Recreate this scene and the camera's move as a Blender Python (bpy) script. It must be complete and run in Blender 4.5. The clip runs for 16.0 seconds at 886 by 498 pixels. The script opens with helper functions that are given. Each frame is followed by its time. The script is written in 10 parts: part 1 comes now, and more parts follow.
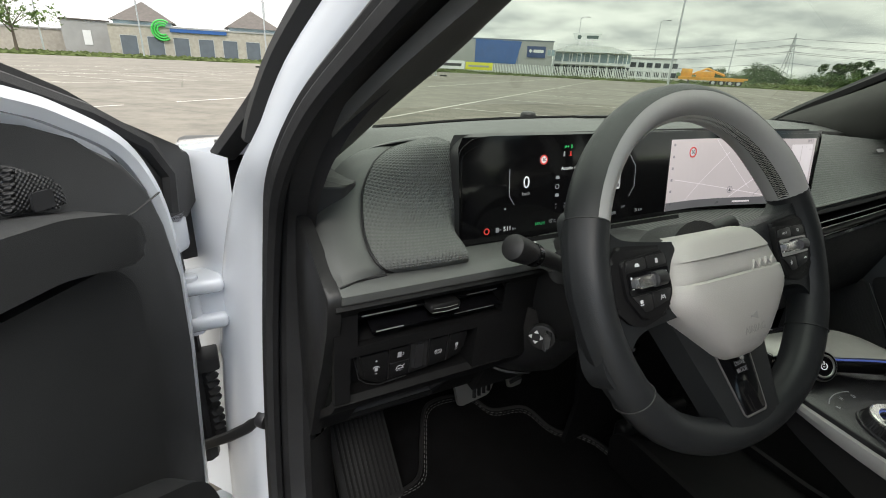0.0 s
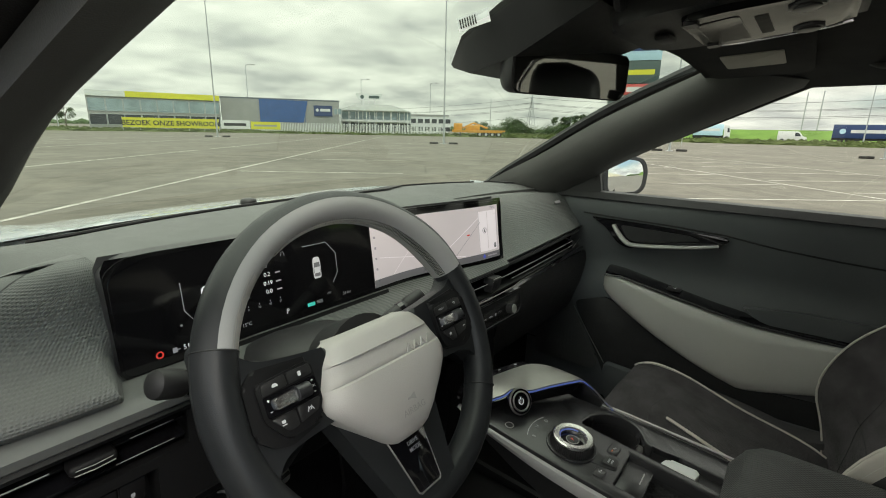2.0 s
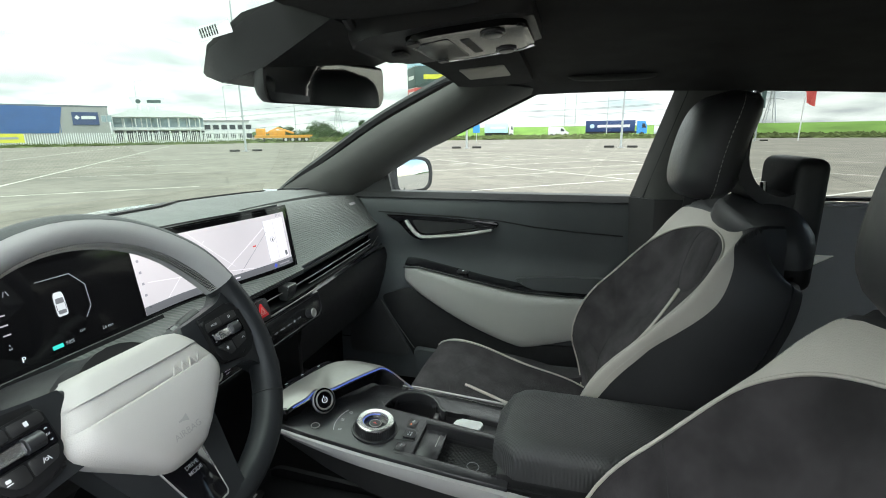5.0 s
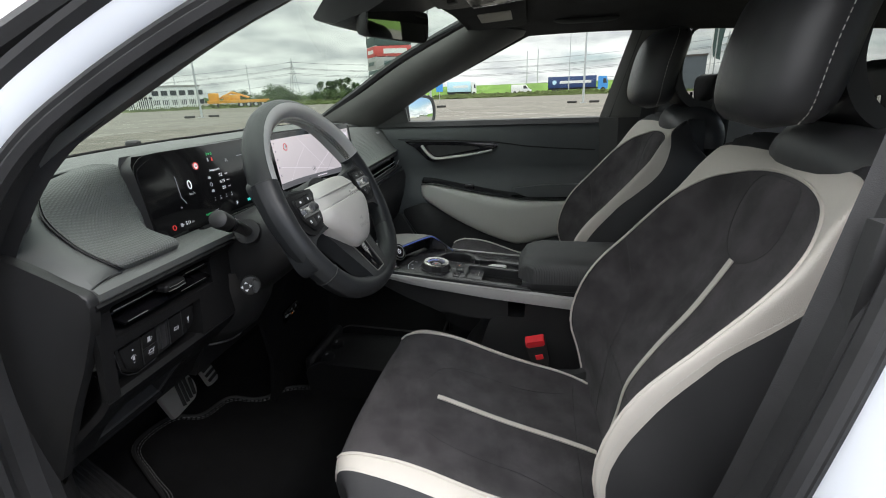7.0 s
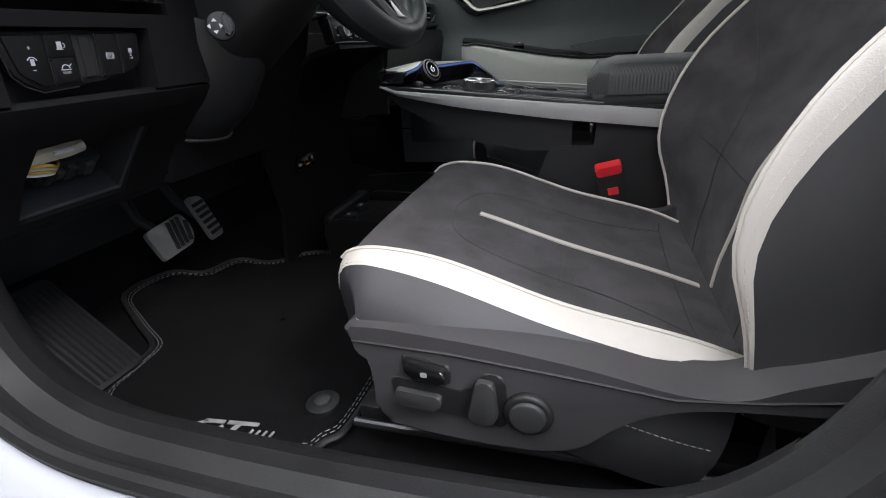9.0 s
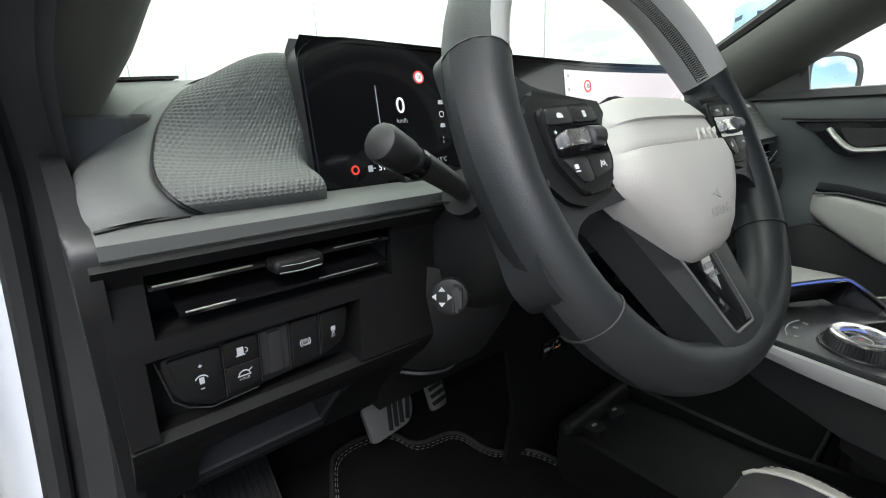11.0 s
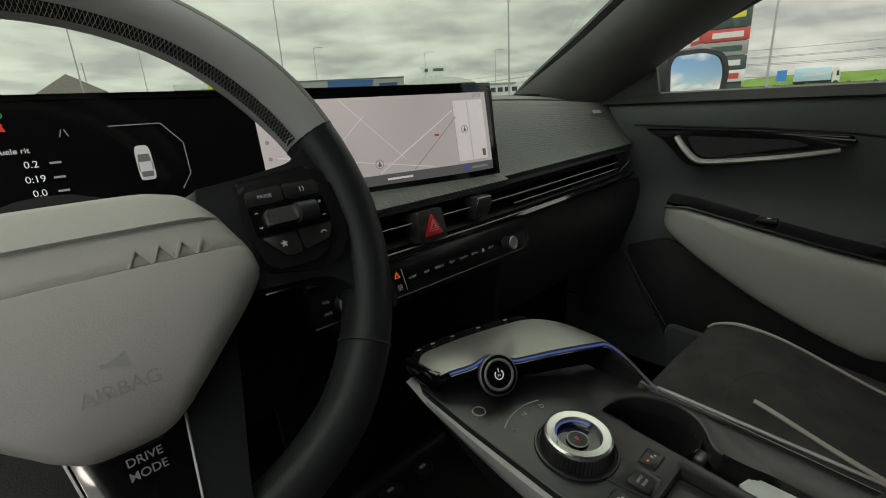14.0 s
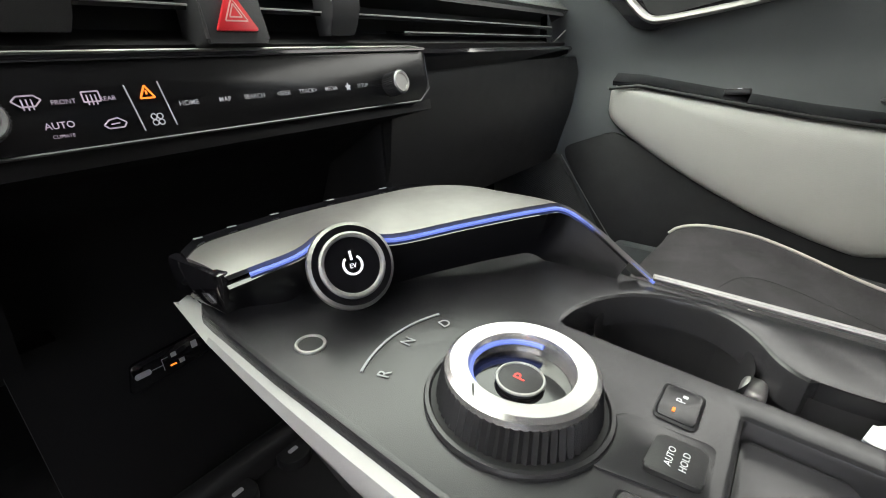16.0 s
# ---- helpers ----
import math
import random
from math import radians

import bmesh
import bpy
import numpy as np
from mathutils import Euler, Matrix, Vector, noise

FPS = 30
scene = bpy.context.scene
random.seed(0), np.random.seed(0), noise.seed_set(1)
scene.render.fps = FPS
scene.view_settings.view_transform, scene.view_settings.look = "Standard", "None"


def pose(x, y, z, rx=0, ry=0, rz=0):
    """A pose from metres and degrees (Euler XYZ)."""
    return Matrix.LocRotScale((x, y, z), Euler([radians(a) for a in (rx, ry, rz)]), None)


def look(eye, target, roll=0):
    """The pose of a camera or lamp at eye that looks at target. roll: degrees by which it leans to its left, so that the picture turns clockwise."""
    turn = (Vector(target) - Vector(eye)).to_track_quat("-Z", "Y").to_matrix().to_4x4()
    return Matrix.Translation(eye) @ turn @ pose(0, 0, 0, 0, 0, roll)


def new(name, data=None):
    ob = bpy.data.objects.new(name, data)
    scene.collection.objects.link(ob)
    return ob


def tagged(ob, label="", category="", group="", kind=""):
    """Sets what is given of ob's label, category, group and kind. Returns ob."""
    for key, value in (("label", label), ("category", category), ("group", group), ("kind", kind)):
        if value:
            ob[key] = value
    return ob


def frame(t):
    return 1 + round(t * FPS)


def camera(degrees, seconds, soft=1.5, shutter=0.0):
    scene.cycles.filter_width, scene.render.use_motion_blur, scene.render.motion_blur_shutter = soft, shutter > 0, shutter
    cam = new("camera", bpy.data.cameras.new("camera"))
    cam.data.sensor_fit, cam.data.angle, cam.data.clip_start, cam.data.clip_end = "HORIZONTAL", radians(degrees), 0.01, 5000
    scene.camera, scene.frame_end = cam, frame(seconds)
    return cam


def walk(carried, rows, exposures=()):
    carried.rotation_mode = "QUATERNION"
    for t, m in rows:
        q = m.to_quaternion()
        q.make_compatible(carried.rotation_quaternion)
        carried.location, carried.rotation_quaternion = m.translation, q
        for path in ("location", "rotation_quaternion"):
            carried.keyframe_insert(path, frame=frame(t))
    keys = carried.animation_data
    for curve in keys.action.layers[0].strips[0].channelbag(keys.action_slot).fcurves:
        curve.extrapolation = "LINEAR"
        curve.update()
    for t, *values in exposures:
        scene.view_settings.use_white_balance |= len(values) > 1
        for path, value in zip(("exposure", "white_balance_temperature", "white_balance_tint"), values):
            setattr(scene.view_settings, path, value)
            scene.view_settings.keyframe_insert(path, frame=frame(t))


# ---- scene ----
cam = camera(87.0, 16.0, soft=1.0)
PATH = [
    (0, (-0.824, 0.063, 1.113), (0.08, 1.69, 0.38), 2.8),
    (0.5, (-0.791, 0.029, 1.129), (0.276, 1.594, 0.486), 2.3),
    (1, (-0.751, -0.006, 1.147), (0.466, 1.467, 0.556), 1.8),
    (1.5, (-0.727, -0.019, 1.162), (0.647, 1.33, 0.623), 1.4),
    (2, (-0.694, -0.023, 1.175), (0.843, 1.157, 0.679), 1.2),
    (2.5, (-0.645, -0.032, 1.169), (1.032, 0.962, 0.725), 1.0),
    (3, (-0.617, -0.042, 1.171), (1.164, 0.772, 0.762), 0.6),
    (3.5, (-0.606, -0.056, 1.183), (1.239, 0.602, 0.778), 0.2),
    (3.7, (-0.607, -0.061, 1.163), (1.254, 0.568, 0.786), -0.4),
    (5.8, (-0.854, -0.114, 1.19), (1.018, 0.336, 0.651), -1.2),
    (6, (-0.906, -0.107, 1.171), (0.983, 0.31, 0.66), -1.8),
    (6.5, (-1.028, -0.076, 1.155), (0.849, 0.308, 0.582), -2.0),
    (7, (-1.127, -0.036, 1.108), (0.731, 0.343, 0.473), -2.2),
    (7.5, (-1.17, -0.024, 1.022), (0.665, 0.366, 0.33), -2.5),
    (8, (-1.125, -0.01, 0.917), (0.685, 0.396, 0.169), -2.9),
    (8.5, (-1.053, 0.005, 0.828), (0.727, 0.434, 0.023), -3.4),
    (9, (-1.008, 0.004, 0.778), (0.739, 0.545, -0.03), -3.9),
    (9.5, (-0.954, 0.015, 0.764), (0.738, 0.794, 0.037), -4.3),
    (10, (-0.849, 0.105, 0.842), (0.719, 1.173, 0.21), -3.9),
    (10.2, (-0.807, 0.148, 0.884), (0.696, 1.324, 0.287), -3.5),
    (12.3, (-0.653, 0.065, 1.009), (0.399, 1.693, 0.513), -1.6),
    (12.5, (-0.62, 0.044, 1.034), (0.437, 1.671, 0.547), -1.5),
    (13, (-0.557, 0.007, 1.08), (0.536, 1.604, 0.574), -1.8),
    (13.5, (-0.488, -0.021, 1.065), (0.709, 1.493, 0.54), -3.2),
    (14, (-0.387, 0.017, 1.011), (0.924, 1.403, 0.411), -3.2),
    (14.5, (-0.317, 0.058, 0.936), (1.059, 1.358, 0.291), -3.2),
    (15, (-0.268, 0.102, 0.864), (1.147, 1.343, 0.187), -3.3),
    (15.5, (-0.215, 0.126, 0.844), (1.23, 1.31, 0.127), -3.3),
    (16, (-0.193, 0.128, 0.823), (1.273, 1.266, 0.077), -3.2),
]
walk(cam, [(t, look(eye, target, roll)) for t, eye, target, roll in PATH],
     exposures=[(0, 0.58, 6600, 12), (1, 0.38, 6550, 9), (2, 0.53, 6800, 9), (3, 0.79, 6550, 8), (3.5, 0.89, 6450, 8), (6, 1.44, 6000, 13), (6.5, 0.94, 6100, 15), (7, 0.76, 6250, 15), (8, 0.48, 6200, 17), (8.5, 0.6, 6150, 18), (9, 1.12, 6150, 18), (9.5, 1.37, 6100, 16), (10, 1.72, 6150, 14), (12.5, 0.36, 6700, 12), (13.5, -0.13, 7000, 9), (14, 0, 6850, 9), (14.5, 0.1, 6600, 11), (15, 0.79, 6350, 15), (15.5, 1.83, 6450, 17), (16, 2.28, 6600, 17)])

# ---- world ----
# overcast day: a pale sky with broken cloud, one soft sun ahead to the left
world = bpy.data.worlds.new("sky")
scene.world = world
world.use_nodes = True
wn, wl = world.node_tree.nodes, world.node_tree.links
wn.clear()
w_out = wn.new("ShaderNodeOutputWorld")
w_bg = wn.new("ShaderNodeBackground")
w_sky = wn.new("ShaderNodeTexSky")
w_sky.sky_type, w_sky.sun_disc = "NISHITA", False
w_sky.sun_elevation, w_sky.sun_rotation = radians(38), radians(205)
w_sky.dust_density, w_sky.ozone_density = 0.1, 4.0
w_co = wn.new("ShaderNodeTexCoord")
w_sep = wn.new("ShaderNodeSeparateXYZ")
wl.new(w_co.outputs["Generated"], w_sep.inputs[0])


def wmath(op, a, b):
    n = wn.new("ShaderNodeMath")
    n.operation = op
    for k, v in ((0, a), (1, b)):
        if isinstance(v, (int, float)):
            n.inputs[k].default_value = v
        else:
            wl.new(v, n.inputs[k])
    return n.outputs[0]


w_h = wmath("ADD", wmath("MAXIMUM", w_sep.outputs[2], 0.0), 0.18)
w_cmb = wn.new("ShaderNodeCombineXYZ")
wl.new(wmath("DIVIDE", w_sep.outputs[0], w_h), w_cmb.inputs[0])
wl.new(wmath("DIVIDE", w_sep.outputs[1], w_h), w_cmb.inputs[1])
w_n1 = wn.new("ShaderNodeTexNoise")
w_n1.inputs["Scale"].default_value, w_n1.inputs["Detail"].default_value, w_n1.inputs["Roughness"].default_value = 2.1, 7.0, 0.52
wl.new(w_cmb.outputs[0], w_n1.inputs["Vector"])
w_r1 = wn.new("ShaderNodeValToRGB")
w_r1.color_ramp.elements[0].position, w_r1.color_ramp.elements[0].color = 0.36, (0.66, 0.685, 0.68, 1)
w_r1.color_ramp.elements[1].position, w_r1.color_ramp.elements[1].color = 0.66, (1.18, 1.19, 1.13, 1)
w_mid = w_r1.color_ramp.elements.new(0.50)
w_mid.color = (0.92, 0.94, 0.90, 1)
wl.new(w_n1.outputs[0], w_r1.inputs[0])
w_n2 = wn.new("ShaderNodeTexNoise")
w_n2.inputs["Scale"].default_value, w_n2.inputs["Detail"].default_value = 0.55, 5.0
wl.new(w_cmb.outputs[0], w_n2.inputs["Vector"])
w_r2 = wn.new("ShaderNodeValToRGB")
w_r2.color_ramp.elements[0].position, w_r2.color_ramp.elements[1].position = 0.30, 0.42
# cloud thins out behind the car, where blue shows between
wl.new(wmath("ADD", w_n2.outputs[0], wmath("MULTIPLY", w_sep.outputs[1], 0.17)), w_r2.inputs[0])
w_sc = wn.new("ShaderNodeVectorMath")
w_sc.operation = "SCALE"
w_sc.inputs["Scale"].default_value = 0.10
wl.new(w_sky.outputs[0], w_sc.inputs[0])
w_mix = wn.new("ShaderNodeMix")
w_mix.data_type = "RGBA"
wl.new(w_r2.outputs[0], w_mix.inputs[0])
wl.new(w_sc.outputs[0], w_mix.inputs[6])
wl.new(w_r1.outputs[0], w_mix.inputs[7])
wl.new(w_mix.outputs[2], w_bg.inputs[0])
# an overcast sky is brightest overhead, and here duller on the passenger's side
w_up = wmath("MAXIMUM", w_sep.outputs[2], 0.0)
w_side = wmath("MINIMUM", wmath("MAXIMUM", wmath("SUBTRACT", 1.14, wmath("MULTIPLY", w_sep.outputs[0], 0.20)), 0.94), 1.25)
wl.new(wmath("MULTIPLY", wmath("ADD", wmath("MULTIPLY", wmath("MULTIPLY", w_up, w_up), 2.2), 0.92), w_side), w_bg.inputs[1])
wl.new(w_bg.outputs[0], w_out.inputs[0])

sun_data = bpy.data.lights.new("sun", "SUN")
sun_data.energy, sun_data.angle, sun_data.color = 0.9, radians(15), (1.0, 0.95, 0.87)
sun = new("sun", sun_data)
sun.matrix_world = look((-6, -12, 14), (0, 0, 0))

# ---- materials ----


def mat(name, colour, rough=0.5, metal=0.0, vary=0.15, scale=6.0, grain=0.0, grain_scale=900.0, coat=0.0, sheen=0.0, emit=0.0, spec=0.5, wear=0.08):
    """A surface with broad variation of tone, fine variation of gloss and a fine relief."""
    m = bpy.data.materials.new(name)
    m.use_nodes = True
    n, l = m.node_tree.nodes, m.node_tree.links
    b = n["Principled BSDF"]
    co = n.new("ShaderNodeTexCoord")
    big = n.new("ShaderNodeTexNoise")
    big.inputs["Scale"].default_value, big.inputs["Detail"].default_value = scale, 5
    l.new(co.outputs["Object"], big.inputs["Vector"])
    ramp = n.new("ShaderNodeValToRGB")
    lo, hi = [c * (1 - vary) for c in colour], [min(1, c * (1 + vary)) for c in colour]
    ramp.color_ramp.elements[0].position, ramp.color_ramp.elements[0].color = 0.3, (*lo, 1)
    ramp.color_ramp.elements[1].position, ramp.color_ramp.elements[1].color = 0.7, (*hi, 1)
    l.new(big.outputs[0], ramp.inputs[0])
    l.new(ramp.outputs[0], b.inputs["Base Color"])
    fine = n.new("ShaderNodeTexNoise")
    fine.inputs["Scale"].default_value, fine.inputs["Detail"].default_value = scale * 9, 4
    l.new(co.outputs["Object"], fine.inputs["Vector"])
    mr = n.new("ShaderNodeMapRange")
    mr.inputs[3].default_value, mr.inputs[4].default_value = max(0.02, rough - wear), min(1, rough + wear)
    l.new(fine.outputs[0], mr.inputs[0])
    l.new(mr.outputs[0], b.inputs["Roughness"])
    b.inputs["Metallic"].default_value = metal
    b.inputs["Specular IOR Level"].default_value = spec
    b.inputs["Coat Weight"].default_value = coat
    b.inputs["Coat Roughness"].default_value = 0.05
    if sheen:
        b.inputs["Sheen Weight"].default_value = sheen
        b.inputs["Sheen Roughness"].default_value = 0.6
    if emit:
        l.new(ramp.outputs[0], b.inputs["Emission Color"])
        b.inputs["Emission Strength"].default_value = emit
    if grain:
        g = n.new("ShaderNodeTexNoise")
        g.inputs["Scale"].default_value, g.inputs["Detail"].default_value = grain_scale, 3
        l.new(co.outputs["Object"], g.inputs["Vector"])
        bump = n.new("ShaderNodeBump")
        bump.inputs["Strength"].default_value, bump.inputs["Distance"].default_value = grain, 0.001
        l.new(g.outputs[0], bump.inputs["Height"])
        l.new(bump.outputs[0], b.inputs["Normal"])
    return m


def weave(name, colour, rough, pitch, axes, depth=0.6):
    """A plastic or leather with a woven relief: rows of small raised diamonds, pitch metres apart."""
    m = mat(name, colour, rough, vary=0.12, scale=5)
    n, l = m.node_tree.nodes, m.node_tree.links
    b = n["Principled BSDF"]
    co = n.new("ShaderNodeTexCoord")
    sep = n.new("ShaderNodeSeparateXYZ")
    l.new(co.outputs["Object"], sep.inputs[0])

    def op(kind, a, c=None):
        q = n.new("ShaderNodeMath")
        q.operation = kind
        for k, v in ((0, a), (1, c)):
            if v is None:
                continue
            if isinstance(v, (int, float)):
                q.inputs[k].default_value = v
            else:
                l.new(v, q.inputs[k])
        return q.outputs[0]

    p, q = sep.outputs[axes[0]], sep.outputs[axes[1]]
    k = 2 * math.pi / pitch
    s1 = op("SINE", op("MULTIPLY", op("ADD", p, op("MULTIPLY", q, 0.9)), k))
    s2 = op("SINE", op("MULTIPLY", op("SUBTRACT", p, op("MULTIPLY", q, 0.9)), k))
    h = op("MULTIPLY", op("ADD", s1, s2), 0.5)
    bump = n.new("ShaderNodeBump")
    bump.inputs["Strength"].default_value, bump.inputs["Distance"].default_value = depth, 0.0012
    l.new(h, bump.inputs["Height"])
    l.new(bump.outputs[0], b.inputs["Normal"])
    return m


def glass(name, tint, gloss=1.0):
    """Thin glazing: light goes straight through with a tint, with a Fresnel gloss."""
    m = bpy.data.materials.new(name)
    m.use_nodes = True
    n, l = m.node_tree.nodes, m.node_tree.links
    n.clear()
    out = n.new("ShaderNodeOutputMaterial")
    tr = n.new("ShaderNodeBsdfTransparent")
    tr.inputs[0].default_value = (*tint, 1)
    gl = n.new("ShaderNodeBsdfGlossy")
    gl.inputs["Roughness"].default_value = 0.01
    gl.inputs[0].default_value = (gloss, gloss, gloss, 1)
    lw = n.new("ShaderNodeLayerWeight")
    pw_ = n.new("ShaderNodeMath")
    pw_.operation = "POWER"
    l.new(lw.outputs["Facing"], pw_.inputs[0])
    pw_.inputs[1].default_value = 5.0
    fr_ = n.new("ShaderNodeMapRange")
    l.new(pw_.outputs[0], fr_.inputs[0])
    fr_.inputs[3].default_value, fr_.inputs[4].default_value = 0.04, 0.9
    mx = n.new("ShaderNodeMixShader")
    l.new(fr_.outputs[0], mx.inputs[0])
    l.new(tr.outputs[0], mx.inputs[1])
    l.new(gl.outputs[0], mx.inputs[2])
    l.new(mx.outputs[0], out.inputs[0])
    return m


PLASTIC = mat("black_plastic", (0.036, 0.036, 0.037), 0.5, grain=0.25, grain_scale=1500, scale=4)
HARD = mat("hard_black_plastic", (0.015, 0.015, 0.0155), 0.46, grain=0.2, grain_scale=1800, scale=5)
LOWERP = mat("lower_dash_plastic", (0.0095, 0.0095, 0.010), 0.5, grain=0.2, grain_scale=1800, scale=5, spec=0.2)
# driver's door: the common door plastic with shade darkened into its colour
DOORDIM = mat("door_plastic_shaded", (0.034, 0.035, 0.036), 0.5, grain=0.3, grain_scale=1300, scale=4, spec=0.35)
DASH = mat("grey_dash_plastic", (0.085, 0.089, 0.086), 0.55, grain=0.35, grain_scale=1400, scale=4)
# passenger's door: the same plastic, brightened in colour for light that falls short
DOORLIT = mat("door_plastic_lit", (0.082, 0.088, 0.092), 0.5, grain=0.35, grain_scale=1300, scale=4)
PIANO = mat("gloss_black", (0.006, 0.006, 0.007), 0.1, coat=0.6, vary=0.05, wear=0.05)
CREAM = mat("cream_leather", (0.56, 0.525, 0.475), 0.5, vary=0.05, grain=0.5, grain_scale=700, scale=9)
HUBM = mat("pale_grey_vinyl", (0.50, 0.478, 0.452), 0.5, vary=0.04, grain=0.3, grain_scale=900, scale=8)
BLEATHER = mat("black_leather", (0.042, 0.042, 0.044), 0.40, vary=0.15, grain=0.22, grain_scale=1300, scale=7)
WHEELB = mat("wheel_rim_leather", (0.0165, 0.018, 0.0195), 0.42, vary=0.15, grain=0.2, grain_scale=1300, scale=7, spec=0.38)
PEWTER = mat("brushed_pewter", (0.27, 0.262, 0.25), 0.42, metal=0.9, vary=0.06, scale=14)
GLEATHER = mat("grey_leather", (0.42, 0.415, 0.41), 0.45, vary=0.06, grain=0.2, grain_scale=700, scale=7)
SUEDE = mat("black_suede", (0.040, 0.036, 0.039), 0.92, vary=0.45, scale=17, grain=0.7, grain_scale=1700, sheen=0.09, spec=0.2)
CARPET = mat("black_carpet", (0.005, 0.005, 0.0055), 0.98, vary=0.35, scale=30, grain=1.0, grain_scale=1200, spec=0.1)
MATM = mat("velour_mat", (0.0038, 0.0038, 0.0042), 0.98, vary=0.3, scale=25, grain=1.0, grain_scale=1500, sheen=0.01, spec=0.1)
LINER = mat("black_headliner", (0.034, 0.034, 0.034), 0.95, vary=0.2, scale=12, grain=0.8, grain_scale=1100, spec=0.2)
RUBBER = mat("rubber", (0.016, 0.016, 0.017), 0.6, vary=0.25, scale=20, grain=0.3)
PAINT = mat("white_car_paint", (0.70, 0.73, 0.78), 0.22, vary=0.015, coat=0.8, scale=3, wear=0.04)
CHROME = mat("chrome", (0.75, 0.76, 0.78), 0.16, metal=1.0, vary=0.04, wear=0.05)
SATIN = mat("satin_silver", (0.38, 0.375, 0.36), 0.46, metal=0.9, vary=0.05, grain=0.2, grain_scale=2500)
PILLAR = mat("grey_pillar_trim", (0.105, 0.105, 0.10), 0.7, vary=0.08, scale=6, grain=0.5, grain_scale=1100, spec=0.3)
BRUSHED = mat("brushed_bright_ring", (0.62, 0.61, 0.59), 0.24, metal=0.9, vary=0.02, wear=0.02)
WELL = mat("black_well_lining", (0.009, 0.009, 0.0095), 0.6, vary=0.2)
SHIELD = mat("seat_shield_plastic", (0.054, 0.051, 0.054), 0.5, grain=0.25, grain_scale=1500, scale=4)
SILVERP = mat("silver_painted_trim", (0.40, 0.392, 0.382), 0.4, metal=0.15, vary=0.05)
DARKMET = mat("dark_metal", (0.09, 0.09, 0.095), 0.4, metal=0.8, vary=0.1)
STITCH = mat("pale_thread", (0.55, 0.54, 0.50), 0.8, vary=0.1)
REDP = mat("red_button", (0.70, 0.025, 0.035), 0.35, vary=0.08)
MARK = mat("white_marking", (0.72, 0.73, 0.74), 0.5, vary=0.03)
GREYMARK = mat("grey_marking", (0.30, 0.30, 0.31), 0.5, vary=0.05)
SCREEN = mat("dark_display", (0.0045, 0.0045, 0.005), 0.09, vary=0.05, coat=0.35, wear=0.03)
MAPM = mat("lit_map", (0.50, 0.455, 0.465), 0.3, vary=0.02, emit=0.45, wear=0.05, scale=12)
MAPBAR = mat("lit_map_bar", (0.10, 0.10, 0.105), 0.3, vary=0.02, emit=0.5)
MAPROAD = mat("lit_map_road", (0.62, 0.58, 0.60), 0.3, vary=0.02, emit=0.55)
MAPGREY = mat("lit_map_grey", (0.24, 0.22, 0.24), 0.3, vary=0.02, emit=0.5)
LITW = mat("lit_white", (0.80, 0.82, 0.85), 0.4, vary=0.02, emit=0.22)
LITD = mat("lit_dim", (0.30, 0.31, 0.33), 0.4, vary=0.02, emit=0.16)
LITG = mat("lit_green", (0.03, 0.45, 0.14), 0.4, vary=0.02, emit=0.22)
LITT = mat("lit_teal", (0.05, 0.50, 0.42), 0.4, vary=0.02, emit=0.45)
LITR = mat("lit_red", (0.65, 0.05, 0.04), 0.4, vary=0.02, emit=0.18)
LITO = mat("lit_orange", (0.80, 0.17, 0.02), 0.4, vary=0.02, emit=0.4)
LITB = mat("lit_blue", (0.10, 0.15, 0.46), 0.4, vary=0.02, emit=0.28)
PODW = weave("textured_dash_pad", (0.090, 0.094, 0.090), 0.5, 0.0088, (0, 2), 0.5)
WINGW = weave("textured_dash_top", (0.090, 0.094, 0.090), 0.55, 0.0045, (0, 1), 0.4)
ARMW = weave("woven_armrest_leather", (0.045, 0.045, 0.046), 0.5, 0.0052, (0, 1), 0.35)
DOORGRILLE = weave("black_speaker_mesh", (0.020, 0.020, 0.021), 0.5, 0.0035, (1, 2), 0.8)
GRILLE = weave("speaker_mesh", (0.075, 0.075, 0.076), 0.5, 0.0035, (1, 2), 1.0)
PADW = weave("ribbed_rubber", (0.014, 0.014, 0.0145), 0.6, 0.008, (0, 1), 0.8)
WSGLASS = glass("windscreen_glass", (0.57, 0.635, 0.57))
SIDEGLASS = glass("side_glass", (0.70, 0.725, 0.69))
PRIVACY = glass("rear_glass", (0.42, 0.44, 0.41))
MIRROR = mat("mirror", (0.85, 0.88, 0.9), 0.02, metal=1.0, vary=0.01, wear=0.0)
DARKMIRROR = mat("dimming_mirror", (0.55, 0.56, 0.55), 0.03, metal=1.0, vary=0.01, wear=0.0)

# ---- helpers of this scene ----
ORIGIN = {}


def thing(name, label, category, at=(0, 0, 0), group="", kind=""):
    ob = new(name)
    ob.empty_display_size = 0.05
    ob.location = at
    ORIGIN[ob] = Vector(at)
    return tagged(ob, label, category, group, kind)


def root_of(ob):
    while ob.parent:
        ob = ob.parent
    return ob


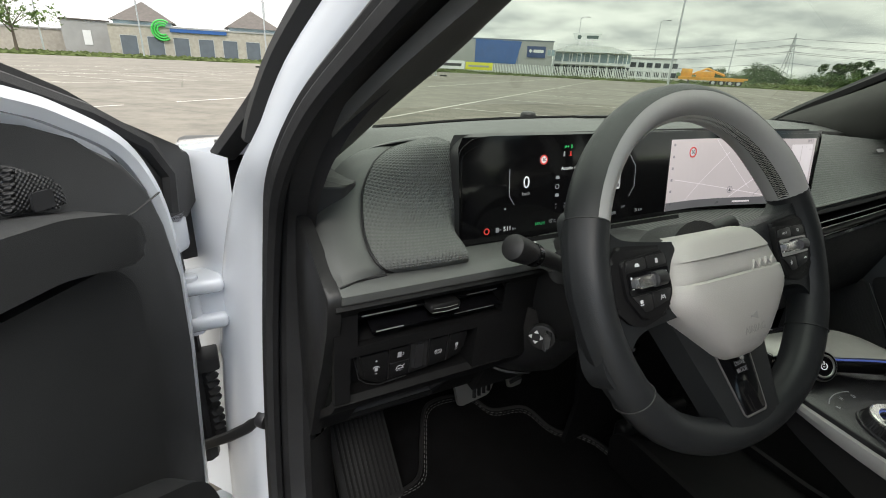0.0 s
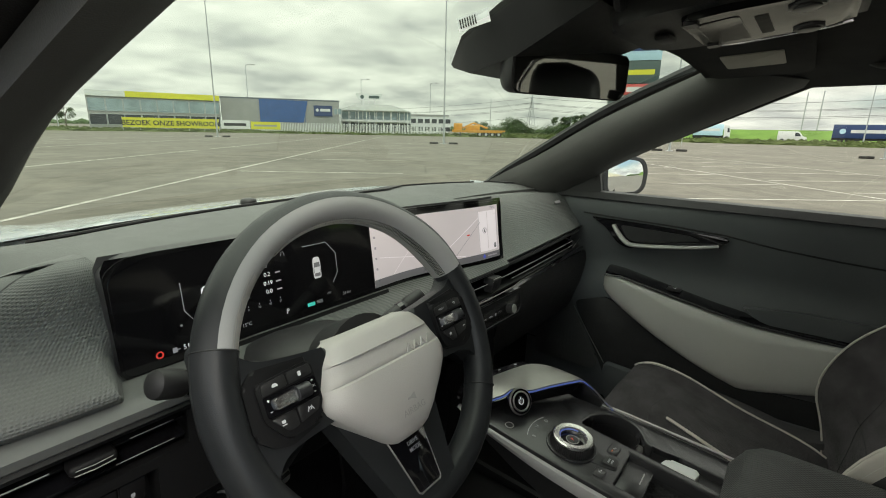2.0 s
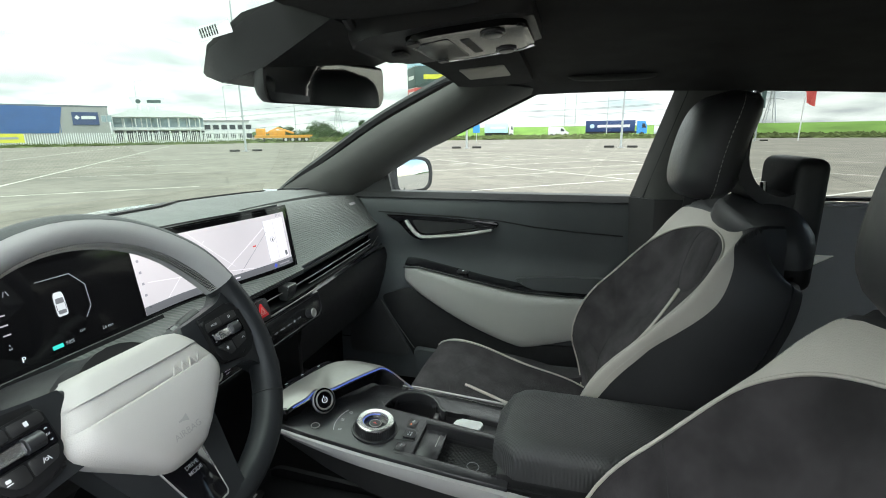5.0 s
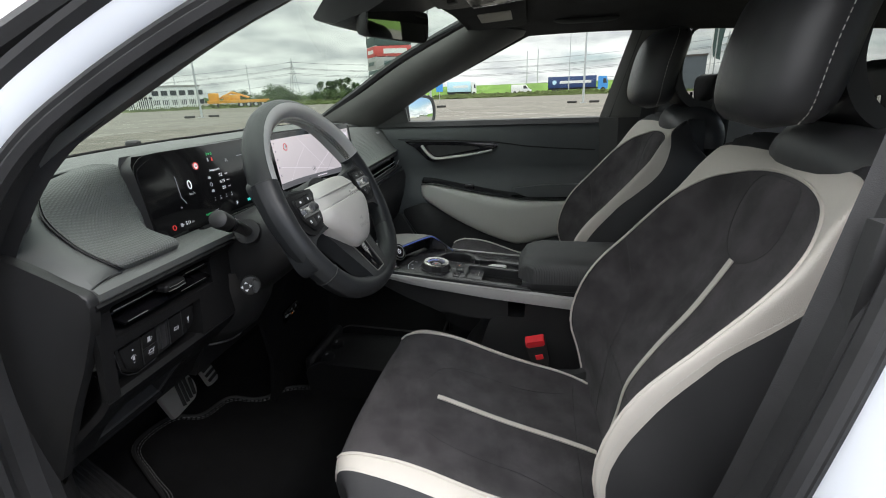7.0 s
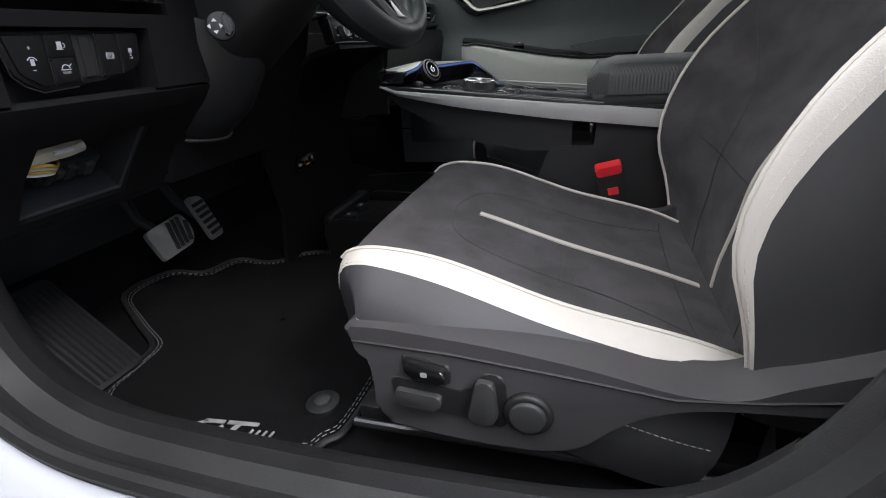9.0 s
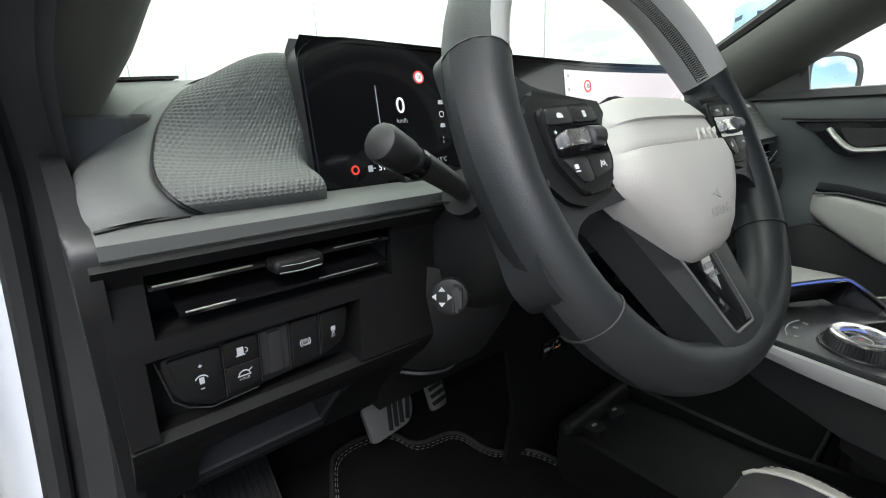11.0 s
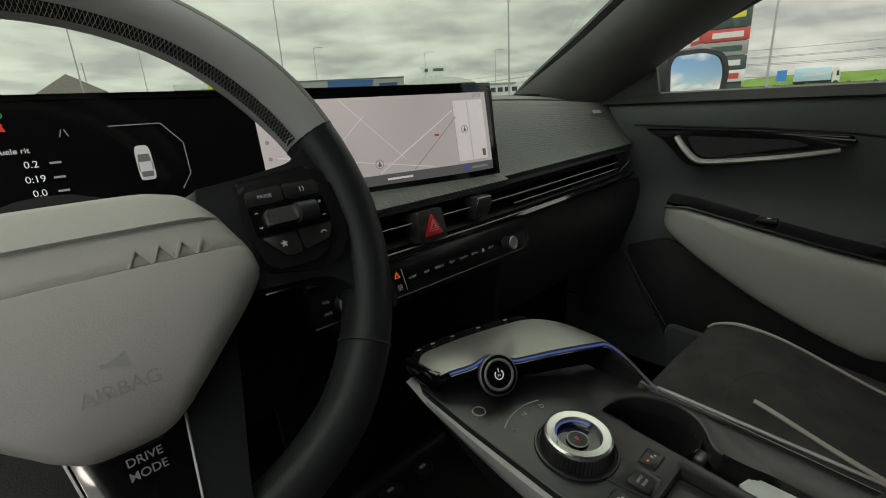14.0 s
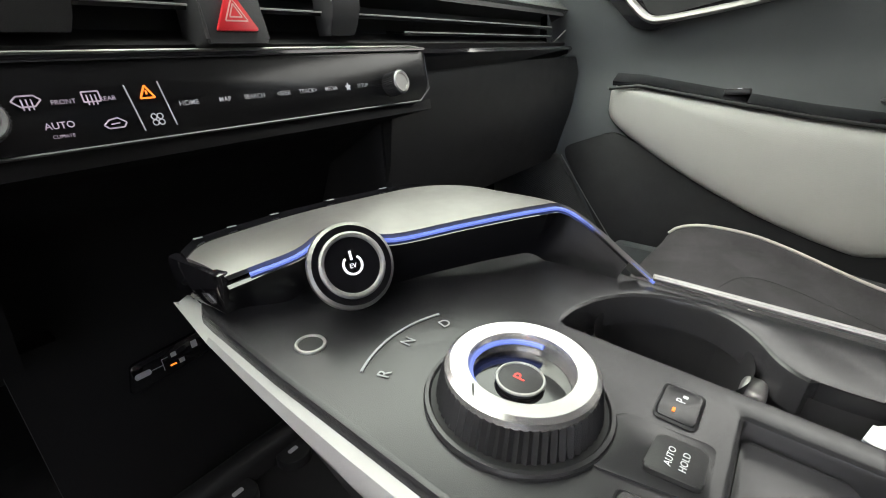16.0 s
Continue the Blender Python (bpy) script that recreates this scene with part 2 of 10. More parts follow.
def part(name, bm, material, parent=None, label="", smooth=35):
    """One mesh object, from a bmesh in world metres, under a thing or a part of one."""
    if parent is not None and root_of(parent) in ORIGIN:
        bmesh.ops.translate(bm, verts=bm.verts, vec=-ORIGIN[root_of(parent)])
    bmesh.ops.recalc_face_normals(bm, faces=bm.faces)
    me = bpy.data.meshes.new(name)
    bm.to_mesh(me)
    bm.free()
    me.materials.append(material)
    if smooth:
        me.shade_smooth()
        me.set_sharp_from_angle(angle=radians(smooth))
    ob = new(name, me)
    if parent is not None:
        ob.parent = parent
    if label:
        ob["label"] = label
    return ob


def solid(name, bm, material, label, category, kind="", group=""):
    """A thing of one mesh."""
    return tagged(part(name, bm, material), label, category, group, kind)


def fr(origin, right, up):
    """A local frame: x to the right, y up, z out of the surface."""
    r, u = Vector(right).normalized(), Vector(up).normalized()
    n = r.cross(u).normalized()
    u = n.cross(r)
    m = Matrix((r, u, n)).transposed().to_4x4()
    m.translation = Vector(origin)
    return m


def box(x0, x1, y0, y1, z0, z1, bevel=0.0, seg=2, m=None):
    bm = bmesh.new()
    bmesh.ops.create_cube(bm, size=1)
    for v in bm.verts:
        v.co = Vector(((x0 + x1) / 2 + v.co.x * (x1 - x0), (y0 + y1) / 2 + v.co.y * (y1 - y0), (z0 + z1) / 2 + v.co.z * (z1 - z0)))
    if bevel:
        bmesh.ops.bevel(bm, geom=bm.edges[:], offset=bevel, segments=seg, affect="EDGES", profile=0.5)
    if m is not None:
        bm.transform(m)
    return bm


def slab(pts, t0, t1, bevel=0.0, seg=2, m=None):
    """A plate with the outline pts (x, y), from height t0 to t1 along z."""
    bm = bmesh.new()
    lo, hi = [bm.verts.new((x, y, t0)) for x, y in pts], [bm.verts.new((x, y, t1)) for x, y in pts]
    bm.faces.new(hi)
    bm.faces.new(lo[::-1])
    k = len(pts)
    for i in range(k):
        bm.faces.new((lo[i], lo[(i + 1) % k], hi[(i + 1) % k], hi[i]))
    if bevel:
        top = [e for e in bm.edges if all(abs(v.co.z - t1) < 1e-6 for v in e.verts)]
        bmesh.ops.bevel(bm, geom=top, offset=bevel, segments=seg, affect="EDGES", profile=0.5)
    if m is not None:
        bm.transform(m)
    return bm


def rounded(pts, r, n=4):
    """The outline pts with its corners rounded to the radius r (one number, or one a corner)."""
    out, k = [], len(pts)
    for i in range(k):
        p, a, b = Vector(pts[i]), Vector(pts[i - 1]), Vector(pts[(i + 1) % k])
        rad = r[i] if isinstance(r, (list, tuple)) else r
        da, db = (a - p), (b - p)
        c = min(rad, da.length * 0.48, db.length * 0.48)
        s, e = p + da.normalized() * c, p + db.normalized() * c
        for j in range(n + 1):
            t = j / n
            q = s * (1 - t) ** 2 + p * 2 * t * (1 - t) + e * t * t
            out.append((q.x, q.y))
    return out


def rect(x0, y0, x1, y1, r=0.0, n=4):
    pts = [(x0, y0), (x1, y0), (x1, y1), (x0, y1)]
    return rounded(pts, r, n) if r else pts


def ring(cx, cy, r, n=32, sx=1.0, sy=1.0, turn=0.0):
    return [(cx + sx * r * math.cos(2 * math.pi * i / n + turn), cy + sy * r * math.sin(2 * math.pi * i / n + turn)) for i in range(n)]


def join(*bms):
    out = bms[0]
    for b in bms[1:]:
        me = bpy.data.meshes.new("tmp")
        b.to_mesh(me)
        b.free()
        out.from_mesh(me)
        bpy.data.meshes.remove(me)
    return out


def catmull(pts, n=8, closed=False):
    """A smooth line of Vectors through pts."""
    P = [Vector(p) for p in pts]
    k, out = len(P), []
    last = k if closed else k - 1
    for i in range(last):
        p0 = P[(i - 1) % k] if closed or i > 0 else P[0]
        p1, p2 = P[i], P[(i + 1) % k]
        p3 = P[(i + 2) % k] if closed or i + 2 < k else P[-1]
        for j in range(n):
            t = j / n
            out.append(0.5 * ((2 * p1) + (p2 - p0) * t + (2 * p0 - 5 * p1 + 4 * p2 - p3) * t * t + (3 * p1 - p0 - 3 * p2 + p3) * t ** 3))
    if not closed:
        out.append(P[-1])
    return out


def tube(path, r, n=8, closed=False, flat=1.0, up=None, caps=True):
    """A tube along the path; r a number or a function of 0..1; flat: its height against its width; up: the way of its height."""
    bm = bmesh.new()
    P = [Vector(p) for p in path]
    k, rings = len(P), []
    nrm = Vector(up) if up is not None else Vector((0.13, 0.21, 0.97))
    for i in range(k):
        a = P[(i - 1) % k] if closed or i > 0 else P[i]
        b = P[(i + 1) % k] if closed or i < k - 1 else P[i]
        t = (b - a).normalized()
        side = t.cross(nrm)
        side = side.normalized() if side.length > 1e-4 else t.orthogonal().normalized()
        u = side.cross(t).normalized()
        if up is None:
            nrm = u
        rad = r(i / max(1, k - 1)) if callable(r) else r
        rings.append([bm.verts.new(P[i] + side * math.cos(2 * math.pi * j / n) * rad + u * math.sin(2 * math.pi * j / n) * rad * flat) for j in range(n)])
    for i in range(k if closed else k - 1):
        A, B = rings[i], rings[(i + 1) % k]
        for j in range(n):
            bm.faces.new((A[j], A[(j + 1) % n], B[(j + 1) % n], B[j]))
    if caps and not closed:
        bm.faces.new(rings[0][::-1])
        bm.faces.new(rings[-1])
    return bm


def loft(rows, closed=False, caps=False):
    """A skin over rows of points, all of one length; closed: each row is a loop."""
    bm = bmesh.new()
    V = [[bm.verts.new(p) for p in row] for row in rows]
    m = len(rows[0])
    for A, B in zip(V, V[1:]):
        for j in range(m if closed else m - 1):
            q = (j + 1) % m
            bm.faces.new((A[j], A[q], B[q], B[j]))
    if caps and closed:
        bm.faces.new(V[0][::-1])
        bm.faces.new(V[-1])
    return bm


def sheet(f, us, vs):
    return loft([[f(u, v) for u in us] for v in vs])


def span(a, b, n):
    return [a + (b - a) * i / n for i in range(n + 1)]


def thick(bm, t):
    """Give an open skin a thickness of t along its normals."""
    bmesh.ops.recalc_face_normals(bm, faces=bm.faces)
    bmesh.ops.solidify(bm, geom=bm.faces[:], thickness=t)
    return bm


def smooth_keys(keys, t):
    """Rows (t, a, b, ...) joined by a smooth curve with no kinks."""
    t = min(max(t, keys[0][0]), keys[-1][0])
    i = 0
    while i < len(keys) - 2 and t > keys[i + 1][0]:
        i += 1
    k1, k2 = keys[i], keys[i + 1]
    k0, k3 = keys[max(0, i - 1)], keys[min(len(keys) - 1, i + 2)]
    d = k2[0] - k1[0]
    s = (t - k1[0]) / d
    out = []
    for a0, a1, a2, a3 in zip(k0[1:], k1[1:], k2[1:], k3[1:]):
        m1 = (a2 - a0) / (k2[0] - k0[0]) * d
        m2 = (a3 - a1) / (k3[0] - k1[0]) * d
        out.append((2 * s ** 3 - 3 * s * s + 1) * a1 + (s ** 3 - 2 * s * s + s) * m1 + (3 * s * s - 2 * s ** 3) * a2 + (s ** 3 - s * s) * m2)
    return tuple(out)


def lerp_keys(keys, t):
    """Smooth interpolation in rows (t, a, b, ...)."""
    if t <= keys[0][0]:
        return keys[0][1:]
    for k0, k1 in zip(keys, keys[1:]):
        if t <= k1[0]:
            s = (t - k0[0]) / (k1[0] - k0[0])
            s = s * s * (3 - 2 * s) * 0.5 + s * 0.5
            return tuple(a + (b - a) * s for a, b in zip(k0[1:], k1[1:]))
    return keys[-1][1:]


def dashes(path, length, gap, r):
    """Stitches: short tubes along a path."""
    bm = bmesh.new()
    P = [Vector(p) for p in path]
    lens = [0.0]
    for a, b in zip(P, P[1:]):
        lens.append(lens[-1] + (b - a).length)

    def at(s):
        j = max(0, min(len(P) - 2, next((q for q in range(len(lens) - 1) if lens[q + 1] >= s), len(P) - 2)))
        d = lens[j + 1] - lens[j]
        return P[j].lerp(P[j + 1], (s - lens[j]) / d if d else 0)
    s = 0.0
    while s + length < lens[-1]:
        a, b = at(s), at(s + length)
        t = (b - a).normalized()
        side = t.orthogonal().normalized()
        up = side.cross(t)
        A = [bm.verts.new(a + (side * math.cos(q) + up * math.sin(q)) * r) for q in (0.8, 2.4, 3.9, 5.5)]
        B = [bm.verts.new(b + (side * math.cos(q) + up * math.sin(q)) * r) for q in (0.8, 2.4, 3.9, 5.5)]
        for j in range(4):
            bm.faces.new((A[j], A[(j + 1) % 4], B[(j + 1) % 4], B[j]))
        bm.faces.new(A[::-1])
        bm.faces.new(B)
        s += length + gap
    return bm


def words(name, text, size, m, material, parent, bold=0.0, align="CENTER"):
    """Raised lettering in the built-in font, on the local frame m."""
    cu = bpy.data.curves.new(name, "FONT")
    cu.body, cu.size, cu.align_x, cu.align_y, cu.extrude, cu.offset = text, size, align, "CENTER", size * 0.01, bold * size
    cu.resolution_u = 3
    tmp = bpy.data.objects.new(name, cu)
    scene.collection.objects.link(tmp)
    me = bpy.data.meshes.new_from_object(tmp.evaluated_get(bpy.context.evaluated_depsgraph_get()))
    bpy.data.objects.remove(tmp)
    bpy.data.curves.remove(cu)
    bm = bmesh.new()
    bm.from_mesh(me)
    bpy.data.meshes.remove(me)
    bm.transform(m)
    return part(name, bm, material, parent, smooth=0)


def up_from(m, x, y, z=0.0):
    """The frame m moved to its local place (x, y, z)."""
    return m @ Matrix.Translation((x, y, z))


# ---- outside: car park, verge, buildings ----


def polar(az, dist, z=0.0):
    a = radians(az)
    return Vector((dist * math.sin(a), dist * math.cos(a), z))


def asphalt():
    m = mat("weathered_asphalt", (0.160, 0.146, 0.126), 0.9, vary=0.16, scale=0.25, grain=0.6, grain_scale=60, spec=0.3)
    n, l = m.node_tree.nodes, m.node_tree.links
    b = n["Principled BSDF"]
    co = n["Texture Coordinate"]
    st = n.new("ShaderNodeTexNoise")
    st.inputs["Scale"].default_value, st.inputs["Detail"].default_value, st.inputs["Roughness"].default_value = 1.3, 8, 0.7
    l.new(co.outputs["Object"], st.inputs["Vector"])
    r = n.new("ShaderNodeValToRGB")
    r.color_ramp.elements[0].position, r.color_ramp.elements[0].color = 0.35, (0.72, 0.72, 0.72, 1)
    r.color_ramp.elements[1].position, r.color_ramp.elements[1].color = 0.6, (1.1, 1.09, 1.07, 1)
    l.new(st.outputs[0], r.inputs[0])
    vo = n.new("ShaderNodeTexVoronoi")
    vo.feature = "DISTANCE_TO_EDGE"
    vo.inputs["Scale"].default_value = 0.09
    l.new(co.outputs["Object"], vo.inputs["Vector"])
    cr = n.new("ShaderNodeValToRGB")
    cr.color_ramp.elements[0].position, cr.color_ramp.elements[0].color = 0.0, (0.72, 0.72, 0.70, 1)
    cr.color_ramp.elements[1].position, cr.color_ramp.elements[1].color = 0.0025, (1, 1, 1, 1)
    l.new(vo.outputs[0], cr.inputs[0])
    src = b.inputs["Base Color"].links[0].from_socket
    for extra in (r.outputs[0], cr.outputs[0]):
        mx = n.new("ShaderNodeMix")
        mx.data_type, mx.blend_type = "RGBA", "MULTIPLY"
        mx.inputs[0].default_value = 1.0
        l.new(src, mx.inputs[6])
        l.new(extra, mx.inputs[7])
        src = mx.outputs[2]
    l.new(src, b.inputs["Base Color"])
    return m


ASPHALT = asphalt()
LINE = mat("worn_line_paint", (0.42, 0.40, 0.365), 0.8, vary=0.4, scale=3)
GRASS = mat("rough_grass", (0.105, 0.130, 0.05), 0.95, vary=0.4, scale=0.6, grain=0.5, grain_scale=20, spec=0.1)
DYKE = mat("mown_dyke_grass", (0.11, 0.19, 0.04), 0.95, vary=0.25, scale=0.15, spec=0.1)
LEAF = mat("leaves", (0.05, 0.085, 0.028), 0.8, vary=0.5, scale=1.5, spec=0.2)
LEAFL = mat("pale_leaves", (0.10, 0.15, 0.05), 0.8, vary=0.45, scale=1.5, spec=0.2)
BARK = mat("bark", (0.10, 0.08, 0.06), 0.9, vary=0.3, scale=8)
GALV = mat("galvanised_steel", (0.42, 0.44, 0.44), 0.45, metal=0.5, vary=0.1, scale=4)
KERBR = mat("rubber_stop", (0.03, 0.028, 0.026), 0.85, vary=0.3, scale=6)
CONC = mat("grey_cladding", (0.30, 0.30, 0.29), 0.8, vary=0.08, scale=0.6)
BRICKP = mat("pale_brick", (0.36, 0.33, 0.28), 0.85, vary=0.12, scale=2.0)
ROOFB = mat("brown_roof", (0.095, 0.082, 0.074), 0.85, vary=0.15, scale=2.0)
DARKWIN = mat("dark_window", (0.03, 0.036, 0.042), 0.15, vary=0.2, scale=0.5)
PALEWIN = mat("pale_window", (0.26, 0.33, 0.35), 0.2, vary=0.25, scale=0.5)
SHUTTER = mat("slate_shutter", (0.10, 0.115, 0.135), 0.6, vary=0.1, scale=1.0)
BLUEC = mat("blue_cladding", (0.02, 0.085, 0.27), 0.5, vary=0.1, scale=0.6)
NAVY = mat("navy_panel", (0.015, 0.04, 0.13), 0.5, vary=0.05, scale=1.0)
YELL = mat("yellow_banner", (0.62, 0.60, 0.03), 0.6, vary=0.06, scale=1.0)
WHITEC = mat("white_cladding", (0.66, 0.67, 0.66), 0.6, vary=0.06, scale=1.0)
BLACKT = mat("black_lettering", (0.02, 0.02, 0.022), 0.6, vary=0.1)
ORANGE = mat("orange_steel", (0.55, 0.27, 0.03), 0.5, vary=0.15, scale=2.0)
TYRE = mat("tyre", (0.02, 0.02, 0.02), 0.8, vary=0.2)
GREENS = mat("green_sign", (0.05, 0.45, 0.08), 0.5, vary=0.1)
REDS = mat("red_panel", (0.50, 0.07, 0.06), 0.6, vary=0.1)
LBLUE = mat("light_blue_panel", (0.45, 0.66, 0.78), 0.6, vary=0.06)
SIGNG = mat("dark_green_panel", (0.05, 0.085, 0.08), 0.6, vary=0.08)
CABINB = mat("blue_cab", (0.05, 0.25, 0.60), 0.4, vary=0.06)
WIRE = mat("cable", (0.10, 0.105, 0.11), 0.7)

gr = bmesh.new()
bmesh.ops.create_grid(gr, x_segments=60, y_segments=60, size=3000)
solid("ground", gr, ASPHALT, "weathered grey-brown asphalt car park, cracked and stained", "ground", "structure")

# painted lines: long rows along one way, bays across it
D1, D2 = Vector((0.755, 0.656, 0)), Vector((-0.656, 0.755, 0))


def stripe(a, b, w, rnd):
    bm = bmesh.new()
    d = (b - a).normalized()
    s = Vector((-d.y, d.x, 0)) * w / 2
    k = max(2, int((b - a).length / 1.3))
    prev = None
    for i in range(k + 1):
        p = a.lerp(b, i / k)
        ww = rnd.uniform(0.65, 1.1)
        q = [bm.verts.new(p - s * ww), bm.verts.new(p + s * rnd.uniform(0.65, 1.1))]
        if prev and rnd.random() > 0.06:
            bm.faces.new((prev[0], prev[1], q[1], q[0]))
        prev = q
    bmesh.ops.translate(bm, verts=bm.verts, vec=(0, 0, 0.004))
    return bm


rnd = random.Random(4)
rows_q = [(5.4, 4, 110), (10.7, -9, 75), (18.0, -20, 90), (24.0, -30, 90), (33.0, -30, 80), (-8.9, 3, 55), (-14.6, 2, 70), (-20.5, 0, 70), (-27, 0, 60)]
for q, p0, p1 in rows_q:
    solid("painted_line", stripe(D2 * q + D1 * p0, D2 * q + D1 * p1, 0.11, rnd), LINE, "long worn white line painted on the asphalt", "road marking", "structure")
for q0, q1, p0, p1, st in ((10.9, 15.8, -8, 6, 2.6), (18.2, 23.0, -14, 30, 2.7), (-14.4, -9.2, 4, 40, 2.6), (5.2, 0.8, 12.2, 40, 5.2), (-8.7, -4.4, 2.6, 30, 2.7), (24.2, 29, -20, 40, 2.7)):
    p = p0
    bays = bmesh.new()
    while p < p1:
        bays = join(bays, stripe(D2 * q0 + D1 * p, D2 * q1 + D1 * p, 0.1, rnd))
        p += st
    tagged(part("bay_lines", bays, LINE), "faded white parking bay lines on the asphalt", "road marking", kind="stuff")


def lamp_post(az, dist, h, head=True, stops=True, r=0.085):
    p = polar(az, dist)
    t = thing("lamp_post", "tall grey galvanised lamp post" + (" with rubber stops at its foot" if stops else ""), "lamp post", p, "lamp posts")
    part("pole", tube([p, p + Vector((0, 0, h * 0.3)), p + Vector((0, 0, h))], lambda s: r * (1 - 0.5 * s), 10), GALV, t)
    part("base_plate", box(p.x - 0.2, p.x + 0.2, p.y - 0.2, p.y + 0.2, 0, 0.05, 0.01), GALV, t)
    if head:
        side = polar(az + 90, 1.0)
        part("arm", tube(catmull([p + Vector((0, 0, h - 0.4)), p + side * 0.3 + Vector((0, 0, h + 0.05)), p + side * 1.3 + Vector((0, 0, h + 0.15))], 5), r * 0.45, 6), GALV, t)
        part("lamp_head", tube([p + side * 1.1 + Vector((0, 0, h + 0.12)), p + side * 1.9 + Vector((0, 0, h + 0.12))], lambda s: 0.09 + 0.06 * math.sin(3.1 * s), 8, flat=0.5), DARKMET, t)
    if stops:
        side = polar(az + 90, 1.0)
        for s in (-1.0, 1.0):
            c = p + side * s * 0.8
            bs = box(-0.36, 0.36, -0.09, 0.09, 0, 0.16, 0.04, 2, Matrix.Translation(c) @ Matrix.Rotation(radians(-az), 4, "Z"))
            tagged(part("wheel_stop", bs, KERBR), "low black rubber wheel stop on the asphalt", "wheel stop", "wheel stops")


lamp_post(51.7, 39, 16.0, head=False)
lamp_post(26.4, 52, 15.5, head=False)
lamp_post(-3.1, 88, 14.0, head=False, r=0.14)
lamp_post(-10.6, 100, 14.0, head=False, r=0.14)
lamp_post(7.9, 54, 12.6)
lamp_post(77.4, 37, 13.5, head=False)
lamp_post(95.3, 37, 13.5, head=False)
lamp_post(108.0, 60, 13.0, head=False)
for az, el in ((13.3, 6.63), (30.1, 6.36), (42.4, 5.43), (50.4, 5.24), (93.5, 6.0)):
    lamp_post(az, 112, 112 * math.tan(radians(el)) + 1.0, stops=False, r=0.12)

# verge of rough grass round the car park, and the dyke beyond it
vb = bmesh.new()
rv = random.Random(9)
for dist, hgt, cnt in ((84, 0.3, 1500), (88, 0.45, 1500), (93, 0.6, 1400), (99, 0.7, 1000)):
    for i in range(cnt):
        az = -25 + 150 * (i + rv.random()) / cnt
        k = 1.0 if az < 60 else 1.35
        p = polar(az, dist + rv.uniform(-2, 2))
        w, hh = rv.uniform(0.4, 1.3), hgt * rv.uniform(0.35, 1.0) * k
        s = polar(az + 90, w)
        bend = Vector((rv.uniform(-0.2, 0.2), rv.uniform(-0.2, 0.2), hh))
        a, b, c = bm3 = (vb.verts.new(p - s), vb.verts.new(p + s), vb.verts.new(p + bend))
        vb.faces.new(bm3)
        d = vb.verts.new(p + s * 0.3 + bend * 0.8 + polar(az, 0.4))
        vb.faces.new((b, c, d))
tagged(part("tall_grass", vb, GRASS, smooth=0), "tall rough green grass along the edge of the car park", "grass", kind="stuff")
bank = loft([[polar(a, 82, 0.006) for a in span(-30, 130, 80)], [polar(a, 90, 0.25) for a in span(-30, 130, 80)], [polar(a, 104, 0.12) for a in span(-30, 130, 80)], [polar(a, 106, -0.2) for a in span(-30, 130, 80)]])
solid("verge", bank, GRASS, "uneven green grass verge round the car park", "grass", "structure")


def dy_h(a):
    return 2.4 * min(1, max(0, (a - 66) / 12)) + 0.3


dk = loft([[polar(a, 128, -0.1) for a in span(64, 150, 60)], [polar(a, 142, dy_h(a)) for a in span(64, 150, 60)], [polar(a, 150, dy_h(a)) for a in span(64, 150, 60)], [polar(a, 170, -0.1) for a in span(64, 150, 60)]])
solid("dyke", dk, DYKE, "long low dyke of bright mown grass", "dyke", "structure")
hz = bmesh.new()
rh = random.Random(5)
for i in range(420):
    az = -40 + 200 * (i + rh.random()) / 420
    p = polar(az, rh.uniform(380, 430))
    r = rh.uniform(3.0, 7.0)
    m = Matrix.Translation(p) @ Matrix.Diagonal((r, r, r * rh.uniform(0.4, 0.8), 1))
    bmesh.ops.create_icosphere(hz, subdivisions=1, radius=1, matrix=m)
tagged(part("far_woods", hz, LEAF, smooth=0), "dark line of distant trees on the horizon", "woods", kind="stuff")


def tree(az, dist, h, w, material, label, name="tree"):
    p = polar(az, dist)
    r = random.Random(int(az * 10) + int(h * 7))
    t = thing(name, label, name, p)
    trunk = tube([p, p + Vector((0.1, 0, h * 0.35)), p + Vector((0, 0.1, h * 0.75))], lambda s: 0.045 * h * (1 - 0.8 * s) * 0.6, 7)
    limbs = [trunk]
    for i in range(7):
        a = r.uniform(0, 6.28)
        z0 = h * r.uniform(0.2, 0.55)
        e = p + Vector((math.cos(a) * w * 0.35, math.sin(a) * w * 0.35, z0 + h * r.uniform(0.15, 0.35)))
        limbs.append(tube([p + Vector((0, 0, z0)), e], lambda s: 0.012 * h * (1 - 0.7 * s), 5))
    part("trunk", join(*limbs), BARK, t)
    cr = bmesh.new()
    low = name == "bush"
    blobs = [(r.gauss(0, 0.28) * w, r.gauss(0, 0.28) * w, h * ((0.12 + 0.74 * r.random()) if low else (0.5 + 0.5 * r.random() ** 1.3) * 0.92), r.uniform(0.12, 0.24) * w) for _ in range(22 if low else 15)]
    for bx, by, bz, br in blobs:
        for _ in range(130 if low else 90):
            d = Vector((r.gauss(0, 1), r.gauss(0, 1), r.gauss(0, 0.8))).normalized() * br * r.uniform(0.5, 1.1)
            c = p + Vector((bx, by, max(0.12 * h, bz))) + d
            s = r.uniform(0.03, 0.06) * h if low else r.uniform(0.02, 0.045) * h
            q = [c + Vector((r.uniform(-s, s), r.uniform(-s, s), r.uniform(-s, s))) for _ in range(3)]
            cr.faces.new([cr.verts.new(v) for v in q])
    part("crown", cr, material, t, smooth=0)
    return t


tree(-12.5, 92, 8.6, 7.0, LEAFL, "leafy pale green tree beside the fence")
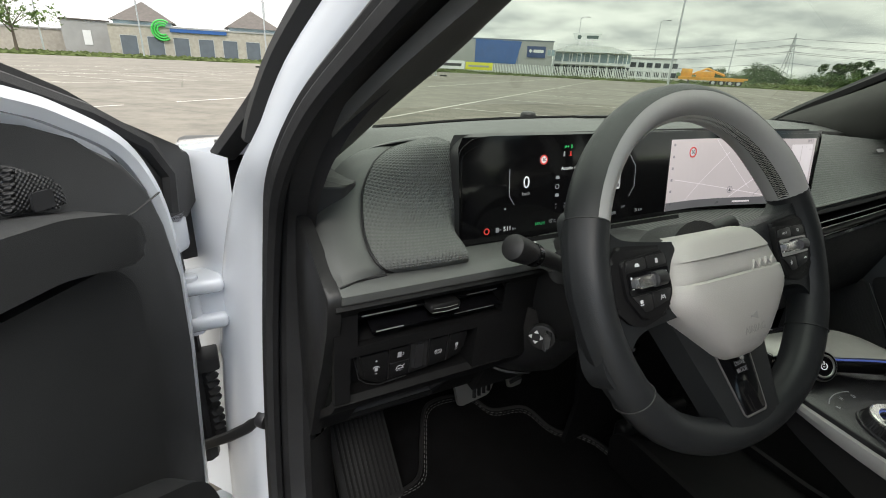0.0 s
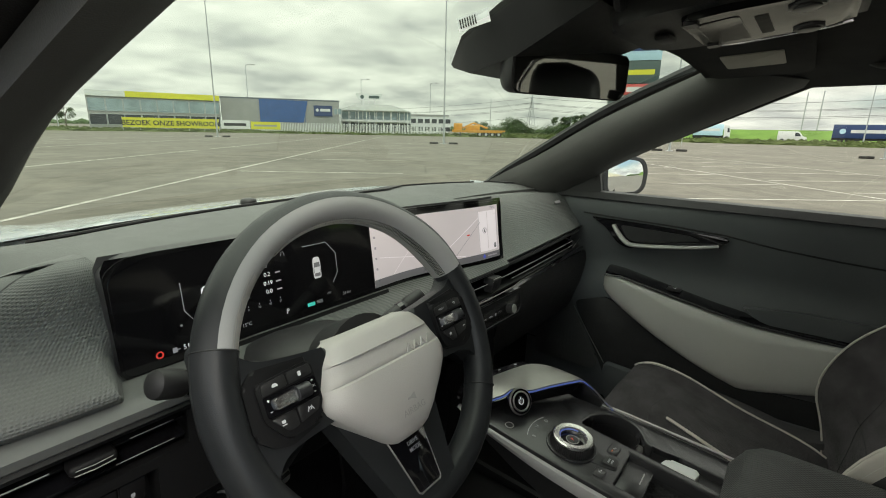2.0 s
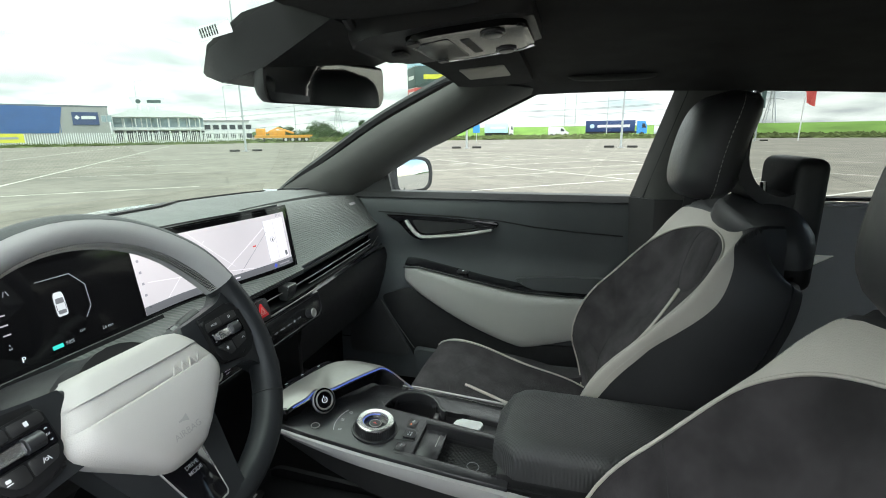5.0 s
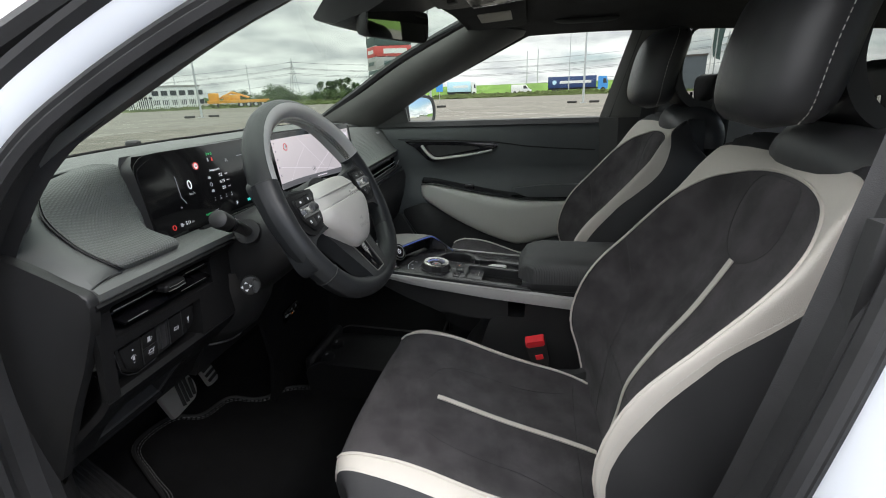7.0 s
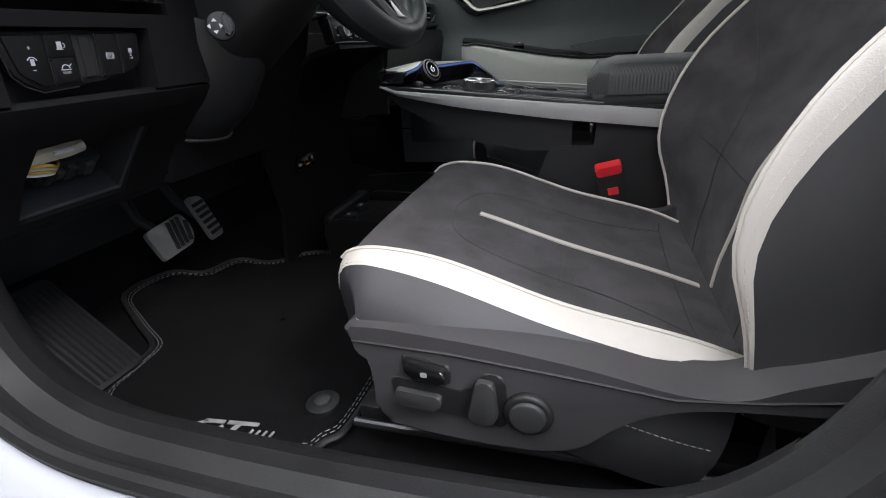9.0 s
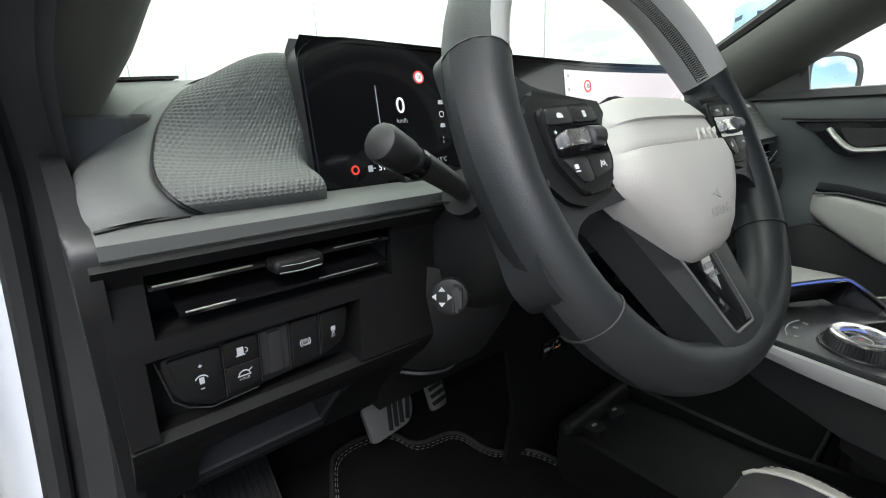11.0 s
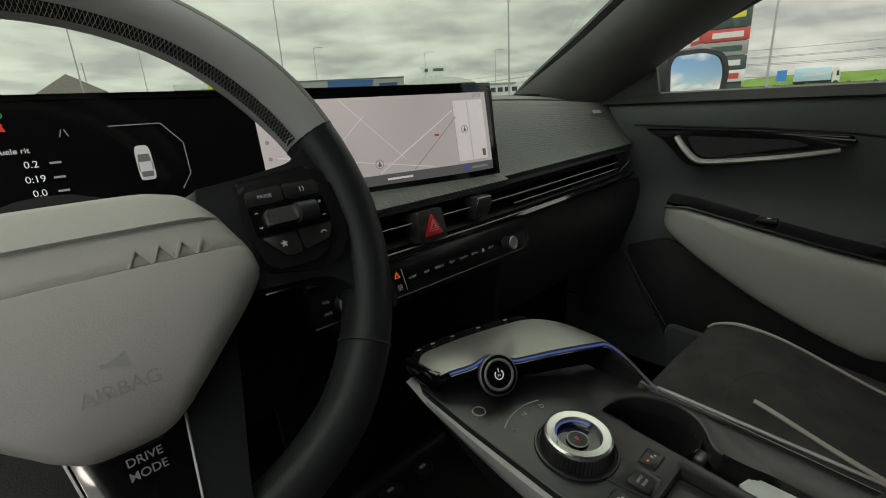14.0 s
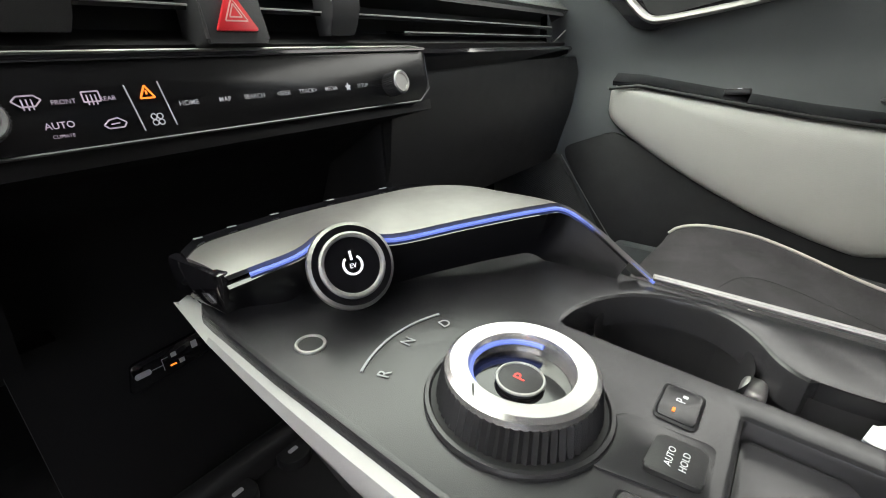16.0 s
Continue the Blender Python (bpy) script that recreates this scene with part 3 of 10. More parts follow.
tree(-16.0, 95, 8.5, 8.0, LEAFL, "leafy pale green tree beside the fence")
tree(-7.6, 125, 7.0, 4.0, LEAF, "small dark tree behind the sheds")
for az in (10.9, 12.3, 13.9):
    tree(az, 118, 4.6, 2.6, LEAF, "young round street tree")
tree(29.5, 150, 8.5, 6.0, LEAFL, "yellowing tree behind the blue building")
tree(60.3, 120, 4.6, 5.5, LEAF, "dense dark green bush", "bush")
tree(56.5, 150, 4.0, 4.0, LEAF, "dense dark green bush", "bush")
tree(66.2, 110, 4.8, 3.4, LEAF, "tall ragged green bush", "bush")
tree(67.6, 108, 5.4, 3.4, LEAF, "tall ragged green bush", "bush")
tree(69.0, 110, 4.4, 3.4, LEAF, "tall ragged green bush", "bush")
for i in range(9):
    tree(57.6 + 1.35 * i, 104 + (i % 3), 1.9 + 0.35 * (i % 4), 4.6, (LEAF, LEAFL)[i % 3 == 1], "low scrubby green bush on the verge", "bush")


def block(az0, az1, dist, h, depth=12.0, z0=0.0):
    """The frame of a building front between two bearings: x along it from the middle, y up, z towards the viewer; and half its width."""
    a, b = polar(az0, dist), polar(az1, dist)
    c, r = (a + b) / 2, (b - a).normalized()
    return fr((c.x, c.y, z0), r, (0, 0, 1)), (b - a).length / 2


def windows(t, m, items, material, frame_material=GALV):
    for x, y, w, h in items:
        win = part("window", slab(rect(x - w / 2, y - h / 2, x + w / 2, y + h / 2), -0.1, 0.03, m=m), material, t, smooth=0)
        fw = 0.07
        fb = join(*[slab(rect(*q), 0.0, 0.08, m=m) for q in ((x - w / 2, y - h / 2 - fw, x + w / 2, y - h / 2), (x - w / 2, y + h / 2, x + w / 2, y + h / 2 + fw), (x - w / 2 - fw, y - h / 2, x - w / 2, y + h / 2), (x + w / 2, y - h / 2, x + w / 2 + fw, y + h / 2))])
        part("window_frame", fb, frame_material, win, smooth=0)


# pale brick hall with two roof lanterns
m, hw = block(-5.6, 10.6, 100, 4.9)
b1 = thing("industrial_hall", "long pale brick hall with dark shutters and two pyramid roofs", "building", m.translation)
part("wall", box(-hw, hw, 0, 4.8, -14, 0, m=m), BRICKP, b1, smooth=0)
part("parapet", box(-hw - 0.1, hw + 0.1, 4.8, 5.05, -14.1, 0.15, m=m), CONC, b1, smooth=0)
windows(b1, m, [(-11.4 + 3.85 * i, 1.75, 2.3, 3.1) for i in range(7)], SHUTTER)
for cx in (-9.3, 8.6):
    part("lantern_wall", box(cx - 4.3, cx + 4.3, 5.05, 5.75, -12, -3, m=m), PALEWIN, b1, smooth=0)
    part("roof", loft([[m @ Vector((cx + sx * 4.9, 5.7, -7.5 + sz * 5.0)) for sx, sz in ((-1, -1), (1, -1), (1, 1), (-1, 1))], [m @ Vector((cx + sx * 0.05, 9.0, -7.5 + sz * 0.05)) for sx, sz in ((-1, -1), (1, -1), (1, 1), (-1, 1))]], True, True), ROOFB, b1, smooth=0)
part("sign_emblem", join(*[tube([m @ Vector((-6.3 + rr * math.cos(a), 4.4 + rr * math.sin(a), 0.35)) for a in span(0.9, 5.4, 14)], 0.16, 6) for rr in (0.75, 1.15, 1.55)]), GREENS, b1)
part("sign_bar", box(-5.2, 3.6, 4.2, 4.75, 0.1, 0.3, m=m), BLUEC, b1, smooth=0)
m, hw = block(-9.0, -5.4, 112, 5.2)
b2 = thing("shed", "plain dark grey shed behind the hall", "building", m.translation)
part("wall", box(-hw, hw, 0, 5.6, -10, 0, m=m), CONC, b2, smooth=0)
part("sign_panel", box(-0.6, 0.6, 1.6, 4.0, 0.02, 0.1, m=m), WHITEC, b2, smooth=0)
part("roof", box(-hw - 0.2, hw + 0.2, 5.6, 5.8, -10.2, 0.2, m=m), ROOFB, b2, smooth=0)
m, hw = block(-14.0, -8.8, 120, 3.5)
b3 = thing("shed", "low pale shed with a flat roof", "building", m.translation)
part("wall", box(-hw, hw, 0, 4.0, -9, 0, m=m), BRICKP, b3, smooth=0)
part("roof", box(-hw - 0.2, hw + 0.2, 4.0, 4.25, -9.2, 0.2, m=m), CONC, b3, smooth=0)

# showroom with the yellow fascia and the banner
m, hw = block(15.6, 27.2, 96, 6.3)
b4 = thing("showroom", "two-storey grey glass showroom with a yellow fascia", "building", m.translation)
part("wall", box(-hw, hw, 0, 5.6, -12, 0, m=m), CONC, b4, smooth=0)
part("fascia", box(-hw * 0.45, hw, 5.3, 6.2, -0.2, 0.25, m=m), YELL, b4, smooth=0)
part("fascia_grey", box(-hw, -hw * 0.45 - 0.01, 5.3, 6.2, -0.2, 0.24, m=m), WHITEC, b4, smooth=0)
windows(b4, m, [(-hw + 1.3 + 2.4 * i, 4.0, 2.2, 1.9) for i in range(8)], PALEWIN)
windows(b4, m, [(-hw + 1.3 + 2.4 * i, 1.7, 2.2, 1.6) for i in range(8)], DARKWIN)
m, hw = block(18.2, 26.9, 86, 1.0)
bn = thing("banner", "long yellow banner with black capital letters on a fence", "banner", m.translation)
part("cloth", box(-hw, hw, 0.55, 2.0, -0.03, 0.03, m=m), YELL, bn, smooth=0)
words("lettering", "BEZOEK ONZE SHOWROOM", 1.02, up_from(m, 0, 1.22, 0.05), BLACKT, bn, 0.02)
for k in range(7):
    part("post", tube([m @ Vector((-hw + 2 * hw * k / 6, 0, -0.06)), m @ Vector((-hw + 2 * hw * k / 6, 2.1, -0.06))], 0.04, 6), GALV, bn)
m, hw = block(27.1, 30.0, 86, 1.0)
bn = thing("banner", "white banner with a dark wordmark bar on a fence", "banner", m.translation)
part("cloth", box(-hw, hw, 0.6, 1.95, -0.03, 0.03, m=m), WHITEC, bn, smooth=0)
part("wordmark_bar", box(-hw * 0.8, hw * 0.75, 1.05, 1.5, 0.03, 0.05, m=m), BLACKT, bn, smooth=0)
m, hw = block(30.1, 33.2, 86, 1.0)
bn = thing("banner", "small yellow banner on a fence", "banner", m.translation)
part("cloth", box(-hw, hw, 0.6, 1.8, -0.03, 0.03, m=m), YELL, bn, smooth=0)
part("wordmark_bar", box(-hw * 0.8, hw * 0.75, 1.05, 1.35, 0.03, 0.05, m=m), GREYMARK, bn, smooth=0)

# blue and grey warehouse
m, hw = block(27.3, 39.8, 98, 6.0)
b5 = thing("warehouse", "flat-roofed grey and blue clad warehouse", "building", m.translation)
part("wall", box(-hw, hw, 0, 6.0, -15, 0, m=m), CONC, b5, smooth=0)
x0, x1 = -hw + 2 * hw * 0.31, -hw + 2 * hw * 0.72
part("blue_cladding", slab([(x0, 1.9), (x1 - 0.9, 1.9), (x1, 5.9), (x0, 6.05)], 0.02, 0.25, m=m), BLUEC, b5, smooth=0)
for i in range(14):
    part("cladding_rib", box(x0 + 0.1 + i * 0.62, x0 + 0.16 + i * 0.62, 1.95, 5.85, 0.25, 0.29, m=m), BLUEC, b5, smooth=0)
part("sign_panel", box(x1 + 1.1, x1 + 4.6, 3.2, 5.2, 0.02, 0.2, m=m), NAVY, b5, smooth=0)
part("wordmark_bar", box(x1 + 2.3, x1 + 4.2, 4.1, 4.6, 0.2, 0.24, m=m), WHITEC, b5, smooth=0)
part("wordmark_emblem", slab([(x1 + 1.4, 4.35), (x1 + 1.75, 4.0), (x1 + 2.1, 4.35), (x1 + 1.75, 4.7)], 0.2, 0.24, m=m), WHITEC, b5, smooth=0)
windows(b5, m, [(x1 + 5.3 + i * 0.75, 4.2, 0.6, 1.0) for i in range(2)], PALEWIN)
part("parapet", box(-hw - 0.1, hw + 0.1, 6.0, 6.25, -15, 0.05, m=m), SHUTTER, b5, smooth=0)
# fence of pale uprights
m, hw = block(31, 52, 90, 1.0)
fe = thing("fence", "long pale steel fence of thin uprights", "fence", m.translation)
for y in (0.35, 1.55):
    part("rail", box(-hw, hw, y, y + 0.06, -0.03, 0.03, m=m), GALV, fe, smooth=0)
for k in range(120):
    x = -hw + 2 * hw * k / 119
    part("upright", box(x - 0.06, x + 0.06, 0.1, 1.8, -0.02, 0.02, m=m), WHITEC, fe, smooth=0)

# glazed car showroom with a roof sign
m, hw = block(39.9, 47.9, 104, 5.2)
b6 = thing("glazed_showroom", "pale two-storey glazed showroom with white columns and a roof sign", "building", m.translation)
part("wall", box(-hw, hw, 0, 4.9, -14, -1.2, m=m), WHITEC, b6, smooth=0)
part("roof", slab([(-hw - 0.4, 4.7), (hw + 0.4, 4.7), (hw * 0.5, 5.9), (-hw * 0.6, 5.9)], -14, 0.4, m=m), WHITEC, b6, smooth=0)
part("balcony_deck", box(-hw, hw, 2.45, 2.75, -1.3, 0.2, m=m), WHITEC, b6, smooth=0)
windows(b6, m @ Matrix.Translation((0, 0, -1.15)), [(-hw + 1.0 + 1.48 * i, 3.75, 1.3, 1.6) for i in range(10)], PALEWIN, WHITEC)
windows(b6, m @ Matrix.Translation((0, 0, -1.15)), [(-hw + 1.0 + 1.48 * i, 1.3, 1.3, 1.9) for i in range(10)], DARKWIN, WHITEC)
for k in range(9):
    x = -hw + 0.3 + (2 * hw - 0.6) * k / 8
    part("column", tube([m @ Vector((x, 0, 0.1)), m @ Vector((x, 4.8, 0.1))], 0.09, 6), WHITEC, b6)
for x in (-2.4, -1.2, 0.0):
    part("sign_mast", tube([m @ Vector((x, 5.0, -1)), m @ Vector((x, 7.6, -1))], 0.06, 6), WHITEC, b6)
part("sign_panel", slab([(-3.4, 6.9), (1.1, 6.9), (1.7, 8.2), (-4.0, 8.2)], -1.1, -0.8, m=m), WHITEC, b6, smooth=0)
part("wordmark_bar", box(-1.2, 1.0, 7.25, 7.8, -0.8, -0.75, m=m), SIGNG, b6, smooth=0)
part("wordmark_emblem", slab(ring(-2.6, 7.5, 0.4, 12), -0.8, -0.75, m=m), SIGNG, b6, smooth=0)
m, hw = block(48.0, 52.6, 112, 4.0)
b7 = thing("office_building", "low pale office building with a band of windows", "building", m.translation)
part("wall", box(-hw, hw, 0, 4.2, -10, 0, m=m), WHITEC, b7, smooth=0)
part("roof", box(-hw - 0.2, hw + 0.2, 4.2, 4.45, -10, 0.2, m=m), CONC, b7, smooth=0)
windows(b7, m, [(-hw + 0.9 + 1.6 * i, 3.0, 1.1, 0.9) for i in range(6)], DARKWIN)
windows(b7, m, [(-hw + 0.9 + 1.6 * i, 1.2, 1.1, 0.9) for i in range(6)], DARKWIN)

# yellow flatbed trailer
m, hw = block(53.0, 59.3, 84, 1.0)
tr = thing("flatbed_trailer", "yellow-orange flatbed trailer with loaded machinery", "trailer", m.translation)
part("deck", box(-hw, hw, 0.95, 1.2, -2.4, 0, 0.03, m=m), ORANGE, tr)
part("side_board", box(-hw, hw * 0.9, 0.75, 0.95, -0.05, 0.02, m=m), ORANGE, tr)
for k in range(4):
    x = hw * (0.05 + 0.24 * k)
    w = part("wheel", slab(ring(x, 0.48, 0.48, 20), -0.35, -0.02, 0.03, m=m), TYRE, tr)
    part("rim", slab(ring(x, 0.48, 0.24, 14), -0.03, 0.0, m=m), GALV, w)
part("machine_body", box(-hw * 0.5, hw * 0.05, 1.2, 2.0, -2.0, -0.6, 0.1, m=m), ORANGE, tr)
part("machine_arm", tube([m @ Vector((-hw * 0.6, 1.5, -1.2)), m @ Vector((-hw * 0.2, 2.4, -1.2)), m @ Vector((hw * 0.35, 1.5, -1.2))], 0.16, 6), ORANGE, tr)
part("machine_cab", box(-hw * 0.95, -hw * 0.62, 1.2, 2.3, -2.0, -0.6, 0.08, m=m), ORANGE, tr)
part("support_leg", box(-hw * 0.72, -hw * 0.66, 0, 0.95, -1.5, -1.3, m=m), DARKMET, tr)

# advertising tower
m, hw = block(71.5, 75.6, 88, 15)
at = thing("sign_tower", "tall advertising tower stacked with coloured sign panels", "sign tower", m.translation)
part("core", box(-hw * 0.9, hw * 0.9, 0, 16.3, -5.0, -0.1, m=m), SIGNG, at, smooth=0)
side_m = m @ Matrix.Translation((-hw, 0, 0)) @ Matrix.Rotation(radians(-70), 4, "Y")
levels = [(12.9, 16.6, LBLUE), (9.3, 12.8, SIGNG), (7.5, 9.2, REDS), (5.4, 7.4, CONC), (3.4, 5.3, SIGNG), (1.6, 3.3, WHITEC)]
for k, (y0, y1, ma) in enumerate(levels):
    p = part("sign_panel", box(-hw, hw, y0, y1, -0.1, 0.12, 0.03, m=m), ma, at)
    part("wordmark_bar", box(-hw * 0.55, hw * 0.75, (y0 + y1) / 2 - 0.4, (y0 + y1) / 2 + 0.4, 0.12, 0.15, m=m), (NAVY, YELL, WHITEC, SIGNG, WHITEC, REDS)[k], p, smooth=0)
    q = part("sign_panel", box(0.05, 4.6, y0, y1, -0.12, 0.1, 0.03, m=side_m @ Matrix.Translation((-4.7, 0, 0))), ma, at)
    part("wordmark_bar", box(0.8, 3.8, (y0 + y1) / 2 - 0.3, (y0 + y1) / 2 + 0.3, 0.1, 0.13, m=side_m @ Matrix.Translation((-4.7, 0, 0))), (NAVY, WHITEC, WHITEC, SIGNG, WHITEC, REDS)[k], q, smooth=0)
m, hw = block(78.2, 79.0, 60, 1)
bs = thing("road_sign", "small blue road sign on a post", "road sign", m.translation)
part("post", tube([m @ Vector((0, 0, 0)), m @ Vector((0, 2.0, 0))], 0.04, 6), GALV, bs)
part("plate", box(-hw, hw, 1.2, 2.2, 0.04, 0.08, m=m), CABINB, bs, smooth=0)


def lorry(az0, az1, dist, cab, body, label):
    m, hw = block(az0, az1, dist, 1)
    t = thing("lorry", label, "lorry", m.translation)
    part("cargo_box", box(-hw, hw * 0.62, 1.1, 3.7, -2.5, 0, 0.05, m=m), body, t)
    part("cab", slab(rounded([(hw * 0.68, 0.6), (hw, 0.6), (hw, 2.2), (hw * 0.94, 3.4), (hw * 0.68, 3.5)], 0.12), -2.4, -0.05, m=m), cab, t)
    part("cab_window", slab([(hw * 0.84, 1.9), (hw * 0.97, 1.9), (hw * 0.92, 2.9), (hw * 0.84, 2.9)], -0.06, -0.02, m=m), DARKWIN, t, smooth=0)
    part("chassis", box(-hw, hw * 0.95, 0.7, 1.1, -2.2, -0.2, m=m), TYRE, t, smooth=0)
    for x in (-0.8, -0.62, -0.44, 0.35, 0.85):
        part("wheel", slab(ring(x * hw, 0.5, 0.5, 16), -0.4, -0.02, m=m), TYRE, t)
    part("wordmark_bar", box(-hw * 0.6, hw * 0.45, 2.1, 2.7, 0.0, 0.03, m=m), WHITEC, t, smooth=0)
    part("wordmark_emblem", slab(ring(-hw * 0.78, 2.4, 0.5, 14), 0.0, 0.03, m=m), LBLUE, t, smooth=0)


lorry(91.2, 97.7, 122, CABINB, NAVY, "blue articulated lorry on the road behind the verge")
lorry(79.6, 83.0, 130, WHITEC, LBLUE, "white lorry with a pale blue box on the road")


def van(az, dist, body, label):
    m, hw = block(az - 1.2, az + 1.2, dist, 1)
    t = thing("van", label, "van", m.translation)
    part("body", slab(rounded([(-2.6, 0.4), (2.6, 0.4), (2.6, 1.1), (1.9, 1.35), (1.2, 2.3), (-2.6, 2.4)], 0.15), -1.9, 0, 0.08, m=m), body, t)
    part("side_window", slab([(0.5, 1.3), (1.6, 1.3), (1.1, 2.05), (0.5, 2.05)], 0.0, 0.03, m=m), DARKWIN, t, smooth=0)
    for x in (-1.7, 1.7):
        part("wheel", slab(ring(x, 0.38, 0.38, 16), -0.25, 0.02, m=m), TYRE, t)


van(99.6, 125, WHITEC, "white delivery van on the road behind the verge")
van(88.2, 128, WHITEC, "white van on the road behind the verge")
van(86.4, 150, WHITEC, "white van far along the dyke road")


def pylon(az, dist, h, label):
    p = polar(az, dist)
    t = thing("pylon", label, "pylon", p)
    w = h * 0.11
    legs = []
    for sx, sy in ((-1, -1), (1, -1), (1, 1), (-1, 1)):
        legs.append(tube([p + Vector((sx * w, sy * w, 0)), p + Vector((sx * w * 0.35, sy * w * 0.35, h * 0.6)), p + Vector((0, 0, h))], 0.22, 4))
    for k in range(8):
        z0, z1 = h * k / 8, h * (k + 1) / 8
        a, b = w * (1 - 0.95 * k / 8), w * (1 - 0.95 * (k + 1) / 8)
        for sx, sy, tx, ty in ((-1, -1, 1, -1), (1, -1, 1, 1), (1, 1, -1, 1), (-1, 1, -1, -1)):
            legs.append(tube([p + Vector((sx * a, sy * a, z0)), p + Vector((tx * b, ty * b, z1))], 0.12, 4))
    part("lattice", join(*legs), GALV, t)
    s = polar(az + 90, 1.0)
    for z, l in ((0.62, 0.2), (0.75, 0.26), (0.88, 0.18)):
        part("cross_arm", tube([p - s * l * h + Vector((0, 0, z * h)), p + Vector((0, 0, z * h + 0.03 * h)), p + s * l * h + Vector((0, 0, z * h))], 0.25, 4), GALV, t)


pylon(62.4, 380, 29, "grey lattice electricity pylon in the distance")
pylon(108.7, 330, 28, "grey lattice electricity pylon in the distance")
pylon(46.0, 700, 30, "grey lattice electricity pylon far off")
for z, off in ((18.5, 0), (22.2, 0), (26.0, 0), (18.0, 9), (22.0, 9), (11.0, -40)):
    a, b = polar(62.4, 380 + off, z), polar(108.7, 330 + off, z * 0.97)
    path = [a.lerp(b, s) - Vector((0, 0, 7 * 4 * s * (1 - s))) for s in span(0, 1, 16)]
    solid("power_line", tube(path, 0.09, 4), WIRE, "thin dark overhead power line", "cable", group="power lines")
    c = polar(30, 620, z)
    path = [c.lerp(a, s) - Vector((0, 0, 8 * 4 * s * (1 - s))) for s in span(0, 1, 16)]
    solid("power_line", tube(path, 0.09, 4), WIRE, "thin dark overhead power line", "cable", group="power lines")
for az, top in ((57.6, 3.6), (88.8, 4.1), (90.0, 4.2), (8.6, 5.2)):
    p = polar(az, 160)
    solid("mast", tube([p, p + Vector((0, 0, 160 * math.tan(radians(top)) + 1.1))], 0.14, 6), GALV, "thin grey mast in the distance", "mast")

# flags and a dark shed seen through the rear side window
m, hw = block(104.6, 107.2, 85, 1)
b8 = thing("shed", "dark corrugated shed beside the road", "building", m.translation)
part("wall", box(-hw, hw, 0, 5.0, -8, 0, m=m), SHUTTER, b8, smooth=0)
part("roof", box(-hw - 0.1, hw + 0.1, 5.0, 5.25, -8, 0.1, m=m), ROOFB, b8, smooth=0)
for az, ma in ((107.6, SIGNG), (111.5, REDS), (104.0, REDS)):
    p = polar(az, 62)
    s = polar(az + 90, 1)
    fl = thing("flagpole", "white flagpole with a long hanging banner flag", "flagpole", p, "flagpoles")
    part("pole", tube([p, p + Vector((0, 0, 7.4))], 0.06, 6), WHITEC, fl)
    part("flag", thick(sheet(lambda u, v: p + s * (0.08 + 0.9 * u) + Vector((0.08 * math.sin(7 * u + 5 * v), 0.12 * math.sin(5 * u + 4 * v), 7.2 - 3.4 * v - 0.4 * u)), span(0, 1, 6), span(0, 1, 10)), 0.02), ma, fl)


# ---- the car's shell ----
# the edge of the driver's door opening, seen as one loop (x outwards is negative)
APERTURE = [(-0.600, -0.06, 1.318), (-0.628, 0.07, 1.288), (-0.655, 0.175, 1.248), (-0.684, 0.302, 1.192), (-0.711, 0.412, 1.131),
            (-0.737, 0.484, 1.075), (-0.754, 0.540, 1.008), (-0.753, 0.605, 0.92), (-0.760, 0.632, 0.77), (-0.772, 0.622, 0.60),
            (-0.780, 0.588, 0.49), (-0.788, 0.50, 0.435), (-0.79, 0.36, 0.42), (-0.79, 0.12, 0.42), (-0.786, -0.06, 0.435),
            (-0.778, -0.158, 0.505), (-0.766, -0.222, 0.64), (-0.758, -0.266, 0.80), (-0.733, -0.316, 0.98), (-0.690, -0.360, 1.12),
            (-0.630, -0.372, 1.255), (-0.603, -0.32, 1.315), (-0.598, -0.18, 1.320)]
AP = catmull(APERTURE, 6, True)
AP_MID = Vector((-0.75, 0.15, 0.85))


def ap_frame(i):
    k = len(AP)
    t = (AP[(i + 1) % k] - AP[i - 1]).normalized()
    t.x *= 0.4
    t.normalize()
    n = Vector((0, t.z, -t.y)).normalized()
    if n.dot(AP[i] - AP_MID) < 0:
        n = -n
    return n


def ap_band(profile, i0=0, i1=None, scale=None):
    """A skin along the opening; profile: rows (a away from the opening, b out of the car)."""
    k = len(AP)
    idx = range(i0, i1 + 1) if i1 is not None else range(k + 1)
    rows = []
    for i in idx:
        n = ap_frame(i % k)
        s = scale(i % k) if scale else 1.0
        rows.append([AP[i % k] + n * (a * s) + Vector((-b, 0, 0)) for a, b in profile])
    return loft(rows)


body = thing("car_body", "white painted body shell of a car with the driver's door opening", "car", (0, 0, 0), kind="structure")
N_AP = len(AP)


def wide(i):
    # narrow on the roof post, wide on the hinge post, sill and rear post
    key = i / N_AP * len(APERTURE)
    return lerp_keys([(0, 0.5), (3, 0.5), (5, 0.56), (6.3, 0.8), (7.5, 1.0), (10, 1.1), (12, 1.3), (14, 1.2), (16, 0.9), (19, 0.9), (21, 0.7), (23, 0.5)], key)[0]


def upper(i):
    """1 along the windscreen post and the roof, 0 on the hinge post, sill and rear post."""
    key = i / N_AP * len(APERTURE)
    return lerp_keys([(0, 1), (5.6, 1), (8.2, 0), (20.5, 0), (22, 1), (23, 1)], key)[0]


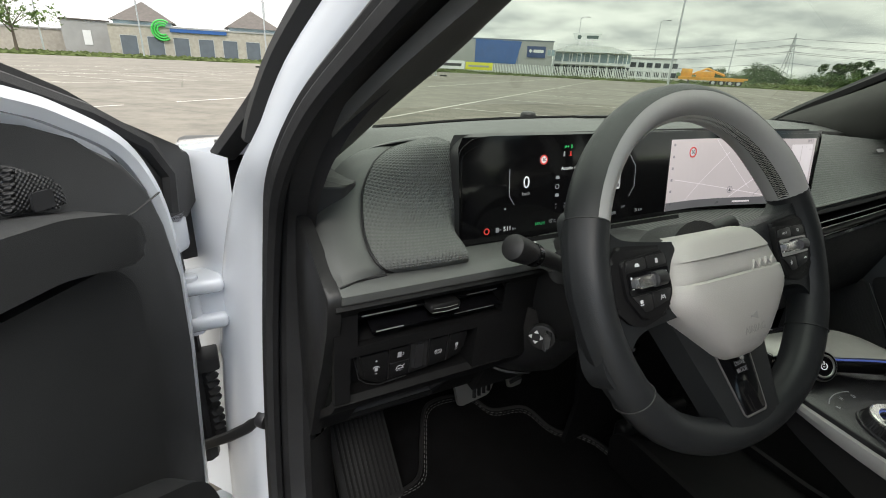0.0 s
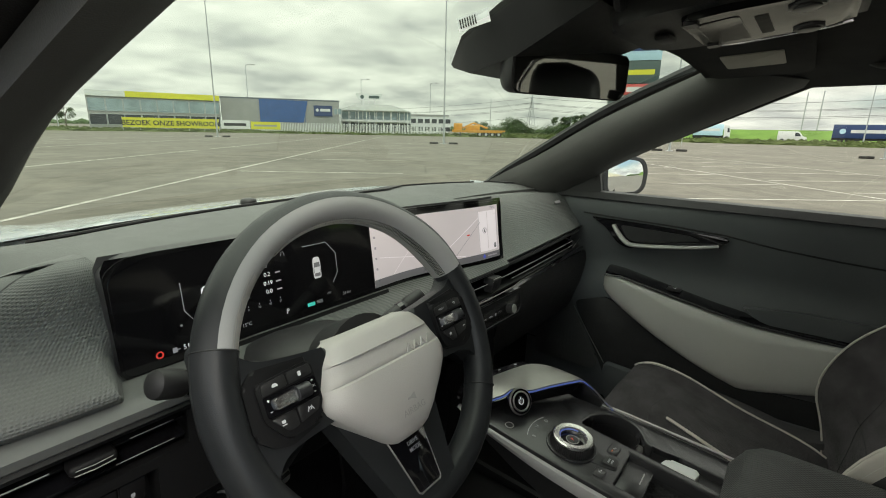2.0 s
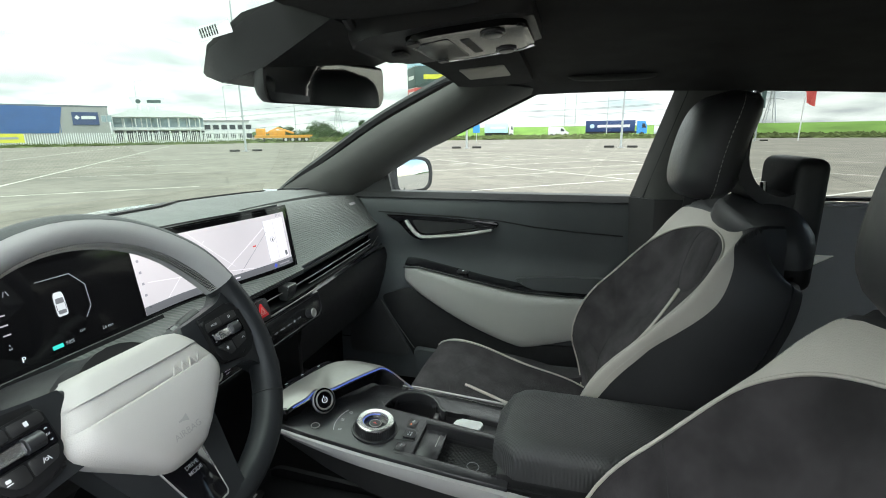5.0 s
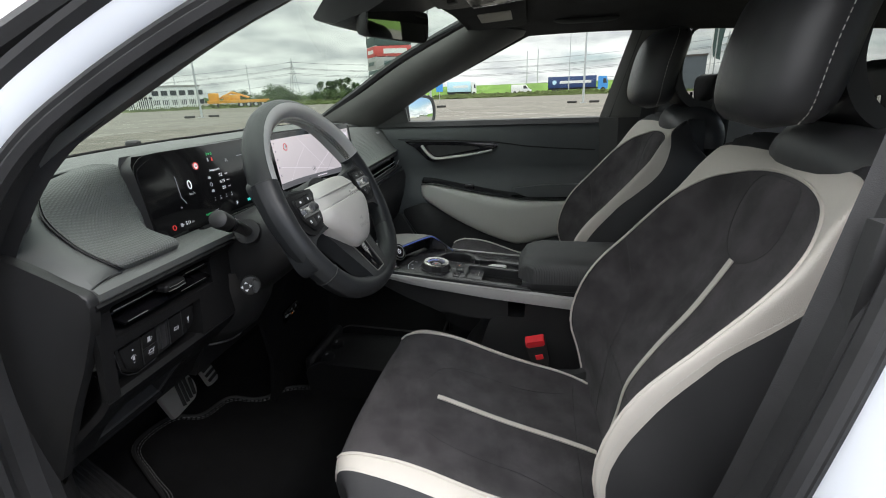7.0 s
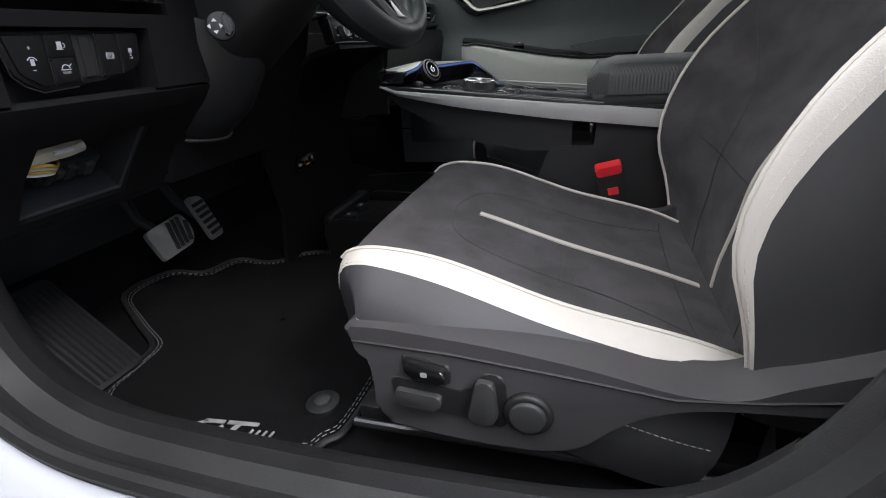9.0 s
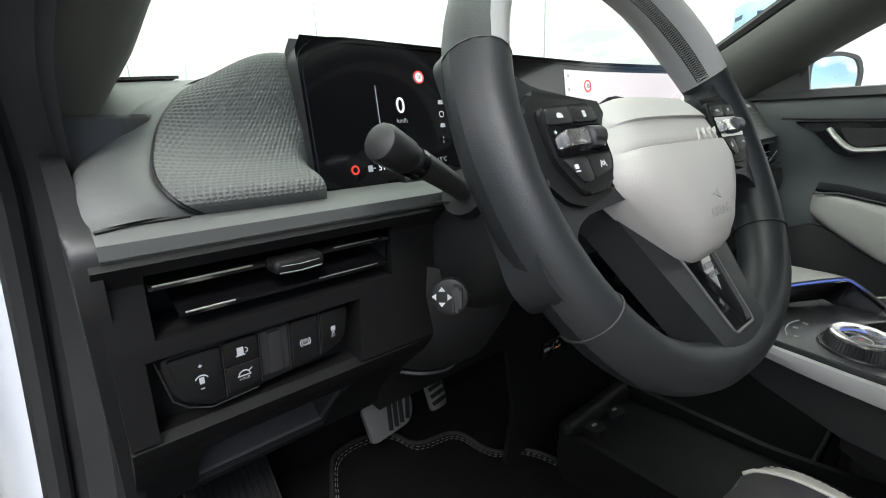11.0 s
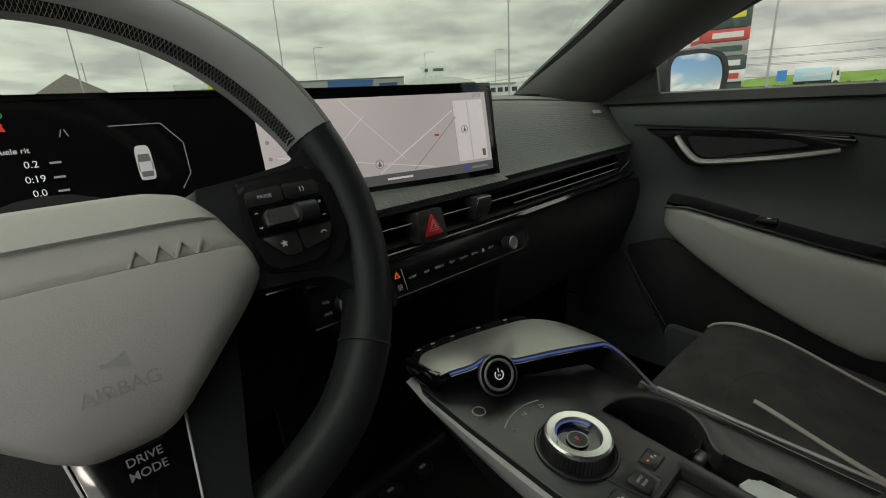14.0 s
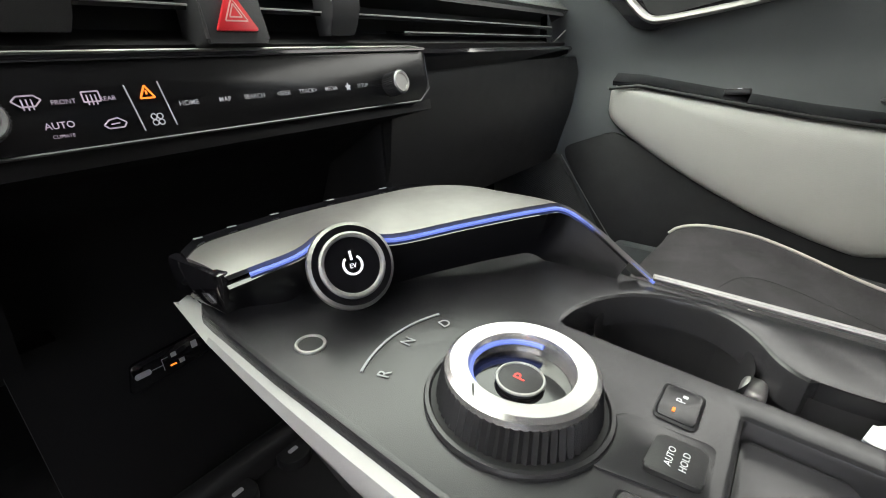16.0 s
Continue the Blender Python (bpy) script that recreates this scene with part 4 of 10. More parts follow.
def frame_band(thin, full):
    """A skin round the opening that passes from one profile on the posts above to another below."""
    rows = []
    for i in range(N_AP + 1):
        k = i % N_AP
        n, s, u = ap_frame(k), wide(k), upper(k)
        rows.append([AP[k] + n * (a0 * u + a1 * s * (1 - u)) + Vector((-(b0 * u + b1 * (1 - u)), 0, 0)) for (a0, b0), (a1, b1) in zip(thin, full)])
    return loft(rows)


THIN = [(0.003, -0.004), (0.007, 0.0), (0.014, 0.004), (0.021, 0.007), (0.028, 0.009), (0.034, 0.010), (0.038, 0.004)]
part("door_frame", frame_band(THIN, [(0.012, -0.004), (0.018, 0.012), (0.032, 0.026), (0.058, 0.044), (0.074, 0.054), (0.084, 0.058), (0.12, 0.056)]), PAINT, body)
part("outer_post_trim", ap_band([(0.033, 0.006), (0.035, 0.012), (0.040, 0.020), (0.046, 0.022), (0.052, 0.012), (0.054, -0.02)], 0, 36), PLASTIC, body, "black plastic trim outside the windscreen post")
part("seal_lip", ap_band([(-0.022, -0.045), (-0.008, -0.038), (-0.004, -0.018), (0.004, -0.012), (0.012, -0.006)]), RUBBER, body, "black rubber door seal")
part("door_seal", tube([p - ap_frame(i) * 0.008 * upper(i) + Vector((-0.002 + 0.008 * upper(i), 0, 0)) for i, p in enumerate(AP)], 0.0105, 8, True), RUBBER, body, "black rubber door seal")
part("outer_seal", tube([p + ap_frame(i) * (0.010 - 0.012 * upper(i)) + Vector((-0.004 + 0.004 * upper(i), 0, 0)) for i, p in enumerate(AP)], 0.006, 6, True), RUBBER, body, "thin outer black rubber seal")
# sill trim and rear post trim inside the opening
part("sill_trim", ap_band([(-0.022, -0.045), (-0.012, -0.060), (0.0, -0.075), (0.04, -0.09), (0.11, -0.095)], 6 * 9, 6 * 15), HARD, body, "black plastic sill trim")
part("kick_trim", ap_band([(-0.022, -0.045), (-0.01, -0.055), (0.04, -0.065), (0.12, -0.07)], 6 * 7 - 1, 6 * 9 + 2), PLASTIC, body, "black plastic kick trim")
part("rear_post_trim", ap_band([(-0.022, -0.045), (-0.012, -0.06), (0.03, -0.08), (0.14, -0.09)], 6 * 15, 6 * 21), PLASTIC, body, "black plastic pillar trim")
# lower outer body: sill skin, front wing, hood
part("sill_skin", loft([[(-0.905, y, 0.325), (-0.925, y, 0.25), (-0.90, y, 0.17), (-0.6, y, 0.15)] for y in span(-1.2, 1.0, 6)]), PAINT, body)
hood = sheet(lambda x, y: Vector((x, y, 0.985 - 0.035 * (x / 0.86) ** 2 - 0.16 * (max(0, y - 1.0) / 1.0) ** 1.5 + (0.012 if abs(abs(x) - 0.55) < 0.08 else 0))), span(-0.84, 0.84, 24), span(1.02, 2.05, 14))
part("hood", thick(hood, 0.02), PAINT, body, "white painted hood")
for s in (-1, 1):
    part("front_wing", thick(loft([[Vector((s * 0.845, y, 0.948 - 0.16 * (max(0, y - 1.0)) ** 1.5)), Vector((s * 0.885, y, 0.92 - 0.16 * (max(0, y - 1.0)) ** 1.5)), Vector((s * 0.93, y, 0.74)), Vector((s * 0.93, y, 0.45))] for y in span(0.86, 2.05, 10)]), 0.015), PAINT, body)
part("cowl", loft([[Vector((x, 0.93 + 0.14 * (1 - (x / 0.7) ** 2), 0.985)), Vector((x, 1.03 + 0.05 * (1 - (x / 0.7) ** 2), 0.968)), Vector((x, 1.10, 0.93))] for x in span(-0.78, 0.78, 20)]), HARD, body, "black plastic cowl")
part("lower_body", box(-0.86, 0.86, 0.95, 2.0, 0.2, 0.84, 0.03), RUBBER, body, "dark front structure under the hood")
part("outer_side", thick(loft([[Vector((0.80 + 0.11 * math.sin(min(1, (0.98 - z) / 0.35) * 1.57), y, z)) for z in span(0.98, 0.2, 8)] for y in (-2.2, -1, 0, 1.0)]), 0.01), PAINT, body, "white painted outer side")
part("rear_side", thick(loft([[Vector((-0.80 - 0.11 * math.sin(min(1, (0.98 - z) / 0.35) * 1.57), y, z)) for z in span(0.98, 0.2, 8)] for y in (-2.2, -1.3, -0.42)]), 0.01), PAINT, body, "white painted outer side")
part("roof_skin", sheet(lambda u, v: Vector((0.66 * u, 0.16 - 2.15 * v, 1.385 - 0.05 * u * u - 0.12 * v * v)), span(-1, 1, 12), span(0, 1, 12)), PAINT, body, "white painted roof")

TAIL = [(-2.16, 0.20), (-2.24, 0.34), (-2.27, 0.55), (-2.24, 0.78), (-2.17, 0.93), (-2.10, 0.985), (-1.97, 1.0)]
part("tail", thick(loft([[Vector((x, y + 0.16 * abs(x / 0.92) ** 4, z)) for x in span(-0.915, 0.915, 16)] for y, z in TAIL]), 0.012), PAINT, body, "white painted tail of the car")
part("nose", thick(loft([[Vector((x, y - 0.20 * abs(x / 0.93) ** 4, z)) for x in span(-0.93, 0.93, 16)] for y, z in ((2.02, 0.20), (2.20, 0.30), (2.26, 0.50), (2.20, 0.70), (2.05, 0.815))]), 0.012), PAINT, body, "white painted nose of the car")
for s, y1 in ((-1, -0.42), (1, 0.95)):
    part("shoulder", thick(loft([[Vector((s * 0.800, y, 0.980)), Vector((s * 0.775, y, 0.992)), Vector((s * 0.728, y, 0.998))] for y in span(-2.12, y1, 8)]), 0.008), PAINT, body, "white painted shoulder under the windows")
    for y in (-1.50, 1.42):
        hub_ = Matrix(((0, 0, s, s * 0.70), (1, 0, 0, y), (0, 1, 0, 0.345), (0, 0, 0, 1)))
        wh = part("wheel", slab(ring(0, 0, 0.345, 40), 0.0, 0.215, 0.03, 3, m=hub_), RUBBER, body, "black tyre")
        part("wheel_disc", slab(ring(0, 0, 0.235, 32), 0.205, 0.219, 0.006, 2, m=hub_), DARKMET, wh, "dark wheel disc")

# door hinges, striker, check strap on the posts
hg = part("hinge", join(box(-0.858, -0.806, 0.688, 0.748, 0.816, 0.836, 0.008, 3), box(-0.858, -0.806, 0.688, 0.748, 0.762, 0.784, 0.008, 3), box(-0.852, -0.802, 0.700, 0.752, 0.768, 0.832, 0.010, 3)), PAINT, body, "white painted forked steel hinge")
part("hinge_pin", slab(ring(-0.848, 0.705, 0.012, 16), 0.757, 0.842, 0.003), PAINT, hg, "white painted hinge pin")
# added black sheet: darkens the open slot between door and post like shade
part("hinge_gap_shade", loft([[Vector((x, y + 0.004 * k, z)) for k, (x, y) in enumerate(((-0.872, 0.742), (-0.846, 0.734), (-0.820, 0.740)))] for z in span(0.955, 0.852, 6)]), RUBBER, body, "black sheet standing in for the shaded slot between door and post")
part("gap_block", box(-0.862, -0.826, 0.694, 0.735, 0.694, 0.716, 0.004, 2), HARD, body, "black plastic cable holder")
part("hinge_post", loft([[Vector((-0.785, 0.665, z)), Vector((-0.80, 0.70, z)), Vector((-0.875, 0.80, z)), Vector((-0.90, 0.90, z))] for z in span(0.40, 1.0, 6)]), PAINT, body, "white painted hinge post")
part("hinge_gap_seal", tube([(-0.868, 0.735, 0.955), (-0.866, 0.735, 0.85), (-0.862, 0.73, 0.70), (-0.860, 0.73, 0.52)], 0.016, 8), RUBBER, body, "black rubber seal between door and post")
strap = part("check_strap", tube([(-0.786, 0.654, 0.624), (-0.804, 0.662, 0.607), (-0.830, 0.682, 0.584), (-0.862, 0.712, 0.556)], 0.0055, 8, flat=1.5), HARD, body, "black steel door check strap")
part("strap_end", join(slab(ring(0, 0, 0.013, 16), -0.004, 0.010, 0.002, m=fr((-0.782, 0.650, 0.626), (0.75, 0.6, 0), (0, 0, 1))), slab(ring(0, 0, 0.006, 6), 0.008, 0.016, m=fr((-0.782, 0.650, 0.626), (0.75, 0.6, 0), (0, 0, 1)))), DARKMET, strap)
part("harness_gaiter", tube([Vector((-0.845 + 0.004 * (i % 2), 0.725, 0.70 - i * 0.0065)) for i in range(24)], lambda s: 0.012 if int(s * 23) % 2 else 0.0085, 10), RUBBER, body, "ribbed black rubber cable gaiter")
ST = fr((-0.835, -0.268, 0.766), (0.3, -0.95, 0), (0, 0, 1))
striker = part("striker_plate", slab(rounded([(-0.03, -0.035), (0.03, -0.035), (0.03, 0.035), (-0.03, 0.035)], 0.02), 0, 0.006, 0.002, m=ST), CHROME, body, "chromed door striker")
part("striker_loop", tube([ST @ Vector(p) for p in ((-0.022, -0.018, 0.004), (-0.022, -0.018, 0.035), (-0.022, 0.018, 0.035), (-0.022, 0.018, 0.004))], 0.006, 8), CHROME, striker)
for q in (-0.016, 0.016):
    part("screw", slab(ring(0.012, q, 0.009, 14), 0.004, 0.010, 0.002, m=ST), CHROME, striker)
LB = fr((-0.838, -0.264, 0.690), (0.25, -0.97, 0), (-0.1, 0.15, 1))
lab = part("tyre_label", slab(rect(-0.024, -0.045, 0.024, 0.045, 0.003), 0.0, 0.002, m=LB), HARD, body, "black data label with pale bars")
part("label_bars", join(*[slab(rect(-0.019, 0.037 - 0.0068 * k, -0.019 + (0.034, 0.028, 0.037, 0.024)[k % 4], 0.0394 - 0.0068 * k), 0.002, 0.0025, m=LB) for k in range(12)]), GREYMARK, lab, smooth=0)

# floor, toe board, ceiling
fl = thing("floor", "black carpeted car floor", "floor", (0, 0, 0), kind="structure")
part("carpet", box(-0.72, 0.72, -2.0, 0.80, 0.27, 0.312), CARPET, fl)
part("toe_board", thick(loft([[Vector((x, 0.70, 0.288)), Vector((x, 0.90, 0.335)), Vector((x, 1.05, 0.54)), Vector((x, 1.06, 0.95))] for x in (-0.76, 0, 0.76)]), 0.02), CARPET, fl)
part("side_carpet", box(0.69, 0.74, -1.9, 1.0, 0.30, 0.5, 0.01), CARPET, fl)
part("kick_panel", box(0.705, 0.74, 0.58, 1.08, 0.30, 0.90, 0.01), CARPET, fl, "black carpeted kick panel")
hl = sheet(lambda u, v: Vector((0.60 * u, 0.235 - 0.06 * u * u - 2.1 * v, 1.345 - 0.035 * u * u - 0.03 * u ** 6 + 0.012 * math.sin(min(1, v * 4) * 1.57) - 0.13 * v * v)), span(-1, 1, 20), span(0, 1, 24))
solid("ceiling", thick(hl, 0.01), LINER, "black fabric headliner", "ceiling", "structure")
part("rear_wall", box(-0.75, 0.75, -2.02, -1.95, 0.3, 1.0, 0.02), PLASTIC, body, "dark tailgate trim")


# glazing
def screen(u, v):
    b = Vector((0.725 * u, 0.845 + 0.175 * (1 - u * u), 0.985))
    t = Vector((0.585 * u, 0.165 + 0.085 * (1 - u * u), 1.325 + 0.03 * (1 - u * u)))
    return b.lerp(t, v) + Vector((0, 0.35, 1)) * 0.028 * math.sin(math.pi * v)


ws = solid("windscreen", sheet(screen, span(-1, 1, 24), span(0, 1, 14)), WSGLASS, "clear greenish laminated windscreen", "windscreen", "structure")
ws.visible_shadow = False
fz = [screen(u, 0.985) + Vector((0, -0.005, -0.006)) for u in span(-1, 1, 24)]
part("header_trim", thick(loft([fz, [p + Vector((0, -0.06, -0.008)) for p in fz]]), 0.006), LINER, body, "black windscreen header trim")


def pillar(s):
    """The inner trim of a windscreen post: from the glass to the door window, bulging into the car."""
    wl_ = catmull([(0.715, 0.96, 0.925), (0.690, 0.90, 0.965), (0.662, 0.79, 1.025), (0.625, 0.625, 1.103), (0.577, 0.425, 1.207), (0.533, 0.172, 1.316)], 6)
    dl_ = catmull([(0.742, 0.655, 0.92), (0.735, 0.60, 0.975), (0.706, 0.50, 1.047), (0.674, 0.375, 1.118), (0.634, 0.205, 1.200), (0.592, -0.01, 1.300)], 6)
    if s < 0:
        wl_ = catmull([(0.712, 0.90, 0.965), (0.702, 0.79, 1.025), (0.678, 0.625, 1.103), (0.648, 0.425, 1.207), (0.575, 0.172, 1.316)], 6)
        dl_ = catmull([(0.736, 0.60, 0.972), (0.712, 0.515, 1.047), (0.684, 0.405, 1.118), (0.645, 0.25, 1.200), (0.598, 0.015, 1.297)], 6)
    rows = []
    for a, b in zip(wl_, dl_):
        row = []
        for k in span(0, 1, 8):
            bulge = math.sin(math.pi * k) ** 0.7 * (0.036 if s > 0 else lerp_keys([(0.96, 0.030), (1.03, 0.048), (1.12, 0.046), (1.20, 0.034), (1.32, 0.030)], a.z)[0])
            p = a.lerp(b, k) + Vector((-bulge, -bulge * 0.35, -bulge * 0.15))
            row.append(Vector((s * p.x, p.y, p.z)))
        rows.append(row)
    return rows


for s, nm in ((1, "passenger"), (-1, "driver")):
    part("windscreen_post", thick(loft(pillar(s)), 0.012), PILLAR, body, "dark grey windscreen post trim")
    wide_ = 0.0 if s > 0 else 0.048
    out = [Vector((s * (x + wide_), y, z)) for x, y, z in ((0.725, 0.90, 0.965), (0.690, 0.79, 1.035), (0.650, 0.625, 1.125), (0.600, 0.425, 1.232), (0.560, 0.18, 1.338))]
    part("windscreen_edge_trim", tube(catmull(out, 6), 0.022, 8, flat=0.7), RUBBER, body, "black outer windscreen trim")
# passenger's outer post, so that no light leaks behind the trim
part("outer_post", loft([[Vector((0.73 + 0.0, 0.93, 0.95)), Vector((0.77, 0.62, 0.96))], [Vector((0.655, 0.62, 1.135)), Vector((0.705, 0.40, 1.13))], [Vector((0.565, 0.19, 1.345)), Vector((0.625, -0.02, 1.325))]]), PAINT, body)

# passenger side: door panel top, window opening, middle post, rear door


def side(y, z, off=0.0):
    """The inside of the passenger's side at height z."""
    x = 0.719 - 0.22 * (z - 1.003) if z > 1.003 else 0.719 + (1.003 - z) * 0.03
    return Vector((x + off, y, z))


pw = [side(*q) for q in ((0.585, 0.992), (0.52, 1.045), (0.39, 1.118), (0.267, 1.171), (0.115, 1.240), (-0.018, 1.300), (-0.16, 1.307), (-0.310, 1.306), (-0.338, 1.301), (-0.350, 1.286), (-0.350, 1.265), (-0.266, 1.003))]
bm = bmesh.new()
bm.faces.new([bm.verts.new(p + Vector((0.012, 0, 0))) for p in pw])
pg = solid("side_window", bm, SIDEGLASS, "clear side window of the passenger's door", "window", "structure")
pg.visible_shadow = False
part("window_rubber", tube([p + Vector((0.0, 0, -0.004)) for p in pw], 0.007, 6, True), RUBBER, pg, "black window rubber")
part("door_frame_rubber", loft([[side(y0, z0, -0.004), side(y0 - 0.014, z0, -0.008)] for y0, z0 in ((-0.262, 1.0), (-0.302, 1.12), (-0.340, 1.24), (-0.352, 1.30))]), RUBBER, pg, "black rubber inside the door frame")
part("window_top_trim", loft([[side(y, z) + Vector((-0.004, 0, 0)), side(y, z + 0.03) + Vector((-0.03, 0, 0.012)), Vector((0.53, y - 0.02, 1.335))] for y, z in ((0.115, 1.246), (0.05, 1.276), (-0.018, 1.303), (-0.16, 1.310), (-0.34, 1.309), (-0.5, 1.303), (-0.9, 1.285), (-1.3, 1.25))]), LINER, body, "black roof rail trim")
# middle post with its rubber and trim
post = [[(-0.268, 1.003), (-0.352, 1.304)], [(-0.290, 1.003), (-0.374, 1.306)], [(-0.335, 1.003), (-0.41, 1.306)], [(-0.435, 1.003), (-0.478, 1.304)]]
part("middle_post", thick(loft([[side(*a, off=o), side(*b, off=o)] for (a, b), o in zip(post, (0.0, -0.022, -0.05, -0.055))] + [[side(-0.492, 1.003), side(-0.508, 1.297)]]), 0.01), PILLAR, body, "dark grey middle post trim")
part("door_frame_edge", tube([side(-0.283, 1.002, -0.016), side(-0.367, 1.302, -0.016)], 0.0034, 6), PAINT, body, "thin white strip of the door frame")
part("post_rubber", tube([side(-0.294, 1.0, -0.028), side(-0.377, 1.304, -0.028)], 0.008, 8), RUBBER, body, "black rubber seal of the post")
part("middle_post_foot", thick(loft([[Vector((0.70, -0.262 - 0.4 * k * 0.12, 1.003 - k * 0.69)), Vector((0.66, -0.32 - 0.02 * k, 1.003 - k * 0.69)), Vector((0.66, -0.46, 1.003 - k * 0.69)), Vector((0.715, -0.53, 1.003 - k * 0.69))] for k in span(0, 1, 4)]), 0.01), PLASTIC, body, "dark grey middle post trim")
rw = [side(*q, off=0.012) for q in ((-0.497, 1.003), (-0.507, 1.13), (-0.515, 1.24), (-0.530, 1.272), (-0.562, 1.294), (-0.64, 1.300), (-1.0, 1.285), (-1.25, 1.22), (-1.42, 1.10), (-1.45, 1.01))]
bm = bmesh.new()
bm.faces.new([bm.verts.new(p) for p in rw])
rg = solid("rear_side_window", bm, PRIVACY, "dark tinted side window of the rear door", "window", "structure")
rg.visible_shadow = False
part("window_rubber", tube(rw, 0.008, 6, True), RUBBER, rg, "black window rubber")
part("rear_post", thick(loft([[side(-1.45, 1.01), side(-1.42, 1.10), side(-1.25, 1.22), side(-1.0, 1.295)], [Vector((0.66, -2.0, 0.9)), Vector((0.60, -1.95, 1.1)), Vector((0.56, -1.9, 1.22)), Vector((0.56, -1.3, 1.32))]]), 0.01), PLASTIC, body, "dark grey rear post trim")
# driver's side behind the opening
part("rear_left_post", thick(loft([[Vector((-0.72, -0.32, 1.0)), Vector((-0.60, -0.36, 1.3))], [Vector((-0.715, -0.55, 1.0)), Vector((-0.59, -0.56, 1.3))]]), 0.02), PLASTIC, body)
part("rear_left_trim", thick(loft([[Vector((-0.735, -0.24, 0.3)), Vector((-0.725, -0.30, 1.0))], [Vector((-0.73, -1.95, 0.3)), Vector((-0.72, -1.95, 1.0))]]), 0.02), PLASTIC, body)
bm = loft([[Vector((-0.73, -0.55, 1.0)), Vector((-0.60, -0.56, 1.3))], [Vector((-0.73, -1.4, 1.0)), Vector((-0.60, -1.1, 1.28))]])
lg = solid("rear_side_window", bm, PRIVACY, "dark tinted side window of the rear door", "window", "structure")
lg.visible_shadow = False
part("rear_left_quarter", thick(loft([[Vector((-0.73, -1.4, 1.0)), Vector((-0.60, -1.1, 1.30))], [Vector((-0.70, -1.98, 0.95)), Vector((-0.56, -1.9, 1.26))]]), 0.02), PLASTIC, body)
part("roof_rail_left", thick(loft([[Vector((-0.606, y, 1.30)), Vector((-0.57, y, 1.335))] for y in (-1.9, -0.3, 0.0, 0.15)]), 0.012), LINER, body)
bm = loft([[Vector((x, -1.97, 1.0)) for x in (-0.62, 0, 0.62)], [Vector((x, -1.87, 1.24)) for x in (-0.56, 0, 0.56)]])
tg = solid("rear_window", bm, PRIVACY, "dark tinted rear window", "window", "structure")
tg.visible_shadow = False

# ---- driver's door, ajar ----
DA = radians(33)
DM = fr((-0.835, 0.68, 0), (math.sin(DA), math.cos(DA), 0), (0, 0, 1))  # local x towards the hinge, y up, z into the car


def dpt(s, z, d=0.0):
    return DM @ Vector((-s, z, d))


dd = thing("driver_door", "driver's door standing ajar, black inner panel and white painted edge", "car door", (-0.86, 0.72, 0.4))
edge = [(0.62, 1.135), (0.45, 1.125), (0.30, 1.105), (0.189, 1.076), (0.147, 1.060), (0.094, 1.030), (0.065, 0.994), (0.047, 0.946), (0.040, 0.874), (0.042, 0.783), (0.053, 0.670), (0.066, 0.542), (0.09, 0.42), (0.14, 0.36), (0.40, 0.33), (1.02, 0.33), (1.10, 0.6), (1.12, 0.95)]
pe = catmull([dpt(s, z) for s, z in edge], 4)
part("inner_shell", slab([(-s, z) for s, z in edge], -0.05, -0.012, 0.004, m=DM), PAINT, dd, "white painted door shell")
part("edge_strip", tube(pe, 0.0075, 6, flat=1.4), PAINT, dd, "white painted door edge")
part("outer_seal", tube([p + DM.to_3x3() @ Vector((0.018, 0.012, -0.03)) for p in pe], 0.012, 8), RUBBER, dd, "black rubber door seal")
sail = [(0.60, 1.175), (0.30, 1.150), (0.180, 1.106), (0.156, 1.097), (0.113, 1.079), (0.058, 1.047), (-0.040, 1.004), (-0.056, 0.985), (-0.060, 0.935), (-0.02, 0.915), (0.01, 0.922), (0.03, 0.94), (0.05, 0.99), (0.085, 1.03), (0.15, 1.065), (0.30, 1.10), (0.6, 1.12)]
part("mirror_sail", slab(rounded([(-s, z) for s, z in sail], 0.008, 2), -0.075, -0.02, 0.005, 3, m=DM), PLASTIC, dd, "black plastic corner of the window frame")
part("sail_crease", tube([dpt(s, z, -0.018) for s, z in ((0.3, 1.13), (0.17, 1.085), (0.10, 1.058), (0.03, 1.02), (0.0, 0.98), (0.005, 0.935))], 0.010, 8), RUBBER, dd, "black rubber bead")
panel = [(0.60, 1.112), (0.30, 1.082), (0.189, 1.058), (0.150, 1.043), (0.100, 1.014), (0.073, 0.982), (0.057, 0.940), (0.050, 0.874), (0.052, 0.783), (0.063, 0.670), (0.076, 0.542), (0.10, 0.43), (0.15, 0.375), (0.40, 0.35), (1.0, 0.35), (1.08, 0.6), (1.10, 1.0)]
pan = part("inner_panel", slab([(-s, z) for s, z in panel], -0.012, 0.012, 0.008, 3, m=DM), DOORDIM, dd, "black plastic door panel, shade put into its colour")
part("panel_seam", tube([dpt(s, z, 0.0125) for s, z in ((0.135, 0.963), (0.10, 0.965), (0.06, 0.975))], 0.0012, 4), RUBBER, pan)
ridge = [(0.60, 1.01), (0.215, 0.997), (0.154, 0.983), (0.140, 0.968), (0.138, 0.945), (0.15, 0.935), (0.226, 0.953), (0.6, 0.955)]
part("arm_ledge", slab(rounded([(-s, z) for s, z in ridge], 0.014, 4), 0.0, 0.05, 0.004, 3, m=DM), DOORDIM, dd, "soft black ledge along the door")
pocket = [(0.62, 0.94), (0.16, 0.935), (0.135, 0.905), (0.142, 0.777), (0.150, 0.66), (0.20, 0.55), (0.62, 0.52)]
